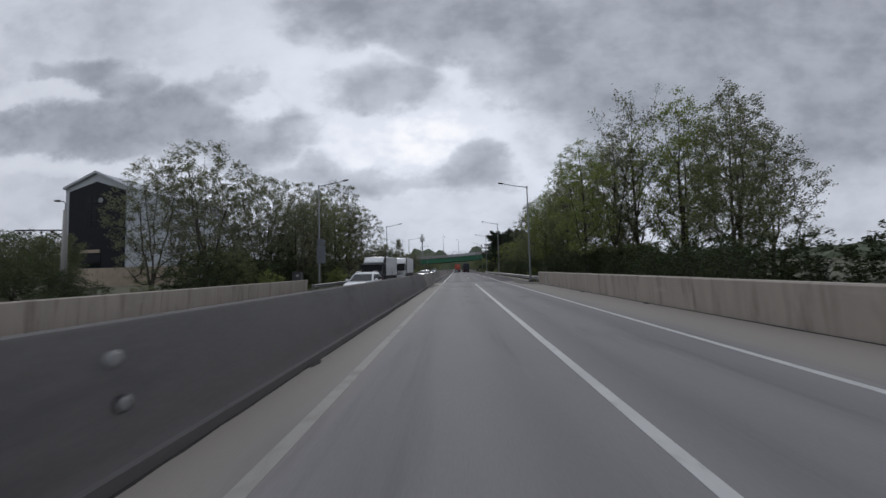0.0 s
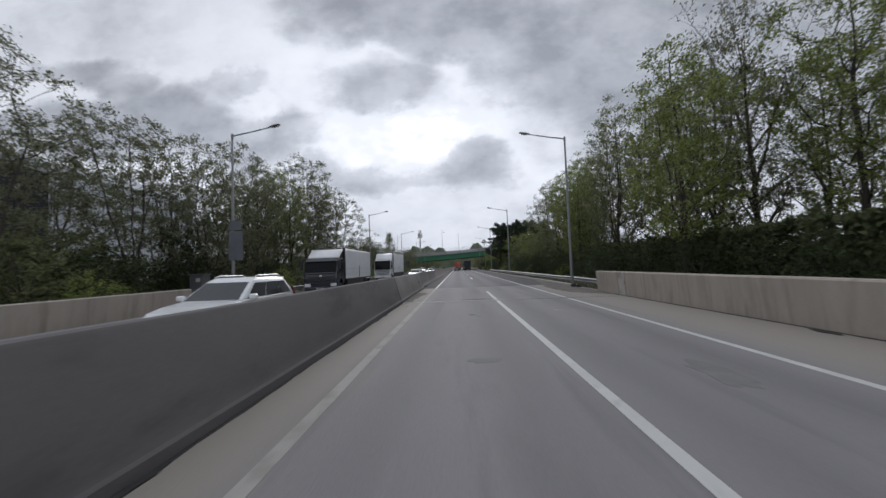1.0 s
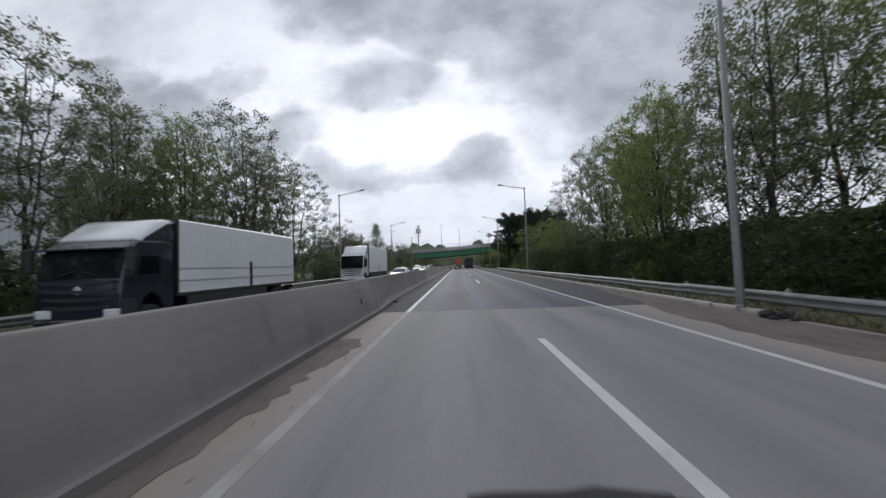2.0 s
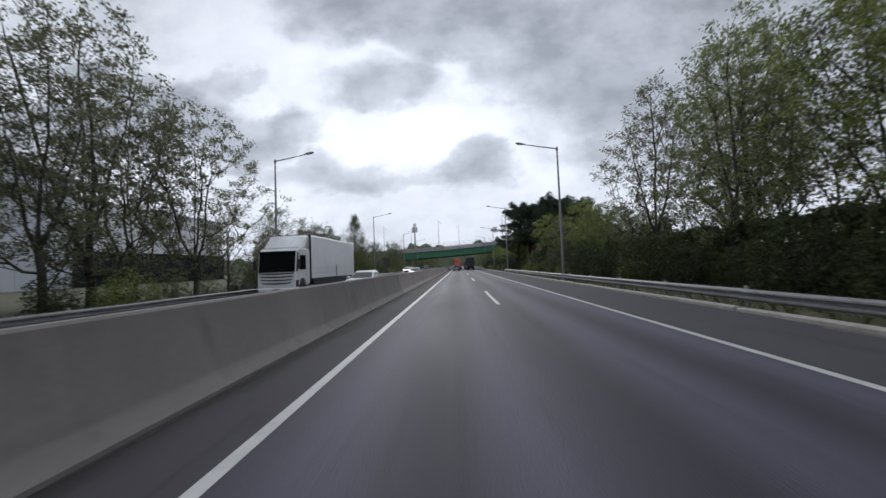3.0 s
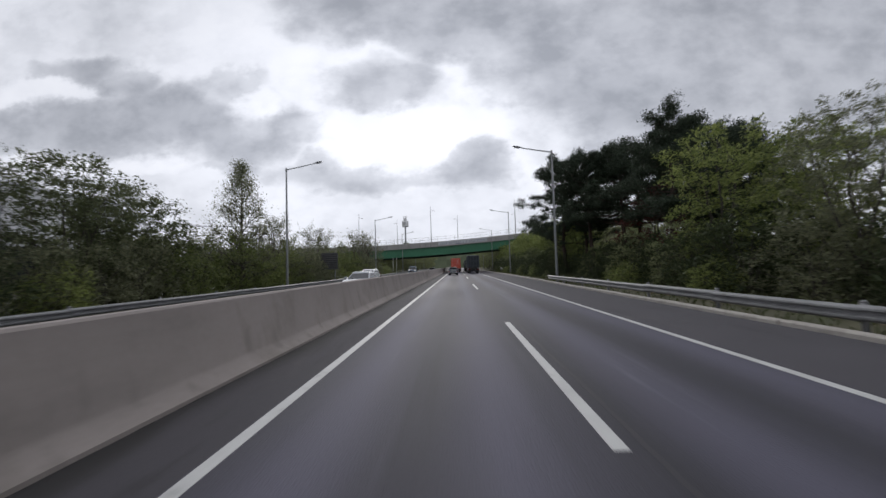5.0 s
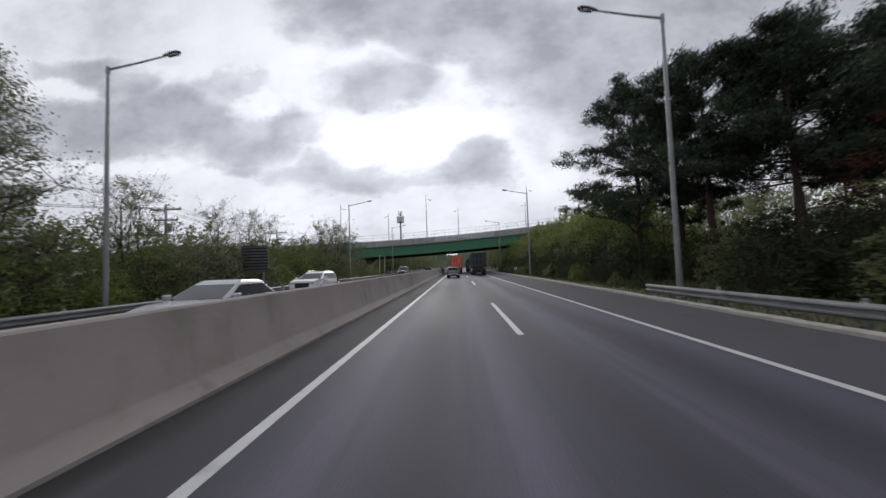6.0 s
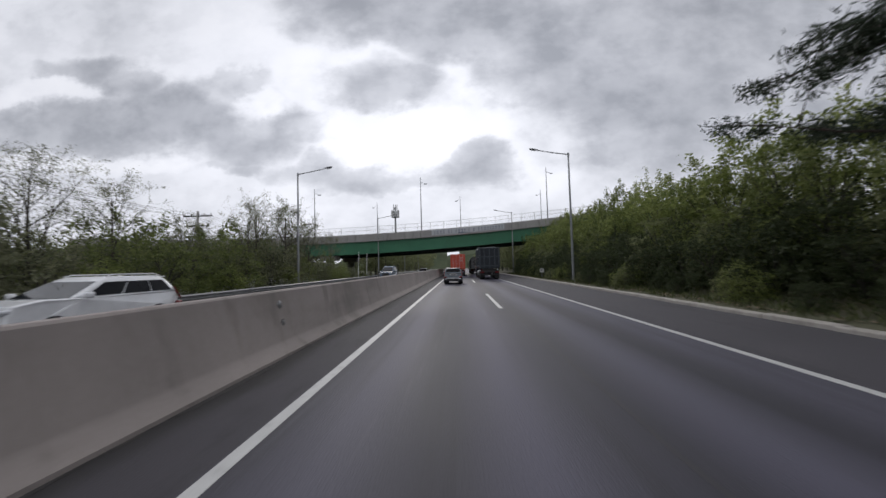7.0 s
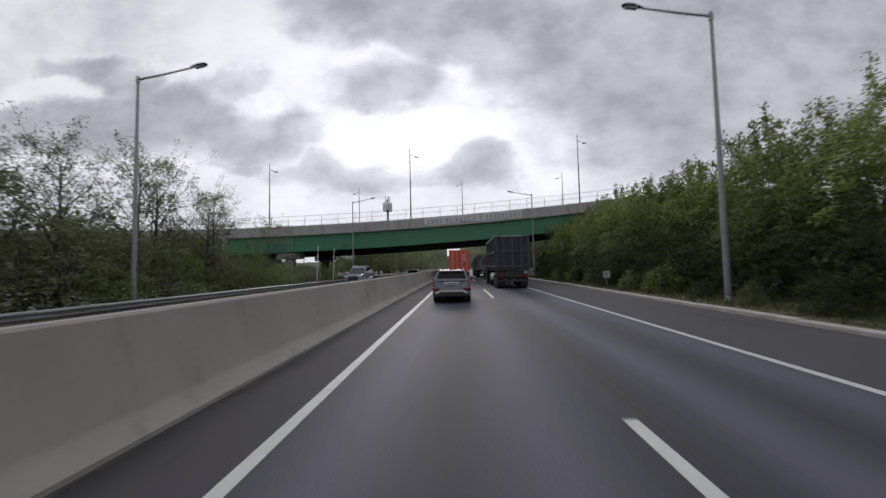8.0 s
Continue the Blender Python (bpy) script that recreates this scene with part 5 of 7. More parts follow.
def rear_gear(t, yr, half, plate=True):
    """Under-run bar, lights, plate and mud flaps at the tail yr."""
    part("underrun_bar", Shape().box(-half * 0.94, half * 0.94, yr, yr + 0.12, 0.48, 0.64, 0.02), CHASSIS, t)
    for s in (-1, 1):
        part("tail_light", Shape().box(s * half * 0.76 - 0.22, s * half * 0.76 + 0.22, yr - 0.02, yr + 0.06, 0.78, 0.92, 0.02), RED_LIGHT, t)
        part("mud_flap", Shape().box(s * half * 0.72 - 0.26, s * half * 0.72 + 0.26, yr + 0.3, yr + 0.33, 0.18, 0.85, 0.01), TYRE, t)
        part("bar_bracket", Shape().box(s * 0.45 - 0.05, s * 0.45 + 0.05, yr + 0.02, yr + 0.1, 0.6, 1.0), CHASSIS, t)
    if plate:
        p = part("number_plate", Shape().box(-0.25, 0.25, yr - 0.03, yr - 0.012, 0.72, 0.92, 0.005), PLATE, t)
        bars(p, -0.2, 0.2, yr - 0.032, 0.78, 0.86, 6)


def box_truck(at, turn, paint, length, top, label, half=1.25, cab_top=3.0, d=2.15):
    """A lorry with a closed box body; its front faces +y and stands at +length / 2."""
    t = thing("box_truck", at, label, "truck")
    t.rotation_euler = (0, 0, turn)
    y1, y0 = length / 2, -length / 2
    cab_unit(t, y1, paint, half - 0.03, cab_top, d)
    b0, b1 = y0, y1 - d - 0.10
    box = part("box_body", Shape().box(-half, half, b0, b1, 1.02, top, 0.05), WHITE_PANEL, t, "white panelled cargo box")
    n = int((b1 - b0) / 1.2)
    for s in (-1, 1):
        for k in range(1, n):
            y = b0 + (b1 - b0) * k / n
            part("panel_seam", Shape().box(s * half - 0.004, s * half + 0.003, y - 0.006, y + 0.006, 1.1, top - 0.06), WHITE_PANEL, box)
        for z in (1.78, 1.42):
            part("side_rail", Shape().box(s * half - 0.01, s * half + 0.012, b0 + 0.05, b1 - 0.05, z - 0.02, z + 0.02), CHROME, box)
        part("door_post", Shape().box(s * half - 0.01, s * half + 0.016, (b0 + b1) / 2 - 0.09, (b0 + b1) / 2 + 0.09, 1.04, 2.0, 0.006), TRIM, box)
        part("bottom_rail", Shape().box(s * half - 0.02, s * half + 0.02, b0, b1, 0.98, 1.08, 0.01), CHASSIS, box)
        part("side_skirt", Shape().box(s * half - 0.05, s * half - 0.01, b0 + 2.6, b1 - 0.3, 0.45, 0.96, 0.01), CHASSIS, t)
        part("rear_door", Shape().box(s * half * 0.5 - half * 0.47, s * half * 0.5 + half * 0.47, b0 - 0.03, b0 + 0.01, 1.1, top - 0.1, 0.012), WHITE_PANEL, box)
        part("lock_bar", Shape().tube([(s * 0.22, b0 - 0.05, 1.1), (s * 0.22, b0 - 0.05, top - 0.12)], 0.018, 6), CHROME, box)
    part("front_frame", Shape().box(-half - 0.015, half + 0.015, b1 - 0.04, b1 + 0.02, 1.0, top + 0.015, 0.01), TRIM, box)
    # roof deflector
    zc = cab_top - 0.03
    g = d / 2.15
    outline = [(b1 + 0.05, zc), (b1 + 0.05, top - 0.05), (b1 + 0.5 * g, top - 0.06), (b1 + 0.85 * g, top - 0.16), (y1 - 0.85 * g, zc + 0.22), (y1 - 0.62 * g, zc + 0.08), (y1 - 0.6 * g, zc)]
    de = Shape().extrude(outline, [-half * 0.93, -half * 0.86, half * 0.86, half * 0.93],
                         lambda a, b, x: (x, a + (0 if abs(x) < half * 0.9 else -0.05), b if b < zc + 0.05 or abs(x) < half * 0.9 else b - 0.06))
    part("roof_deflector", de.mesh("roof_deflector", WHITE_PAINT, True), WHITE_PAINT, t)
    if paint is BLACK_PAINT:
        for s in (-1, 1):
            part("deflector_side", Shape().extrude([(b1 + 0.04, zc + 0.01), (b1 + 0.04, top - 0.12), (b1 + 0.45 * g, top - 0.2), (y1 - 0.95 * g, zc + 0.1), (y1 - 0.8 * g, zc + 0.01)], [s * half * 0.93, s * (half * 0.93 + 0.02)], lambda a, b, x: (x, a, b)), paint, t)
    part("chassis_rail", Shape().box(-0.5, 0.5, y0 + 0.1, y1 - 1.6, 0.62, 1.0, 0.02), CHASSIS, t)
    axle(t, y0 + 1.5, half)
    if length > 9:
        axle(t, y0 + 2.85, half)
    rear_gear(t, y0, half)
    return t


box_truck((-11.0, 74.4, 0), math.pi, WHITE_PAINT, 12.3, 4.04, "white lorry with a long white cargo box", 1.25, 3.1)
box_truck((-9.15, 44.2, 0), math.pi, BLACK_PAINT, 9.0, 3.22, "black-cabbed lorry with a white cargo box", 1.15, 2.55, 1.6)


def dump_truck(at, label):
    t = thing("dump_truck", at, label, "truck")
    half, top, L = 1.15, 3.72, 7.8
    # bin: ribbed sides, tailgate, rolled cover on top
    z0 = 1.28
    outline = [(-half * 0.94, z0), (half * 0.94, z0), (half, z0 + 0.25), (half, top), (half - 0.05, top), (-half + 0.05, top), (-half, top), (-half, z0 + 0.25)]
    bin_ = part("bin", Shape().extrude(outline, [0.0, L], lambda a, b, y: (a, y, b)), DUMP_STEEL, t, "dark ribbed steel cargo bin")
    for k in range(9):
        y = 0.1 + k * (L - 0.2) / 8
        for s in (-1, 1):
            part("side_rib", Shape().box(s * (half + 0.04) - 0.045, s * (half + 0.04) + 0.045, y - 0.05, y + 0.05, z0 + 0.2, top, 0.015), DUMP_RIB, bin_)
    for z in (top - 0.05, 2.66, z0 + 0.32):
        for s in (-1, 1):
            part("side_rail", Shape().box(s * (half + 0.05) - 0.05, s * (half + 0.05) + 0.05, 0, L, z - 0.055, z + 0.055, 0.015), DUMP_RIB, bin_)
        part("tail_rail", Shape().box(-half, half, -0.09, 0.0, z - 0.05, z + 0.05, 0.015), DUMP_RIB, bin_)
    for x in (-half + 0.06, -0.62, 0.0, 0.62, half - 0.06):
        part("tail_rib", Shape().box(x - 0.05, x + 0.05, -0.085, 0.0, z0 + 0.1, top, 0.015), DUMP_RIB, bin_)
    part("cover_roll", Shape().tube([(-half - 0.02, 0.05, top + 0.05), (-half - 0.02, L - 0.1, top + 0.05)], 0.075, 10), GREY_TARP, bin_)
    cov = Shape().extrude([(-half + 0.02, top), (half - 0.02, top), (half - 0.02, top + 0.03), (0.5, top + 0.09), (-0.5, top + 0.08), (-half + 0.02, top + 0.03)], [0.1 + 0.5 * k for k in range(16)],
                          lambda a, b, y: (a, y, b + (0.015 * math.sin(y * 3.1) if b > top + 0.01 else 0)))
    part("cover", cov, GREY_TARP, bin_)
    for s in (-1, 1):
        part("hinge", Shape().lathe([(0.06, -0.05), (0.07, 0.0), (0.06, 0.05)], (s * half * 0.8, -0.08, top - 0.02), "x", 10), CHASSIS, bin_)
        part("mudguard", Shape().box(s * (half - 0.3) - 0.3, s * (half - 0.3) + 0.3, 0.2, 3.1, 1.08, 1.14, 0.02), CHASSIS, t)
        part("side_tank", Shape().lathe([(0.32, 3.6), (0.34, 3.65), (0.34, 4.7), (0.32, 4.75)], (s * 0.9, 0, 0.78), "y", 16), CHROME, t, "", True)
        part("work_light", Shape().box(s * half * 0.8 - 0.1, s * half * 0.8 + 0.1, 0.08, 0.16, 1.08, 1.2, 0.02), WHITE_LIGHT if s > 0 else RED_LIGHT, t)
    part("chassis_rail", Shape().box(-0.48, 0.48, 0.05, L + 1.0, 0.78, 1.26, 0.02), CHASSIS, t)
    part("tail_cross_member", Shape().box(-half * 0.92, half * 0.92, 0.1, 0.26, 0.84, 1.24, 0.02), CHASSIS, t)
    rear_gear(t, 0.0, half, False)
    axle(t, 0.95, half)
    axle(t, 2.3, half)
    axle(t, 5.6, half, 0.5, False)
    cab_unit(t, L + 2.3, BLACK_PAINT, 1.2, 2.95)
    return t


dump_truck((3.85, 153.3, 0), "dark blue-grey dump truck with a ribbed high bin and cover")


def container_truck(at, paint, label, top=3.66, half=1.22, L=12.0):
    t = thing("container_truck", at, label, "truck")
    z0 = 1.16
    box = part("container", Shape().box(-half + 0.03, half - 0.03, 0.03, L - 0.03, z0, top - 0.03, 0.02), paint, t, "ribbed steel shipping container")
    for s in (-1, 1):
        rib = Shape()
        for k in range(42):
            y = 0.3 + k * 0.275
            rib.extrude([(y, 0), (y + 0.07, 0.035), (y + 0.14, 0.035), (y + 0.2, 0)], [z0 + 0.14, top - 0.12], lambda a, b, z: (s * (half - 0.032 + b), a, z))
        part("corrugation", rib, paint, box)
        for y in (0.0, L - 0.12):
            part("corner_post", Shape().box(s * (half - 0.06) - 0.06, s * (half - 0.06) + 0.06, y, y + 0.12, z0, top, 0.012), paint, box)
        part("top_rail", Shape().box(s * (half - 0.04) - 0.04, s * (half - 0.04) + 0.04, 0, L, top - 0.11, top, 0.012), paint, box)
        d = part("door", Shape().box(s * half * 0.47 - half * 0.44, s * half * 0.47 + half * 0.44, -0.02, 0.03, z0 + 0.1, top - 0.1, 0.015), paint, box)
        for x in (0.28, 0.82):
            part("lock_rod", Shape().tube([(s * x, -0.05, z0 + 0.06), (s * x, -0.05, top - 0.06)], 0.02, 6), CHROME, d)
            part("handle", Shape().box(s * x - 0.02, s * x + 0.24, -0.075, -0.055, z0 + 0.95, z0 + 1.0, 0.008), CHROME, d)
        for k in range(3):
            part("door_panel", Shape().box(s * half * 0.47 - half * 0.38, s * half * 0.47 + half * 0.38, -0.034, -0.018, z0 + 0.28 + 0.75 * k, z0 + 0.78 + 0.75 * k, 0.01), paint, d)
    part("label_bars", Shape().box(0.35, 0.75, -0.042, -0.032, top - 0.62, top - 0.54).box(0.35, 0.68, -0.042, -0.032, top - 0.78, top - 0.72).box(0.4, 0.7, -0.042, -0.032, top - 1.2, top - 1.0), PLATE, box)
    part("header", Shape().box(-half, half, 0.0, 0.12, top - 0.12, top, 0.012), paint, box)
    part("door_sill", Shape().box(-half, half, 0.0, 0.14, z0 - 0.04, z0 + 0.1, 0.012), paint, box)
    part("chassis_rail", Shape().box(-0.5, 0.5, 0.1, L + 0.5, 0.75, z0 - 0.005, 0.02), CHASSIS, t)
    rear_gear(t, 0.05, half)
    for y in (1.2, 2.5, 3.8):
        axle(t, y, half)
    axle(t, L - 1.2, half)
    cab_unit(t, L + 2.9, WHITE_PAINT, 1.2, 2.95)
    return t


container_truck((0.1, 170.7, 0), RED_STEEL, "lorry carrying a red steel shipping container")
container_truck((3.75, 183.0, 0), GREY_TARP, "lorry carrying a grey ribbed cargo container", 3.15, 1.06, 9.0)


# ---------------------------------------------------------------- plants
def leaves(rng, anchors, count, spread, size, slim=0.55, droop=0.0, squash=1.0, level=0.0):
    """Pointed leaf blades scattered about anchor points: vertices and faces for one mesh. level: how far the blades lie flat."""
    a = np.asarray(anchors)
    c = a[rng.integers(0, len(a), count)] + rng.normal(0, spread, (count, 3)) * (1, 1, squash)
    n = rng.normal(0, 1, (count, 3)) + (0, 0, level)
    d = np.cross(n, rng.normal(0, 1, (count, 3)))
    d[:, 2] -= droop
    d /= np.linalg.norm(d, axis=1)[:, None]
    e = np.cross(d, n)
    e /= np.linalg.norm(e, axis=1)[:, None]
    s = size * rng.uniform(0.6, 1.35, (count, 1))
    d, e = d * s, e * s * slim
    v = np.stack([c - d * 0.75 + e * 0.9, c - d * 0.45 - e * 0.9, c + d], 1).reshape(-1, 3)
    f = np.arange(count * 3).reshape(-1, 3)
    return v, f


def leaf_mesh(name, data, mat):
    v, f = data
    me = bpy.data.meshes.new(name)
    me.vertices.add(len(v))
    me.vertices.foreach_set("co", v.astype(np.float32).ravel())
    me.loops.add(f.size)
    me.loops.foreach_set("vertex_index", f.astype(np.int32).ravel())
    me.polygons.add(len(f))
    me.polygons.foreach_set("loop_start", np.arange(0, f.size, f.shape[1], dtype=np.int32))
    me.update(calc_edges=True)
    me.materials.append(mat)
    return me


def tree_kit(seed, h, r, base, limbs, up, n, size, mat, spread=0.34, profile=None, bare=0.0, bark=None, lean=0.03, fine=False, subs=7):
    """Meshes of a broadleaf tree: trunk with limbs and twigs, and a crown of leaf blades."""
    rng = np.random.default_rng(seed)
    wood, anchors = Shape(), []
    steps = 9
    tr = [np.array((0, 0, -0.25))]
    for k in range(1, steps + 1):
        q = rng.normal(0, lean * h / steps, 2)
        tr.append(tr[-1] + (q[0], q[1], (h * 0.96 + 0.25) / steps))
    tr = np.array(tr)
    r0 = 0.010 * h + 0.035
    rad = [r0 * (1 - 0.93 * (k / steps) ** 0.9) + 0.008 for k in range(steps + 1)]
    wood.tube(tr, rad, 8)
    profile = profile or (lambda s: math.sin(math.pi * min(1, 0.12 + 0.82 * s)) ** 0.8)
    for i in range(limbs):
        s = (i + rng.uniform(0.1, 0.9)) / limbs
        t = base + (0.985 - base) * s
        k = t * steps
        k0 = min(int(k), steps - 1)
        p = tr[k0] + (tr[k0 + 1] - tr[k0]) * (k - k0)
        az = i * 2.399 + rng.uniform(-0.5, 0.5)
        el = up + rng.uniform(-0.22, 0.22) + 0.25 * s
        ln = r * profile(s) * rng.uniform(0.75, 1.2) / max(0.45, math.cos(el))
        ln = min(ln, r * 1.7)
        d = np.array((math.cos(az) * math.cos(el), math.sin(az) * math.cos(el), math.sin(el)))
        pts = [p]
        for q in range(5):
            d = d + rng.normal(0, 0.11, 3) + (0, 0, 0.05)
            d /= np.linalg.norm(d)
            pts.append(pts[-1] + d * ln / 5)
        rb = max(0.014, rad[k0] * 0.52)
        wood.tube(pts, [rb * (1 - 0.16 * q) for q in range(6)], 4)
        anchors += pts[3:]
        for j in range(subs):
            u = rng.uniform(1.0, 5)
            q0 = min(int(u), 4)
            b = pts[q0] + (pts[q0 + 1] - pts[q0]) * (u - q0)
            e = d + rng.normal(0, 0.75, 3)
            e /= np.linalg.norm(e)
            l2 = ln * rng.uniform(0.22, 0.46)
            tw = [b, b + e * l2 * 0.5, b + (e + (0, 0, 0.22)) * l2]
            wood.tube(tw, [rb * 0.38, rb * 0.25, 0.005], 3)
            if rng.uniform() >= bare:
                anchors += [b + (tw[2] - b) * w for w in (0.45, 0.75, 1.0)]
            for _ in range(3):
                b2 = b + (tw[2] - b) * rng.uniform(0.3, 0.9)
                g = b2 + rng.normal(0, 0.30, 3) * l2 + (0, 0, 0.12 * l2)
                if fine:
                    wood.tube([b2, g], [rb * 0.16, 0.004], 3)
                if rng.uniform() >= bare:
                    anchors += [g, g, b2 + (g - b2) * 0.6]
    anchors = np.array(anchors)
    fit_z = h / np.percentile(anchors[:, 2], 99.7)
    fit_r = r / np.percentile(np.hypot(anchors[:, 0], anchors[:, 1]), 95)
    fit = np.array((fit_r, fit_r, fit_z))
    wood.v = [tuple(np.asarray(p) * fit) for p in wood.v]
    crown = leaf_mesh("crown", leaves(rng, anchors * fit, n, spread, size), mat)
    return [("trunk", wood.mesh("trunk", bark or BARK, True)), ("crown", crown)]


def oval(low, high, widest=0.45):
    """Crown outline: radius share at height share t, from a rounded foot to a rounded top."""
    def share(t):
        s = min(1.0, max(0.0, (t - low) / (high - low)))
        k = s / widest * 0.5 if s < widest else 0.5 + (s - widest) / (1 - widest) * 0.5
        return max(0.05, math.sin(math.pi * k)) ** 0.62
    return share


def grown_kit(seed, h, r, outline, low, stems, clumps, n, size, mat, spread=0.30, squash=0.75, level=1.0, gap=0.75, lean=0.10, steep=0.55, bark=None, twigs=2):
    """Meshes of a broadleaf tree whose limbs grow out to clumps of leaves spread through its crown."""
    rng = np.random.default_rng(seed)
    pts, par, chains = [], [], []

    def chain(start, path):
        run_ = [] if start is None else [start]
        prev = -1 if start is None else start
        for p in path:
            pts.append(np.asarray(p, float))
            par.append(prev)
            prev = len(pts) - 1
            run_.append(prev)
        chains.append(run_)

    # stems: one leader and steep companions from low forks
    steps = 12
    lead = [np.array((0, 0, -0.25))]
    for k in range(steps):
        q = rng.normal(0, lean * h / steps * 0.6, 2)
        lead.append(lead[-1] + (q[0], q[1], (h * 0.93 + 0.25) / steps))
    chain(None, lead)
    for i in range(stems - 1):
        az = i * 2.3 + rng.uniform(0, 1.2)
        k0 = int(rng.integers(1, 4))
        out = r * rng.uniform(0.35, 0.62)
        top = h * rng.uniform(0.66, 0.88)
        b = pts[k0]
        path = []
        for k in range(1, 10):
            u = k / 9
            path.append(b + (math.cos(az) * out * u ** 0.75, math.sin(az) * out * u ** 0.75, (top - b[2]) * u) + rng.normal(0, 0.07, 3))
        chain(k0, path)
    # clumps through the lumpy crown
    lobes = [(rng.uniform(0, 6.28), rng.uniform(low, 1.0), rng.uniform(0.10, 0.26)) for _ in range(9)]
    centres = []
    tries = 0
    while len(centres) < clumps and tries < clumps * 60:
        tries += 1
        t, az = rng.uniform(low, 1.0), rng.uniform(0, 6.28)
        if rng.uniform() > outline(t) + 0.12:
            continue
        lump = 0.84 + sum(k * math.exp(-((t - lt) / 0.12) ** 2) * max(0.0, math.cos(az - la)) for la, lt, k in lobes)
        rr_ = r * outline(t) * lump * math.sqrt(rng.uniform(0.06, 1.0))
        stem = lead[min(steps, int(t * steps))]
        c = np.array((stem[0] + math.cos(az) * rr_, stem[1] + math.sin(az) * rr_, t * h * 0.985))
        if centres and np.min(np.linalg.norm(np.array(centres) - c, axis=1)) < gap:
            continue
        centres.append(c)
    centres.sort(key=lambda c: math.hypot(c[0], c[1]) + 0.15 * c[2])
    for c in centres:
        p = np.array(pts)
        way = c - p
        far = np.linalg.norm(way, axis=1)
        flat = np.hypot(way[:, 0], way[:, 1])
        cost = far + 1.6 * np.maximum(0.0, steep * flat - way[:, 2]) + np.where(p[:, 2] < 0.06 * h, 4.0, 0.0)
        j = int(np.argmin(cost))
        m = max(2, int(far[j] / 0.6))
        sag = np.array((0, 0, -0.10 * flat[j]))
        bow = rng.normal(0, 0.05 * far[j], 3)
        path = [p[j] + way[j] * (k / m) + (sag + bow) * math.sin(math.pi * k / m) + rng.normal(0, 0.025, 3) for k in range(1, m + 1)]
        chain(j, path)
    load = np.zeros(len(pts))
    for c in chains[stems:]:
        k = c[-1]
        while k >= 0:
            load[k] += 1
            k = par[k]
    r0 = 0.011 * h + 0.03
    rad = np.maximum(0.007, r0 * (np.maximum(load, 0.5) / len(centres)) ** 0.52)
    wood = Shape()
    for i, c in enumerate(chains):
        q = rad[c].copy()
        if i >= stems:
            q[0] = q[1]
        wood.tube([pts[k] for k in c], list(q), 8 if i < stems else 3)
    anchors = []
    for c in centres:
        anchors += [c, c]
        for _ in range(twigs):
            e = rng.normal(0, 1, 3) * (1, 1, 0.7) + (0, 0, 0.35)
            tip = c + e / np.linalg.norm(e) * spread * rng.uniform(0.9, 1.9)
            wood.tube([c, tip], [0.011, 0.004], 3)
            anchors += [tip, tip, (c + tip) / 2]
    crown = leaf_mesh("crown", leaves(rng, anchors, n, spread * 0.55, size, 0.6, 0.1, squash, level), mat)
    return [("trunk", wood.mesh("trunk", bark or BARK, True)), ("crown", crown)]


def pine_kit(seed, h, r, n, base=0.30):
    """Meshes of an old pine: bent bare trunk, level limbs and flat pads of needles."""
    rng = np.random.default_rng(seed)
    wood, pads = Shape(), []
    tr = [np.array((0, 0, -0.25))]
    for k in range(10):
        tr.append(tr[-1] + (*rng.normal(0, 0.035 * h / 4, 2), (h + 0.25) / 10))
    tr = np.array(tr)
    rad = [0.24 * (h / 12) * (1 - 0.09 * k) for k in range(11)]
    wood.tube(tr, rad, 9)
    for i in range(30):
        s = (i + rng.uniform(0.2, 0.8)) / 30
        k = (base + (0.98 - base) * s) * 10
        k0 = min(int(k), 9)
        p = tr[k0] + (tr[k0 + 1] - tr[k0]) * (k - k0)
        az = i * 2.399 + rng.uniform(-0.4, 0.4)
        ln = r * (0.26 + 0.62 * (1 - s) ** 0.7) * rng.uniform(0.72, 1.0)
        d = np.array((math.cos(az), math.sin(az), 0.02 + 0.5 * s))
        pts = [p]
        for q in range(6):
            d = d + rng.normal(0, 0.13, 3) + (0, 0, 0.03)
            d /= np.linalg.norm(d)
            pts.append(pts[-1] + d * ln / 6)
        wood.tube(pts, [rad[k0] * 0.42 * (1 - 0.14 * q) for q in range(7)], 5)
        pads += pts[3:]
        for j in range(8):
            u = rng.uniform(1.4, 6)
            q0 = min(int(u), 5)
            b = pts[q0] + (pts[q0 + 1] - pts[q0]) * (u - q0)
            e = d * 0.8 + rng.normal(0, 0.7, 3) * (1, 1, 0.35) + (0, 0, 0.12)
            e /= max(1.0, np.linalg.norm(e))
            l2 = min(1.3, ln * rng.uniform(0.18, 0.42))
            c = b + e * l2
            wood.tube([b, b + e * l2 * 0.55, c], [0.03, 0.02, 0.008], 3)
            pads += [c, c + rng.normal(0, 0.16, 3), b + e * l2 * 0.7, c + rng.normal(0, 0.22, 3) * (1, 1, 0.4)]
    me = leaf_mesh("needles", leaves(rng, pads, n, 0.23, 0.14, 0.2, -0.4, 0.55), NEEDLE)
    return [("trunk", wood.mesh("trunk", BARK_PINE, True)), ("needle_crown", me)]


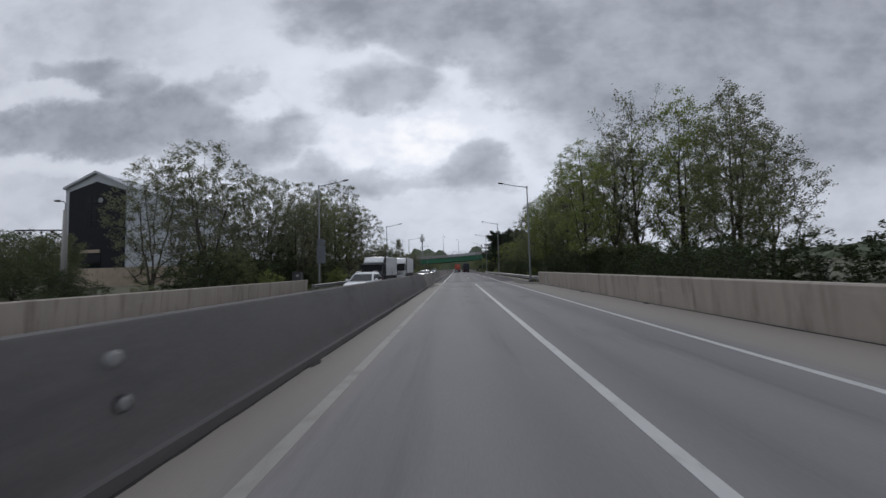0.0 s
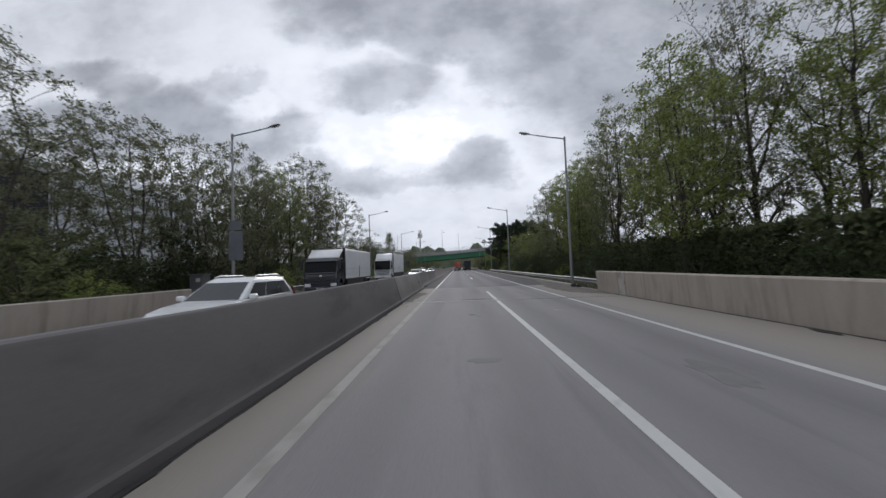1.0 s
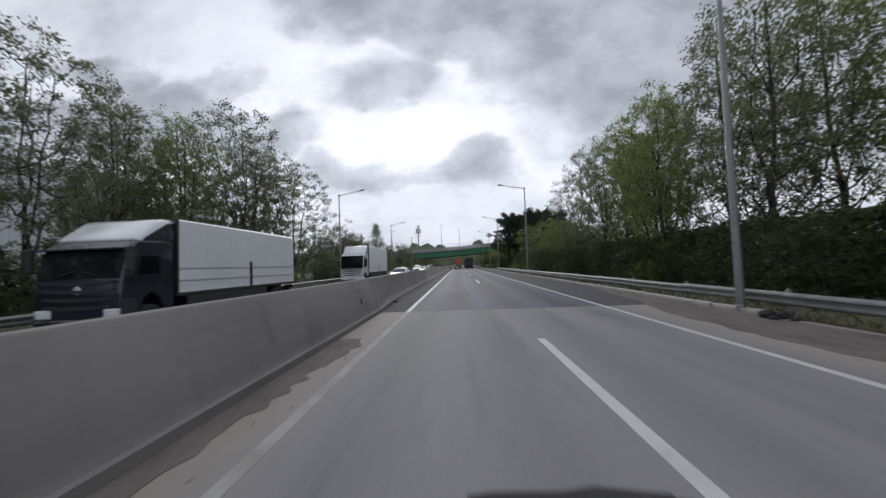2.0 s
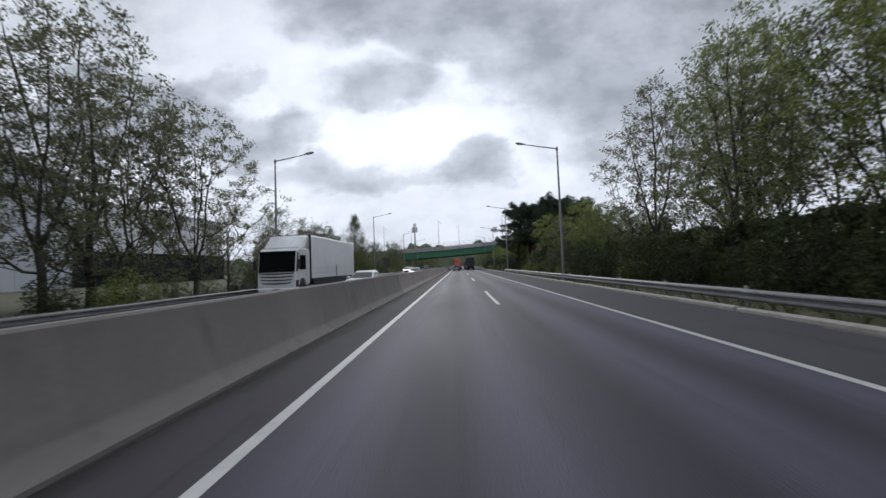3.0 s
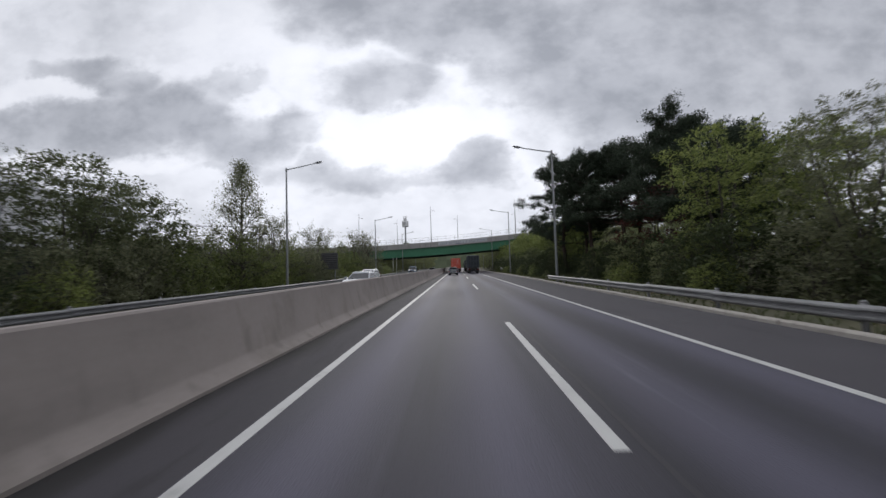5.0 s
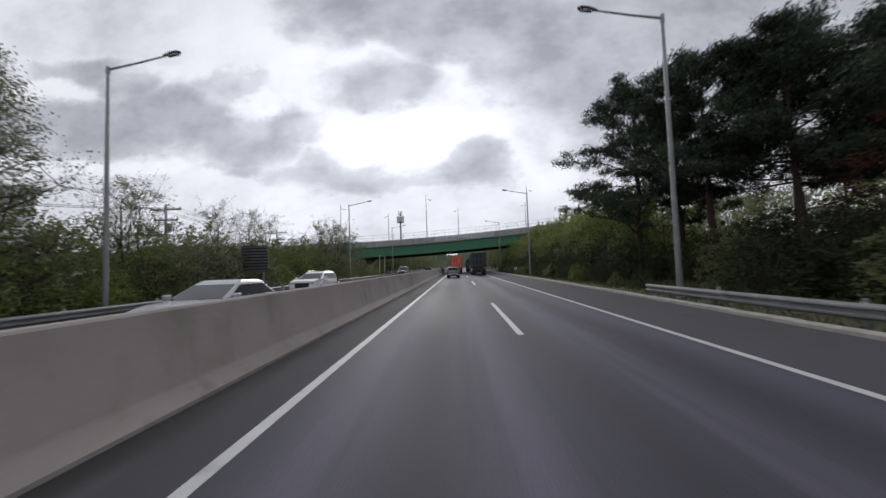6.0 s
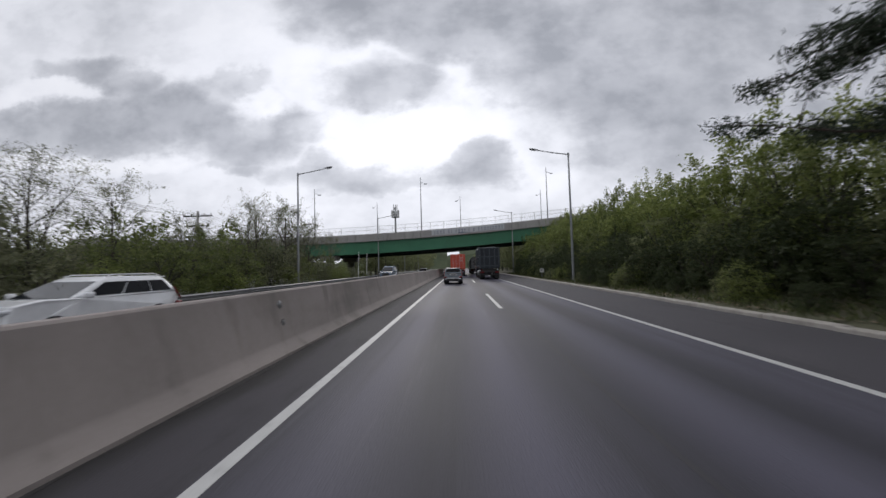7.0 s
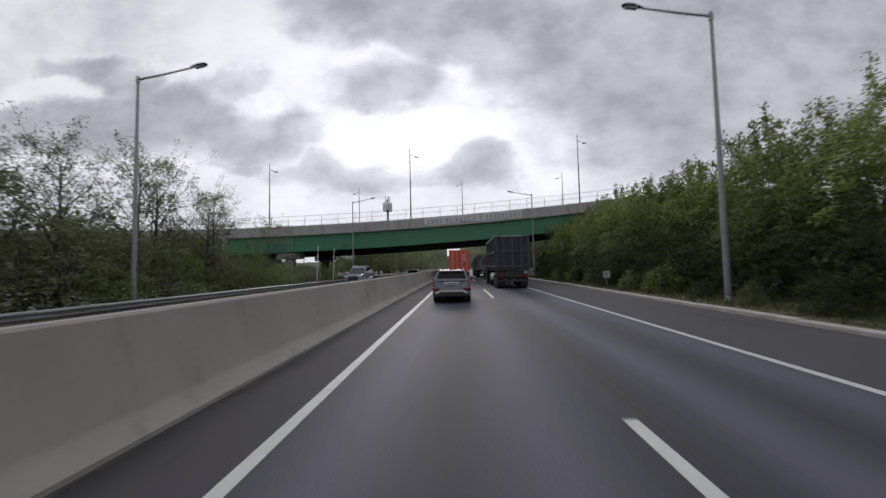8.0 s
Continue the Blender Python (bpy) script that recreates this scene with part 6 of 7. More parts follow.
def shrub_kit(seed, w, h, n, size, mat, shoots=0):
    """Meshes of a dense shrub: stems from the ground to lumps of leaves heaped into a dome."""
    rng = np.random.default_rng(seed)
    wood, anchors, lumps = Shape(), [], []
    for i in range(26):
        az, tilt = i * 2.399 + rng.uniform(-0.4, 0.4), math.sqrt((i + 0.5) / 26) * rng.uniform(0.8, 1.1)
        for k in range(3):
            z = h * (1.02 - 0.52 * tilt ** 2) * (rng.uniform(0.82, 1.10), rng.uniform(0.36, 0.66), rng.uniform(0.06, 0.30))[k]
            tip = np.array((math.cos(az) * w * tilt, math.sin(az) * w * tilt, z)) * ((1, 1, 1) if k == 0 else (1.05, 1.05, 1))
            lumps.append((tip, rng.uniform(0.75, 1.3)))
        tip = lumps[-3][0]
        mid = tip * (0.35, 0.35, 0.6) + rng.normal(0, 0.1, 3)
        if i % 2:
            wood.tube([(0, 0, -0.15), mid, tip], [0.035, 0.022, 0.006], 4)
    for c, k in lumps:
        # each lump is a shell of sprays with a fuller top
        for _ in range(int(7 * k)):
            e = rng.normal(0, 1, 3) + (0, 0, 0.5)
            e /= np.linalg.norm(e)
            anchors.append(c + e * (0.17 * w * k, 0.17 * w * k, 0.085 * h * k + 0.08))
    anchors = [a for a in anchors if a[2] > 0.1]
    high = [a for a in anchors if a[2] > 0.6 * h]
    for i in range(shoots):
        b = high[rng.integers(0, len(high))]
        tip = b + (*rng.normal(0, 0.14, 2), h * rng.uniform(0.10, 0.24))
        wood.tube([b, (b + tip) / 2 + rng.normal(0, 0.04, 3), tip], [0.012, 0.009, 0.004], 3)
        for q in np.linspace(0.2, 1.0, 6):
            anchors.append(b + (tip - b) * q)
    me = leaf_mesh("foliage", leaves(rng, anchors, n, 0.115, size, 0.62, 0.1, 0.8, 1.6), mat)
    return [("branchwork", wood.mesh("branchwork", BARK)), ("foliage", me)]


def plant(kit, name, x, y, turn, scale, label, category, group="", tall=1.0):
    ob = thing(name, (x, y, ground_z(x, y) - 0.02), label, category, group)
    ob.rotation_euler, ob.scale = (0, 0, turn), (scale, scale, scale * tall)
    for n, me in kit:
        o = new(n, me)
        o.parent = ob
    return ob


UPRIGHT, ROUND = oval(0.10, 1.04, 0.42), oval(0.05, 1.06, 0.50)
TALL = [grown_kit(11 + k, 15, 3.3, UPRIGHT, 0.17, 2 + k % 2, 185, 14000, 0.089, (LEAF, LEAF_OLIVE, LEAF_FRESH)[k], 0.33, 0.8, 0.8, 0.76, 0.10, 0.85) for k in range(3)]
SPARSE = [grown_kit(31 + k, 13, 4.2, oval(0.06, 1.06, 0.55), 0.10, 4, 190, 12500, 0.090, LEAF_OLIVE, 0.29, 0.8, 0.7, 0.82, 0.12, 0.75) for k in range(2)]
FRESH = [grown_kit(51 + k, 9, 3.0, oval(0.10, 1.08, 0.58), 0.20, 3, 95, 9800, 0.082, (LEAF_FRESH, LEAF_HEDGE)[k], 0.33, 0.6, 1.1, 0.74, 0.14, 0.5) for k in range(2)]
DENSE = [grown_kit(21, 14, 2.9, UPRIGHT, 0.20, 3, 180, 13500, 0.092, LEAF_FRESH, 0.34, 0.7, 1.2, 0.62, 0.10, 0.7)]
TWIGGY = [tree_kit(61 + k, 8, 2.1, 0.10, 22, 0.8, 4000, 0.058, LEAF_OLIVE, 0.11, None, 0.4, None, 0.03, True) for k in range(2)]
BROAD = [grown_kit(71, 7, 3.4, ROUND, 0.1, 3, 150, 13500, 0.095, LEAF_CLIPPED, 0.38, 0.6, 1.3, 0.66, 0.1, 0.3)]
FAR = [tree_kit(76 + k, 9, 3.6, 0.05, 16, 0.5, 2600, 0.20, LEAF, 0.4, None, 0.0, None, 0.03, False, 3) for k in range(2)]
CONE = [tree_kit(81, 10.5, 2.7, 0.06, 58, 0.42, 12500, 0.075, LEAF_OLIVE, 0.24, lambda s: 1.08 - s, 0.0, None, 0.012)]
PINES = [pine_kit(91, 11.8, 6.2, 42000, 0.37), pine_kit(92, 11.8, 5.2, 40000, 0.39), pine_kit(93, 12.7, 7.0, 52000, 0.25)]
SHRUB = [shrub_kit(101, 1.9, 3.2, 3700, 0.096, LEAF_DARK), shrub_kit(102, 1.9, 3.2, 3700, 0.096, LEAF), shrub_kit(103, 1.9, 3.2, 3700, 0.094, LEAF_DARK)]
SCRUB = [shrub_kit(104, 1.9, 3.0, 3500, 0.081, LEAF_OLIVE, 8), shrub_kit(105, 1.9, 3.0, 3500, 0.081, LEAF_HEDGE, 8)]
BACK = [shrub_kit(106, 2.1, 3.4, 2100, 0.16, LEAF_DARK), shrub_kit(107, 2.1, 3.4, 2100, 0.16, LEAF)]
HEDGE_TOP = [shrub_kit(118, 2.4, 5.6, 6000, 0.090, LEAF_FRESH, 26), shrub_kit(119, 2.4, 5.6, 6000, 0.090, LEAF_HEDGE, 26)]
HEDGE = [shrub_kit(111 + k, 2.2, 4.6, 6000, 0.089, (LEAF_FRESH, LEAF_HEDGE, LEAF_FRESH)[k], 8) for k in range(3)]
LIGHT = [shrub_kit(116, 1.5, 2.0, 3000, 0.075, LEAF_FRESH)]

rng = random.Random(77)
TL = "tall spring tree with thin upright limbs and small leaves"
# outer side: tall row behind the parapet and guard rail
for x, y, s, k in ((20.3, 29.0, 0.92, 0), (23.8, 32.5, 1.08, 1), (19.8, 34.5, 1.14, 2), (16.2, 39, 1.02, 1), (24, 40, 1.08, 0), (19.6, 45, 1.08, 2),
                   (13.8, 47.5, 1.0, 0), (15.6, 52, 0.98, 1), (19.5, 50, 1.08, 0), (12.6, 54, 0.82, 2), (14.2, 58, 0.92, 2), (17.5, 61, 1.0, 1), (13.2, 63.5, 0.90, 0), (16.5, 67, 1.0, 2),
                   (14.0, 71.5, 0.90, 1), (19.5, 71, 1.02, 0), (27, 33.5, 0.88, 1)):
    plant(TALL[k], "tree", x, y, rng.uniform(0, 6.28), s, TL, "tree", "outer tall trees", rng.uniform(0.95, 1.05))
for x, y, s, k in ((13.2, 78.0, 0.70, 1), (13.8, 84.2, 0.86, 0), (17.4, 84.5, 0.72, 1), (16.8, 88.5, 0.66, 1), (18.5, 79.5, 0.62, 1), (16.2, 93.0, 0.74, 0), (12.8, 95.5, 0.88, 0), (19.5, 97.5, 0.98, 1)):
    plant(FRESH[k], "tree", x, y, rng.uniform(0, 6.28), s, "leafy yellow-green tree behind the guard rail", "tree", "outer leafy trees")
for x, y, s, k in ((13.2, 90.0, 0.52, 1), (17.8, 82.5, 0.50, 0)):
    plant(SPARSE[k], "tree", x, y, rng.uniform(0, 6.28), s, "thin-leaved small tree with open crown behind the rail", "tree", "outer leafy trees")
for x, y, s, k in ((12.6, 118.5, 0.93, 2), (13.6, 113.6, 0.96, 1), (15.8, 110.5, 0.96, 1), (18.5, 114, 1.0, 0), (14.8, 117.2, 0.9, 1), (19.5, 108, 0.98, 1), (22.5, 112, 0.95, 1), (21.5, 104.5, 0.9, 1), (14.2, 102.0, 0.92, 1), (19.5, 103.5, 0.82, 1)):
    plant(PINES[k], "pine_tree", x, y, rng.uniform(0, 6.28), s, "dark old pine with level limbs and bare trunk", "pine tree", "roadside pines")
for x, y, s in ((12.6, 104.5, 0.7), (15.5, 105.5, 0.95), (13.0, 107.5, 0.6), (16.5, 109.0, 0.95), (13.6, 110.8, 0.55), (17.0, 112.5, 0.9), (12.9, 115.8, 0.5), (15.5, 114.8, 0.8), (20, 111.5, 0.9), (19.5, 106, 1.0), (18.6, 116.5, 0.9), (21.5, 116, 0.9), (22.5, 107, 1.0), (24, 112, 1.0), (26, 117, 1.0), (27, 110, 1.1), (29, 121, 1.1), (23.5, 121, 1.0)):
    plant(SHRUB[0 if s < 0.8 else 2], "shrub", x, y, rng.uniform(0, 6.28), s, "dark low shrub in the shade of the pines", "shrub", "shrubs under the pines")
for x, y, s, a in ((12.0, 35.2, 0.96, 1.0),):
    plant(DENSE[0], "tree", x, y, a, s, "tall dense green tree close behind the parapet", "tree", "outer tall trees")
for k in range(16):
    x, y = 27 + 4.2 * (k % 4) + rng.uniform(-1, 1), 122 + 11 * (k // 4) + rng.uniform(-3, 3)
    plant(FAR[k % 2], "tree", x, y, rng.uniform(0, 6.28), rng.uniform(0.72, 0.9), "leafy tree in the thicket behind the bank", "tree", "thicket behind the bank")
# opposite side
for x, y, s, k in ((-24.0, 29.0, 0.85, 0), (-21.2, 31, 1.0, 1), (-20.3, 38.0, 0.92, 0), (-18.6, 42.2, 0.74, 1), (-24.5, 37, 0.9, 1), (-22.0, 43, 1.0, 1), (-19.2, 46.5, 1.02, 0), (-20.6, 66.0, 1.36, 0), (-18.8, 71.8, 1.08, 1), (-21.8, 70.0, 1.15, 0)):
    plant(SPARSE[k], "tree", x, y, rng.uniform(0, 6.28), s, "thin-leaved tree with open crown beside the road", "tree", "opposite open trees")
for x, y, s, k in ((-20.0, 51.5, 0.90, 1), (-18.4, 55, 0.84, 0), (-21.5, 59, 0.98, 2), (-18.6, 62.0, 0.92, 1), (-23.2, 54.5, 0.86, 0), (-24.5, 60.5, 0.9, 1), (-26.0, 57.0, 0.86, 0)):
    plant(TALL[k], "tree", x, y, rng.uniform(0, 6.28), s, TL, "tree", "opposite tall trees", rng.uniform(0.92, 1.04))
plant(CONE[0], "tree", -17.2, 106.8, 0.4, 1.0, "cone-shaped thin tree beside the opposite rail", "tree")
for x, y, s in ((-18.8, 95.0, 1.06), (-20.0, 100.0, 1.0), (-22.5, 91.0, 0.95), (-50, 41, 1.0), (-47, 36, 0.95), (-57, 50, 1.15), (-61, 53, 1.1), (-37.5, 29.5, 0.62), (-41, 30.5, 0.72), (-44.5, 31, 0.70)):
    plant(BROAD[0], "tree", x, y, rng.uniform(0, 6.28), s, "round dark green tree in the thicket", "tree", "round dark trees")
for x, y, s, k in ((-20.5, 78.0, 0.98, 0), (-17.4, 80.5, 0.92, 0), (-19.5, 83.5, 1.0, 1), (-17.6, 86.5, 1.0, 1), (-18.2, 89.5, 0.95, 0), (-20, 92.5, 0.9, 1), (-17.5, 113.0, 0.92, 1), (-19.5, 116, 0.98, 0), (-17.2, 120, 0.88, 0), (-18.0, 125.5, 0.95, 1),
                   (-19, 130, 0.95, 0), (-17.5, 133, 0.70, 1), (-19.2, 137.0, 0.72, 0), (-17.4, 140.5, 0.9, 1), (-18.6, 143.5, 1.12, 0), (-17, 146, 1.12, 0), (-18.5, 148.5, 1.15, 1), (-16.8, 151, 0.98, 0), (-18.4, 154, 1.0, 1), (-17.5, 160, 0.85, 0)):
    plant(TWIGGY[k], "sapling", x, y, rng.uniform(0, 6.28), s, "half-bare slender young tree with sparse leaves", "tree", "opposite young trees")
for x, y, s in ((23.5, 91, 0.8), (21, 100, 1.0)):
    plant(FRESH[0], "tree", x, y, rng.uniform(0, 6.28), s, "leafy yellow-green tree in the second row", "tree", "outer leafy trees")

# slim tree with a bird's nest in its top fork
NEST = (18.2, 38.6, 13.2)
ring = [TWIGGY[0][0][1].vertices[8 * 8 + k].co for k in range(8)]
axis = sum(ring, Vector()) / 8
plant(TWIGGY[0], "tree", NEST[0] - axis.x * 1.85, NEST[1] - axis.y * 1.85, 0.0, 1.85, "slim half-bare tree with a bird's nest in its top", "tree", "", (NEST[2] - 0.1) / (axis.z * 1.85))
nb = np.random.default_rng(5)
nest = Shape().lathe([(0.10, -0.22), (0.24, -0.14), (0.30, 0.0), (0.27, 0.12), (0.17, 0.16), (0.12, 0.06)], (0, 0, 0), "z", 12)
for k in range(110):
    a, b = nb.uniform(0, 6.28), nb.uniform(-0.16, 0.14)
    c = Vector((math.cos(a) * 0.26, math.sin(a) * 0.26, b))
    d = Vector((-math.sin(a), math.cos(a), nb.normal(0, 0.4))) * nb.uniform(0.12, 0.26)
    nest.tube([c - d, c + d], 0.007, 3)
tagged(part("bird_nest", nest, BARK), "dark round twig nest in the fork of a slim tree", "nest").location = NEST

for x, y, s in ((-18.6, 150.0, 0.52), (-20.5, 153.5, 0.5), (-23.5, 152.0, 0.55), (-22.0, 147.0, 0.56), (-24.5, 148.5, 0.58)):
    plant(FRESH[1], "tree", x, y, rng.uniform(0, 6.28), s, "small leafy tree in the opposite thicket", "tree", "opposite leafy trees")

plant(grown_kit(133, 8.5, 3.2, ROUND, 0.3, 2, 110, 9000, 0.085, LEAF_RED, 0.34, 0.6, 1.2, 0.62, 0.12, 0.4), "tree", 15.6, 105.6, 0.7, 0.85, "reddish-brown leaved maple among the dark pines", "tree")


for x, y, s in ((-29.5, 27.5, 0.62), (-31.6, 28.5, 0.70), (-34.2, 28.0, 0.72), (-35.8, 25.5, 0.8), (-27.0, 26.0, 0.5)):
    plant(SHRUB[0], "shrub", x, y, rng.uniform(0, 6.28), s, "dark low shrub before the gabled building", "shrub", "shrubs by the concrete pole")


# clipped dark hedge behind the outer rail
def hedge_kit(seed, w, h, length, n):
    """Meshes of one length of clipped hedge: upright stems and a close flat-topped mass of leaves."""
    g = np.random.default_rng(seed)
    wood = Shape()
    for k in range(9):
        x, y = g.uniform(-w * 0.25, w * 0.25), length * (k + 0.5) / 9 + g.uniform(-0.2, 0.2)
        wood.tube([(x, y, -0.15), (x + g.normal(0, 0.08), y + g.normal(0, 0.1), h * 0.5), (x + g.normal(0, 0.12), y + g.normal(0, 0.15), h * 0.92)], [0.05, 0.035, 0.012], 5)
    side = g.uniform(0, 1, n)
    p = np.stack([g.uniform(-w / 2, w / 2, n), g.uniform(-0.1, length + 0.1, n), g.uniform(0.05, h, n)], 1)
    front = side < 0.62
    p[front, 0] = np.where(g.uniform(0, 1, front.sum()) < 0.7, 1, -1) * (w / 2 - np.abs(g.normal(0, 0.10, front.sum())))
    top = side > 0.8
    p[top, 2] = h - np.abs(g.normal(0, 0.09, top.sum()))
    shoot = g.choice(np.flatnonzero(top), 420, replace=False)
    p[shoot, 2] += 0.42 * np.maximum(0, np.sin(p[shoot, 1] * 2.3 + seed) + 0.6 * np.sin(p[shoot, 1] * 6.7)) * g.uniform(0.2, 1, 420)
    wave = 0.16 * np.sin(p[:, 1] * 1.7 + seed) + 0.11 * np.sin(p[:, 1] * 4.1 + 2 * seed + p[:, 2])
    p[:, 0] += wave
    p[:, 2] *= 1 + 0.6 * wave / h
    return [("branchwork", wood.mesh("branchwork", BARK)), ("foliage", leaf_mesh("foliage", leaves(g, p, n, 0.05, 0.128, 0.62, 0.1, 1.0, 0.4), LEAF_CLIPPED))]


CLIPPED = [hedge_kit(141, 1.2, 2.8, 6.0, 7600), hedge_kit(142, 1.2, 2.8, 6.0, 7600)]
for k in range(8):
    plant(CLIPPED[k % 2], "clipped_hedge", 13.4 + 0.1 * (k % 3), 27.5 + 6.0 * k, 0.006 * (k % 3 - 1), 1.0, "dark green clipped hedge behind the outer rail", "hedge", "outer clipped hedge", 1.02 + 0.01 * (k % 2))

for x, y, s, h in ((-19.6, 40.5, 0.9, 1.7), (-20.4, 43.0, 0.8, 1.35), (-18.6, 80.6, 0.85, 1.35)):
    plant(SHRUB[0], "shrub", x, y, rng.uniform(0, 6.28), s, "tall dark creeper-covered shrub among the open trees", "shrub", "opposite creeper shrubs", h)

# undergrowth
y = 18.0
while y < 118:
    x = 12.2 + rng.uniform(-0.5, 0.8) + (0.9 if y < 40 else 0)
    plant(SCRUB[rng.randrange(2)] if 86 < y < 97 and rng.random() < 0.35 else SHRUB[rng.randrange(3) if y > 88 else rng.choice((0, 2))], "shrub", x - (1.1 if y < 78 else 0), y, rng.uniform(0, 6.28), rng.uniform(0.86, 1.0) * (0.75 if y > 108 else rng.uniform(0.62, 0.9) if y < 74 else rng.uniform(0.8, 1.05) if y < 92 else 1.0), "dark green dense shrub under the roadside trees", "shrub", "outer undergrowth")
    if y < 100:
        plant(BACK[0 if y < 86 else rng.randrange(2)], "shrub", x + (3.6 if y < 100 else 7.5), y + 1.2, rng.uniform(0, 6.28), rng.uniform(0.95, 1.2) * (0.72 if y < 72 else 0.95), "dark green dense shrub under the roadside trees", "shrub", "outer undergrowth")
    y += rng.uniform(2.3, 3.0)
y = 119.0
while y < 178:
    g = (y - 119) / 60
    # dark low rows and yellow-green upper rows put the hedge's shade into leaf colour
    plant(SHRUB[rng.choice((0, 2))], "hedge_shrub", 11.3 + rng.uniform(-0.3, 0.4), y, rng.uniform(0, 6.28), rng.uniform(0.62, 0.80), "low shrub at the foot of the hedge, dark green for its shade", "shrub", "bank hedge")
    plant(SHRUB[rng.choice((0, 1, 2))], "hedge_shrub", 12.5 + rng.uniform(-0.3, 0.4), y + 1.3, rng.uniform(0, 6.28), rng.uniform(0.82, 1.0) if y > 125 else rng.uniform(0.74, 0.98), "dark green roadside hedge shrub on the bank", "shrub", "bank hedge")
    plant(HEDGE[rng.randrange(3)], "hedge_shrub", 14.3 + rng.uniform(-0.4, 0.4), y + 0.6, rng.uniform(0, 6.28), rng.uniform(1.05, 1.28), "tall yellow-green hedge shrub on the bank", "shrub", "bank hedge")
    if y < 125:
        y += rng.uniform(2.4, 2.9)
        continue
    rise = min(1.0, max(0.0, (y - 136) / 8))
    plant(HEDGE_TOP[rng.randrange(2)], "hedge_shrub", 17.0 + rng.uniform(-0.4, 0.4), y + 0.4, rng.uniform(0, 6.28), rng.uniform(0.92, 1.08) * (0.84 + 0.12 * rise), "tall yellow-green hedge shrub on the bank", "shrub", "bank hedge", 0.96 + 0.14 * rise)
    y += rng.uniform(2.4, 2.9)
y = 8.0
while y < 178:
    x = -16.6 + rng.uniform(-0.8, 0.4) - (1.4 if y < 60 else 0)
    s = rng.uniform(0.75, 1.1) * (0.62 if y > 156 else 0.95 if y > 146 else 1.22 if y > 104 else 0.42 if y < 24 else 0.85 if y < 36 else 0.75 if y < 56 else 0.5 if y < 74 else 0.98)
    plant((SCRUB[0] if y < 95 else rng.choice(SCRUB)) if y > 64 and (y > 95 or rng.random() < 0.4) else SHRUB[rng.randrange(3)], "shrub", x, y, rng.uniform(0, 6.28), s, "green dense shrub beside the opposite rail", "shrub", "opposite undergrowth")
    if y > 95 or 30 < y < 52:
        plant(rng.choice(SCRUB) if y > 105 else BACK[1 if y > 64 else rng.randrange(2)], "shrub", x - 3.6, y + 1.3, rng.uniform(0, 6.28), s * 1.25, "dark green dense shrub beside the opposite rail", "shrub", "opposite undergrowth")
    y += rng.uniform(2.4, 3.1)

for x, y, s in ((-15.6, 31, 0.8), (-15.8, 47.5, 0.9), (-15.5, 63, 0.8), (-15.6, 77, 0.9), (-15.4, 84, 0.8), (-15.5, 92, 0.9), (-15.6, 110, 0.8), (-15.5, 126, 0.9), (-15.6, 135, 0.85), (-15.4, 143, 0.9), (-15.7, 158, 0.9),
                (10.6, 52, 0.6), (10.8, 68, 0.7), (10.6, 82, 0.6), (10.7, 93, 0.7), (10.8, 101, 0.65), (10.2, 124, 0.6), (10.4, 133, 0.6), (10.3, 146, 0.65), (10.5, 160, 0.6)):
    plant(LIGHT[0], "shrub", x, y, rng.uniform(0, 6.28), s, "low fresh green bush in the verge", "shrub", "verge bushes")

for k in range(22):
    plant(SHRUB[k % 3], "shrub", 9.75 + rng.uniform(-0.25, 0.45), 113.5 + 2.7 * k + rng.uniform(-0.8, 0.8), rng.uniform(0, 6.28), rng.uniform(0.22, 0.36), "low dark green weeds beside the kerb", "shrub", "kerbside weeds")

for x, y, s in ((18.6, 15.6, 0.9), (21.0, 17.2, 0.95), (23.4, 19.0, 0.92), (26.0, 21.0, 0.95), (24.4, 16.6, 0.9), (27.0, 24.5, 1.0)):
    plant(BACK[0], "shrub", x, y, 2.1 * x, s, "dark green dense shrub behind the outer parapet", "shrub", "outer undergrowth")

# grass and litter on the verges
def tufts(name, x0, x1, y0, y1, count, tall, mat, label, seed, flat=False):
    g = np.random.default_rng(seed)
    px, py = g.uniform(x0, x1, count), g.uniform(y0, y1, count)
    pz = np.array([ground_z(a, b) for a, b in zip(px, py)])
    c = np.stack([px, py, pz], 1)
    if flat:
        d = g.normal(0, 1, (count, 3)) * (1, 1, 0.25)
        e = np.cross(d, (0, 0, 1.0)) + g.normal(0, 0.1, (count, 3))
        d, e = d * tall * 0.5, e * tall * 0.3
        c[:, 2] += 0.05
        v = np.stack([c - d, c + e, c + d, c - e], 1)
    else:
        h = tall * g.uniform(0.4, 1.2, (count, 1))
        bend = g.normal(0, 0.45, (count, 3)) * h * (1, 1, 0)
        side = g.normal(0, 1, (count, 3)) * (1, 1, 0)
        side = side / np.linalg.norm(side, axis=1)[:, None] * 0.018
        up = np.array((0, 0, 1.0)) * h
        v = np.stack([c - side, c + side, c + bend * 0.5 + up * 0.7 + side * 0.7, c + bend + up], 1)
    ob = new(name, leaf_mesh(name, (v.reshape(-1, 3), np.arange(count * 4).reshape(-1, 4)), mat))
    return tagged(ob, label, "grass" if not flat else "leaf litter", "", "stuff")


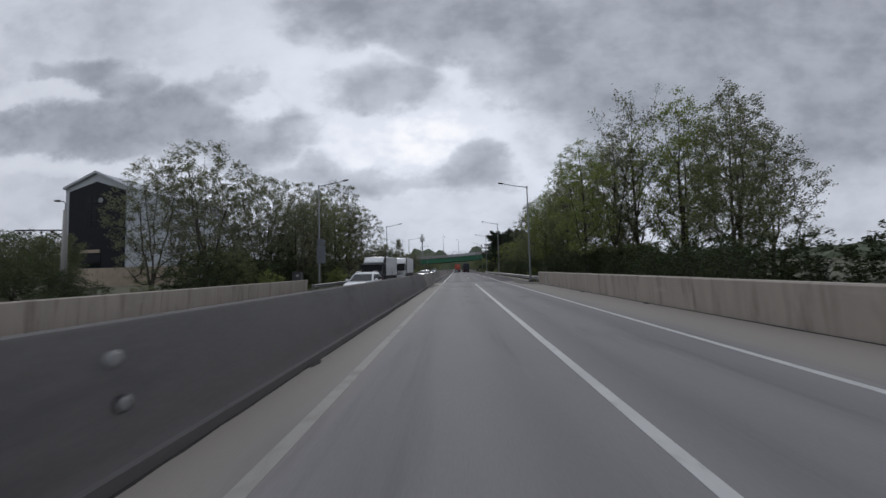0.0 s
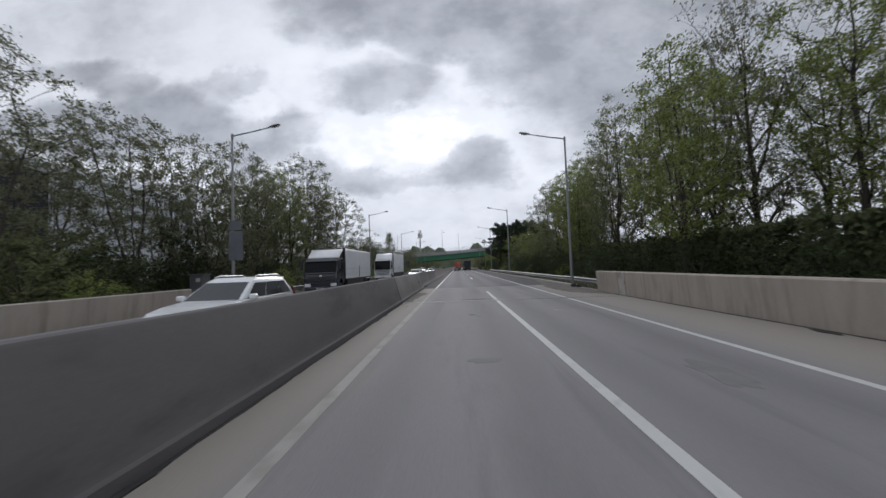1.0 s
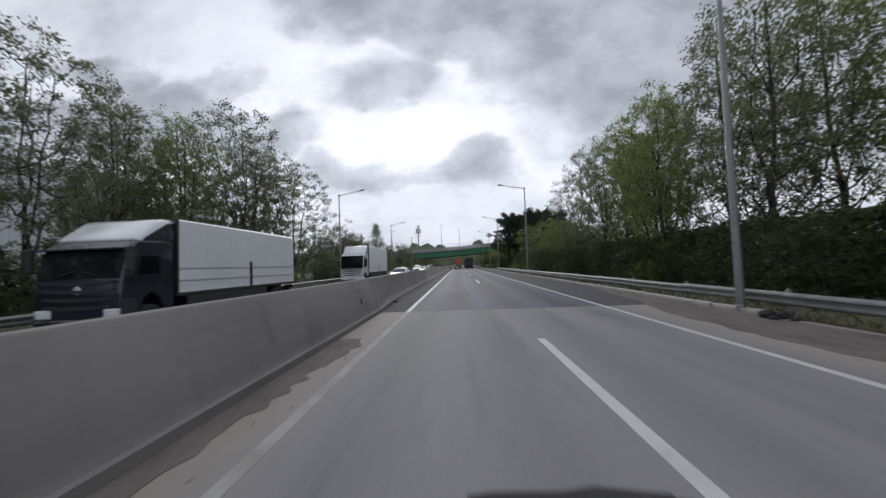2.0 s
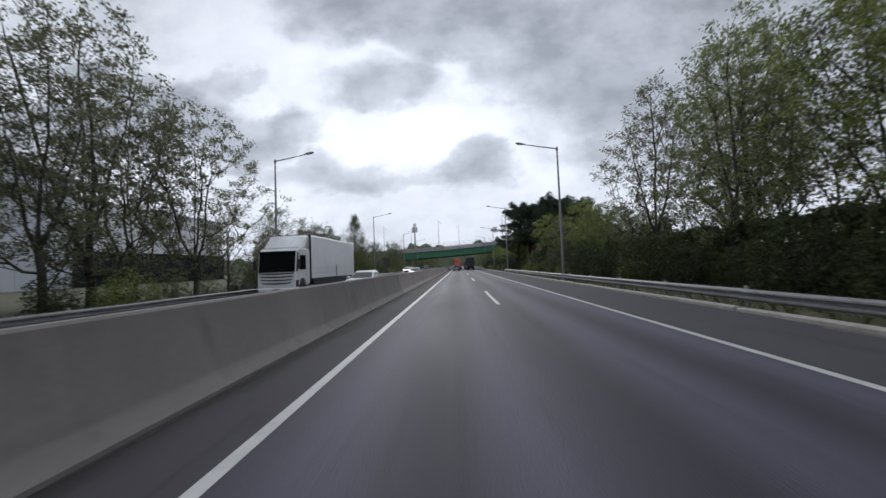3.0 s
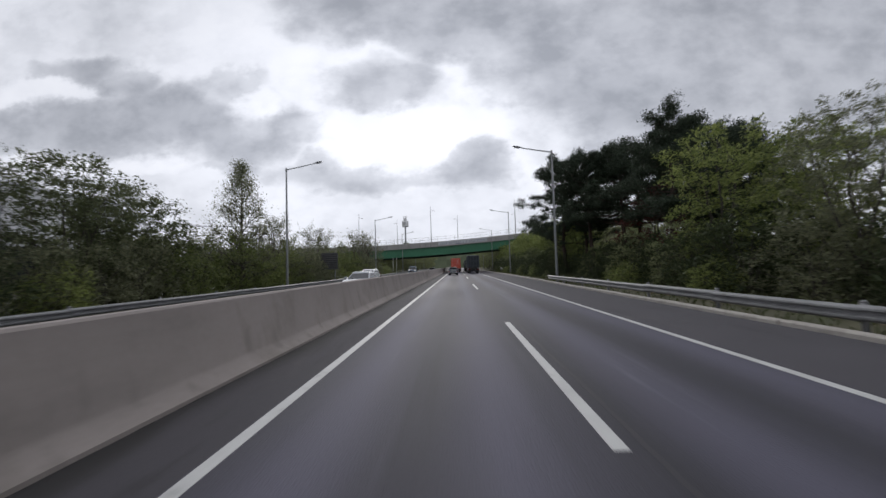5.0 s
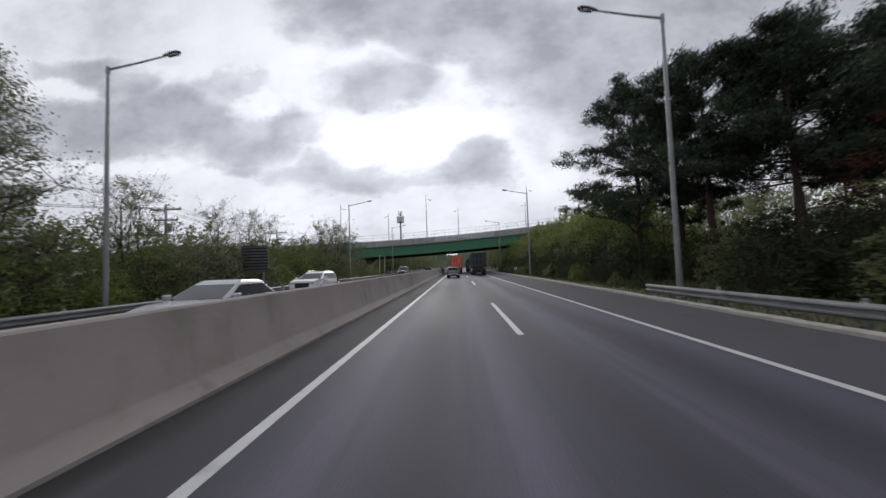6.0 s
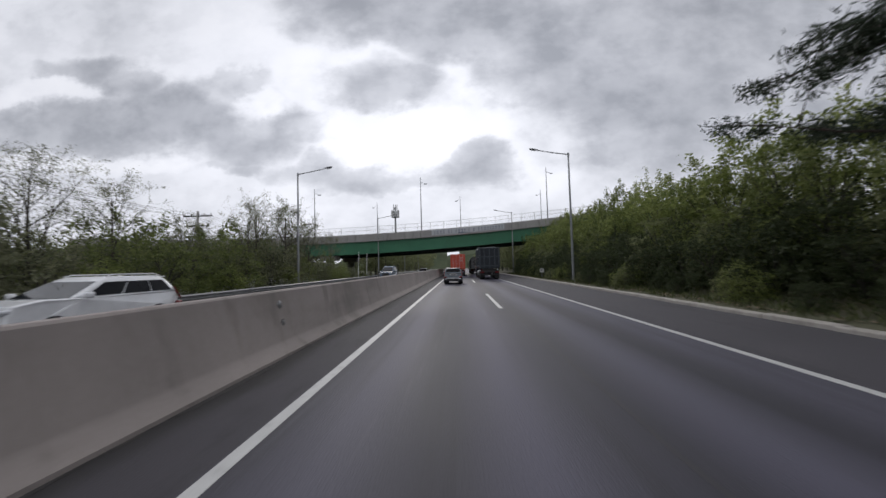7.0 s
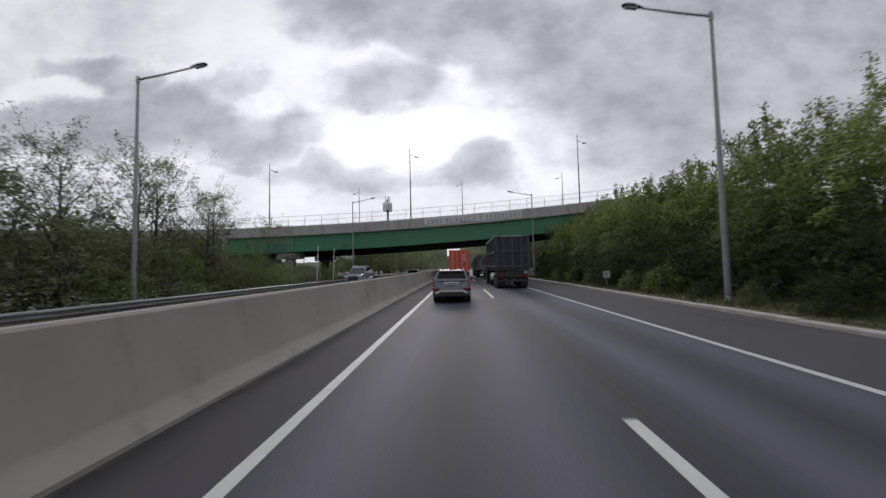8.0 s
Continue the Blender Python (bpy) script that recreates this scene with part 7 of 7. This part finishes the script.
tufts("grass", 8.5, 12, 37, 112, 9500, 0.26, GRASS, "rough green grass along the outer verge", 5)
tufts("grass", 8.9, 12, 112, 178, 9000, 0.24, GRASS, "thin grass among dry leaves below the hedge", 9)
tufts("grass", -17, -14.0, 34, 178, 9000, 0.35, GRASS, "rough green grass along the opposite verge", 6)
fl = np.random.default_rng(12)
spots = np.stack([fl.normal(-15.0, 0.35, 60), fl.uniform(122, 150, 60), fl.uniform(0.35, 0.95, 60)], 1)
tagged(new("white_flowers", leaf_mesh("white_flowers", leaves(fl, spots, 1500, 0.13, 0.035, 0.8), PLATE)), "small white blossoms in the rough verge", "flowers", "", "stuff")
tufts("leaf_litter", 8.45, 11.8, 37, 178, 13000, 0.10, LITTER, "dry brown leaves on the outer verge", 7, True)

# ---------------------------------------------------------------- buildings and far things
def gable_building():
    b = thing("gabled_building", (-77.0, 75.0, 0), "black-fronted gabled building with pale grey side cladding", "building")
    w, e, ap, L, z0 = 6.9, 21.0, 24.2, 34.0, 0.0
    out = [(-w, z0), (w, z0), (w, e), (0, ap), (-w, e)]
    part("wall", Shape().extrude(out, [0.0, L], lambda a, c, y: (a, y, c)), CLADDING, b, "pale grey ribbed cladding")
    fr = Shape().extrude([(-w + 0.9, z0 + 3.2), (w - 0.35, z0 + 3.2), (w - 0.35, e - 0.6), (0.1, ap - 1.7), (-w + 0.9, e - 0.6)], [-0.12, 0.05], lambda a, c, y: (a, y, c))
    front = part("front_panel", fr, BLACK_CLAD, b, "black cladding in a pale gable surround")
    part("gable_edge", Shape().extrude([(-w - 0.2, e - 0.1), (0, ap + 0.1), (w + 0.2, e - 0.1), (w + 0.2, e + 0.35), (0, ap + 0.6), (-w - 0.2, e + 0.35)], [-0.5, 0.25], lambda a, c, y: (a, y, c)), CLADDING, b)
    for s in (-1, 1):
        part("roof", Shape().extrude([(0, ap + 0.02), (s * (w + 0.25), e - 0.1), (s * (w + 0.25), e + 0.2), (0, ap + 0.35)], [0.3, L + 0.3], lambda a, c, y: (a, y, c)), CLADDING, b)
    for i in range(3):
        for k in range(4):
            x, z = -1.9 + i * 1.25, 12.6 + k * 1.7
            part("window", Shape().box(x, x + 1.0, -0.17, -0.11, z, z + 1.4, 0.02), GLASS, front)
    part("emblem", Shape().lathe([(0.55, 0), (0.5, 0.06), (0.3, 0.08)], (1.15, -0.24, 18.4), "y", 18), POLE, front)
    part("door", Shape().box(-3.0, 1.4, -0.2, -0.1, 3.3, 7.0, 0.05), GLASS, front)
    part("sign_band", Shape().box(-3.1, 1.2, -0.35, -0.1, 7.1, 7.8, 0.05), TAN_WALL, front)
    for k in range(12):
        y = 1.2 + k * 2.7
        part("side_seam", Shape().box(w - 0.02, w + 0.04, y, y + 0.09, 0.4, e - 0.1), CLADDING, b)


gable_building()
ware = thing("warehouse", (-71.0, 100.0, 0), "long white clad warehouse with a dark lower storey beyond the trees", "building")
part("wall", Shape().box(-40, 0, 0, 52, -0.2, 16.7, 0.1), WHITE_CLAD, ware)
part("roof_edge", Shape().box(-40.2, 0.25, -0.2, 52.2, 16.7, 17.2, 0.08), CLADDING, ware)
for k in range(17):
    part("seam", Shape().box(0.0, 0.05, 1.4 + 3 * k, 1.5 + 3 * k, 0.2, 16.65), CLADDING, ware)
# dark projecting lower storey: panels between piers under a coping
part("lower_storey", Shape().box(0.06, 0.7, 8.4, 51.8, -0.2, 6.7, 0.05), BLACK_CLAD, ware, "dark clad lower storey")
for k in range(15):
    part("lower_panel", Shape().box(0.7, 0.82, 8.6 + 2.88 * k, 11.3 + 2.88 * k, 0.3, 6.4, 0.03), BLACK_CLAD, ware)
part("coping", Shape().box(0.06, 1.0, 8.3, 51.9, 6.7, 6.95, 0.04), BLACK_CLAD, ware)
sg = part("sign_board", Shape().box(0.03, 0.14, 42.0, 51.0, 14.6, 16.1, 0.03), CLADDING, ware, "dark unreadable lettering")
mk = Shape()
for k in range(9):
    mk.box(0.14, 0.17, 42.4 + 0.95 * k, 43.1 + 0.95 * k, 15.0 if k % 2 else 14.85, 15.8)
part("marks", mk, INK, sg)
stones = thing("retaining_wall", (-62, 66, 0), "tan stone retaining wall before the gabled building", "wall")
for r_ in range(4):
    for k in range(14):
        part("stone", Shape().box(-16 + 2.0 * k + (1.0 if r_ % 2 else 0), -14.04 + 2.0 * k + (1.0 if r_ % 2 else 0), 0, 1.2, 0.02 + 0.9 * r_ - 0.1, 0.88 + 0.9 * r_, 0.06), TAN_WALL, stones)

cp = thing("camera_pole", (-32.4, 30.0, 0), "tapered concrete pole with a lamp arm and cross arm", "pole")
part("pole", Shape().tube([(0, 0, -0.3), (0, 0, 4), (0, 0, 7.4)], [0.24, 0.19, 0.13], 12), BRIDGE_CONC, cp, "", True)
part("arm", Shape().tube([(0, 0, 7.3), (0.0, 0, 7.9), (-0.15, 0, 8.1), (-0.6, 0, 8.15)], 0.045, 6), POLE, cp)
part("lamp_head", Shape().box(-0.95, -0.5, -0.1, 0.1, 8.1, 8.25, 0.04), LAMP_HEAD, cp)
part("cross_arm", Shape().tube([(0.1, 0, 5.7), (-4.6, 0.2, 5.85)], 0.06, 6), TRIM, cp)
part("brace", Shape().tube([(0, 0, 4.9), (-1.2, 0.1, 5.68)], 0.035, 5), TRIM, cp)
for k in range(4):
    part("insulator", Shape().lathe([(0.05, 0), (0.09, 0.1), (0.05, 0.2)], (-1.2 - 0.95 * k, 0.1, 5.5), "z", 8), TRIM, cp)


def utility_pole(x, y, h, label):
    p = thing("utility_pole", (x, y, 0), label, "utility pole", "utility poles")
    part("pole", Shape().tube([(0, 0, -0.3), (0, 0, h)], [0.17, 0.11], 10), BRIDGE_CONC, p, "", True)
    for z, w in ((h - 0.5, 1.5), (h - 1.5, 1.2)):
        part("cross_arm", Shape().box(-w, w, -0.06, 0.06, z - 0.06, z + 0.06, 0.01), TRIM, p)
        for k in (-1, -0.5, 0.5, 1):
            part("insulator", Shape().lathe([(0.04, 0), (0.07, 0.08), (0.03, 0.2)], (k * w * 0.92, 0, z + 0.06), "z", 8), BRIDGE_CONC, p)
    part("transformer", Shape().lathe([(0.2, 0), (0.22, 0.05), (0.22, 0.7), (0.15, 0.78)], (0.35, 0, h - 2.6), "z", 12), POLE, p)
    return p


utility_pole(-26.1, 146.0, 7.9, "concrete utility pole with two cross arms behind the shrubs")
utility_pole(-27.0, 127.0, 8.4, "concrete utility pole with cross arms and cables")
utility_pole(-30.0, 172.0, 8.0, "concrete utility pole with cross arms near the overpass")
cab = thing("power_cable", (0, 0, 0), "thin black cables slung between the utility poles", "cable")
for (x0, y0, z0), (x1, y1, z1) in (((-27, 127, 8.0), (-26.1, 146, 7.5)), ((-26.1, 146, 7.5), (-30, 172, 7.6)), ((-27, 127, 8.0), (-46, 112, 8.6))):
    for off in (-1.2, -0.6, 0.6, 1.2):
        part("cable", Shape().tube([(x0 + (x1 - x0) * k / 8 + off, y0 + (y1 - y0) * k / 8, z0 + (z1 - z0) * k / 8 - 0.5 * (1 - ((k - 4) / 4) ** 2)) for k in range(9)], 0.014, 4), TRIM, cab)

mast = thing("telecom_mast", (-23.5, 246.5, 0.4), "tall grey telecom mast with a drum of antennas", "mast")
part("pole", Shape().tube([(0, 0, -0.5), (0, 0, 12), (0, 0, 24.6)], [0.5, 0.42, 0.3], 12), POLE, mast, "", True)
part("platform", Shape().lathe([(1.5, 20.6), (1.5, 20.8), (0.4, 20.9)], (0, 0, 0), "z", 16), POLE, mast)
for k in range(9):
    a = 2 * math.pi * k / 9
    part("antenna", Shape().box(1.35 * math.cos(a) - 0.2, 1.35 * math.cos(a) + 0.2, 1.35 * math.sin(a) - 0.15, 1.35 * math.sin(a) + 0.15, 20.9, 23.4, 0.05), LENS, mast)
for k in range(5):
    a = 2 * math.pi * k / 5 + 0.3
    part("antenna", Shape().box(0.75 * math.cos(a) - 0.12, 0.75 * math.cos(a) + 0.12, 0.75 * math.sin(a) - 0.1, 0.75 * math.sin(a) + 0.1, 23.4, 25.6, 0.04), LENS, mast)

# slatted board among the shrubs, plates on a lamp pole, small verge sign
sb = thing("slatted_board", (-14.9, 121.0, 0), "dark slatted metal board on a post beside the rail", "sign")
for x in (0.55,):
    part("post", Shape().tube([(x, 0.1, -0.2), (x, 0.1, 3.75)], 0.07, 8), POLE, sb)
part("back", Shape().box(-1.1, 0.9, 0.0, 0.04, 1.7, 3.7, 0.01), TRIM, sb)
for k in range(9):
    part("slat", Shape().box(-1.15, 0.95, -0.09, -0.01, 1.72 + 0.225 * k, 1.84 + 0.225 * k, 0.012), LAMP_HEAD, sb)
lp = thing("sign_plates", (-14.5, 38.8, 0), "two grey sign plates seen on a lamp pole", "sign")
part("plate", Shape().box(-0.2, 0.62, -0.10, -0.06, 4.5, 5.12, 0.012), PLATE_BACK, lp)
part("plate", Shape().box(-0.24, 0.70, -0.10, -0.06, 2.56, 4.42, 0.012), PLATE_BACK, lp)
kb = thing("control_cabinet", (-17.0, 39.2, ground_z(-17.0, 39.2)), "grey roadside control cabinet with a white label", "cabinet")
part("body", Shape().box(-0.45, 0.45, -0.35, 0.35, -0.05, 1.6, 0.02), LAMP_HEAD, kb)
part("roof", Shape().box(-0.5, 0.5, -0.4, 0.4, 1.6, 1.68, 0.02), LAMP_HEAD, kb)
part("door", Shape().box(-0.38, 0.38, -0.37, -0.34, 0.1, 1.5, 0.01), LAMP_HEAD, kb)
part("label_plate", Shape().box(0.0, 0.28, -0.385, -0.372, 1.18, 1.4, 0.005), PLATE, kb)
part("clamp", Shape().lathe([(0.12, 3.3), (0.12, 3.4)], (0, 0.2, 0), "z", 10), STEEL, lp)
part("clamp", Shape().lathe([(0.115, 4.75), (0.115, 4.85)], (0, 0.2, 0), "z", 10), STEEL, lp)
vs = thing("verge_sign", (9.3, 150.7, ground_z(9.3, 150.7)), "small white sign on a short post in the verge", "sign")
part("post", Shape().tube([(0, 0.04, -0.2), (0, 0.04, 1.05)], 0.025, 6), STEEL, vs)
part("plate", Shape().box(-0.21, 0.21, -0.015, 0.015, 0.66, 1.06, 0.008), PLATE, vs)
part("mark", Shape().box(-0.15, 0.15, -0.022, -0.014, 0.92, 0.97).box(-0.15, 0.10, -0.022, -0.014, 0.80, 0.85), INK, vs)
for y in (166.0, 171.0):
    dp = thing("delineator_post", (-15.4, y, ground_z(-15.4, y)), "slim white marker post behind the rail", "post", "marker posts")
    part("post", Shape().tube([(0, 0, -0.2), (0.15, 0, 4.2)], 0.06, 8), PLATE, dp)
    part("band", Shape().lathe([(0.066, 3.4), (0.066, 3.6)], (0.12, 0, 0), "z", 8), INK, dp)

# patches, chips and debris on the carriageway
def patch(x, y, a, b, seed, mat, label, z=0.004):
    g = random.Random(seed)
    ring = [(x + a * math.cos(2 * math.pi * k / 14) * g.uniform(0.55, 1.25), y + b * math.sin(2 * math.pi * k / 14) * g.uniform(0.55, 1.25)) for k in range(14)]
    s = Shape().add([(px, py, z) for px, py in ring] + [(px, py, -0.01) for px, py in ring], [tuple(range(14))] + [(k, (k + 1) % 14, 14 + (k + 1) % 14, 14 + k) for k in range(14)])
    setting("road_patch", s, mat, label, "road patch")


patch(0.37, 28.42, 0.10, 0.10, 1, STAIN_DARK, "dark worn spot in the concrete deck")
patch(0.45, 28.30, 0.07, 0.05, 21, STAIN_DARK, "dark worn spot in the concrete deck")
patch(0.60, 28.01, 0.05, 0.05, 2, STAIN_DARK, "dark worn spot in the concrete deck")
patch(0.9, 33.9, 0.8, 0.13, 3, GUTTER, "dark tar repair behind the bridge joint")
patch(3.32, 28.95, 0.13, 0.08, 4, KERB, "pale worn scar in the concrete deck")
patch(3.46, 28.88, 0.10, 0.06, 24, KERB, "pale worn scar in the concrete deck")
patch(0.35, 22.5, 0.32, 0.2, 5, STAIN, "faint dark stain in the lane")
patch(3.6, 21.5, 0.3, 0.9, 7, STAIN, "faint dark stain in the outer lane")
for x, y, a, b, k in ((-2.65, 8.1, 0.07, 0.30, 11), (-2.64, 28.9, 0.06, 0.16, 12), (-2.66, 27.7, 0.05, 0.25, 13), (-2.65, 19.0, 0.05, 0.4, 14), (7.55, 16.7, 0.12, 0.2, 15), (7.52, 24.0, 0.08, 0.4, 16)):
    patch(x, y, a, b, k, GUTTER, "dark clump of grit at the foot of the concrete", 0.016)
deb = np.random.default_rng(15)
chips = Shape()
for k in range(170):
    x, y = (deb.normal(-2.35, 0.2), deb.uniform(30, 40)) if k < 45 else (deb.normal(6.6, 0.6), deb.uniform(33.5, 44))
    s = deb.uniform(0.008, 0.028)
    chips.add([(x + s * deb.normal(), y + s * deb.normal(), 0.002) for _ in range(3)] + [(x, y, s * 0.8)], [(0, 1, 2), (0, 1, 3), (1, 2, 3), (2, 0, 3)])
tagged(part("gravel", chips, LITTER), "loose gravel and grit beside the bridge joint", "gravel", "", "stuff")

# far woods and hills
def ridge(name, pts, hfun, seed, label):
    g = np.random.default_rng(seed)
    s = Shape()
    rows = [(0, 0.0), (6, 0.62), (16, 0.92), (30, 1.0), (60, 0.5)]
    n = len(pts)
    v = []
    for d, k in rows:
        for i, (x, y) in enumerate(pts):
            r = math.hypot(x, y - 120) + 1e-6
            ox, oy = x / r * d, (y - 120) / r * d
            v.append((x + ox, y + oy, -0.5 + k * hfun(i) * g.uniform(0.8, 1.12)))
    s.add(v, [(a * n + i, a * n + i + 1, (a + 1) * n + i + 1, (a + 1) * n + i) for a in range(len(rows) - 1) for i in range(n - 1)])
    return setting(name, s, FAR_GREEN, label, "far woods")


def ring_pts(r, a0, a1, n):
    return [(r * math.sin(radians(a0 + (a1 - a0) * k / n)), 120 + r * math.cos(radians(a0 + (a1 - a0) * k / n))) for k in range(n + 1)]


rr = random.Random(3)
hh = [rr.uniform(0.7, 1.2) for _ in range(400)]
ridge("backdrop_woods", ring_pts(330, 0.2, 358.2, 340), lambda i: (14 + (15 if i < 14 or i > 326 else 6 if i < 30 or i > 310 else 0)) * hh[i % 400] * (0.8 + 0.3 * math.sin(i * 0.21)), 21, "far dark green line of woods")
ridge("backdrop_hill", ring_pts(900, -60, 60, 160), lambda i: (26 + 14 * math.sin(i * 0.09) + 10 * math.sin(i * 0.031 + 1)) * (0.95 + 0.1 * hh[i % 400]), 22, "far grey-green hill line")
# nearer thicket either side of the road behind the overpass
y = 202.0
while y < 330:
    for x0 in (-17.5, -22, -27, 13.2, 17.5, 22):
        plant(FAR[rng.randrange(2)], "tree", x0 + rng.uniform(-1, 1), y + rng.uniform(-2, 2), rng.uniform(0, 6.28), rng.uniform(0.85, 1.2), "leafy tree beyond the overpass", "tree", "trees beyond the overpass")
    y += rng.uniform(6, 8) * (1 + (y - 200) / 140)
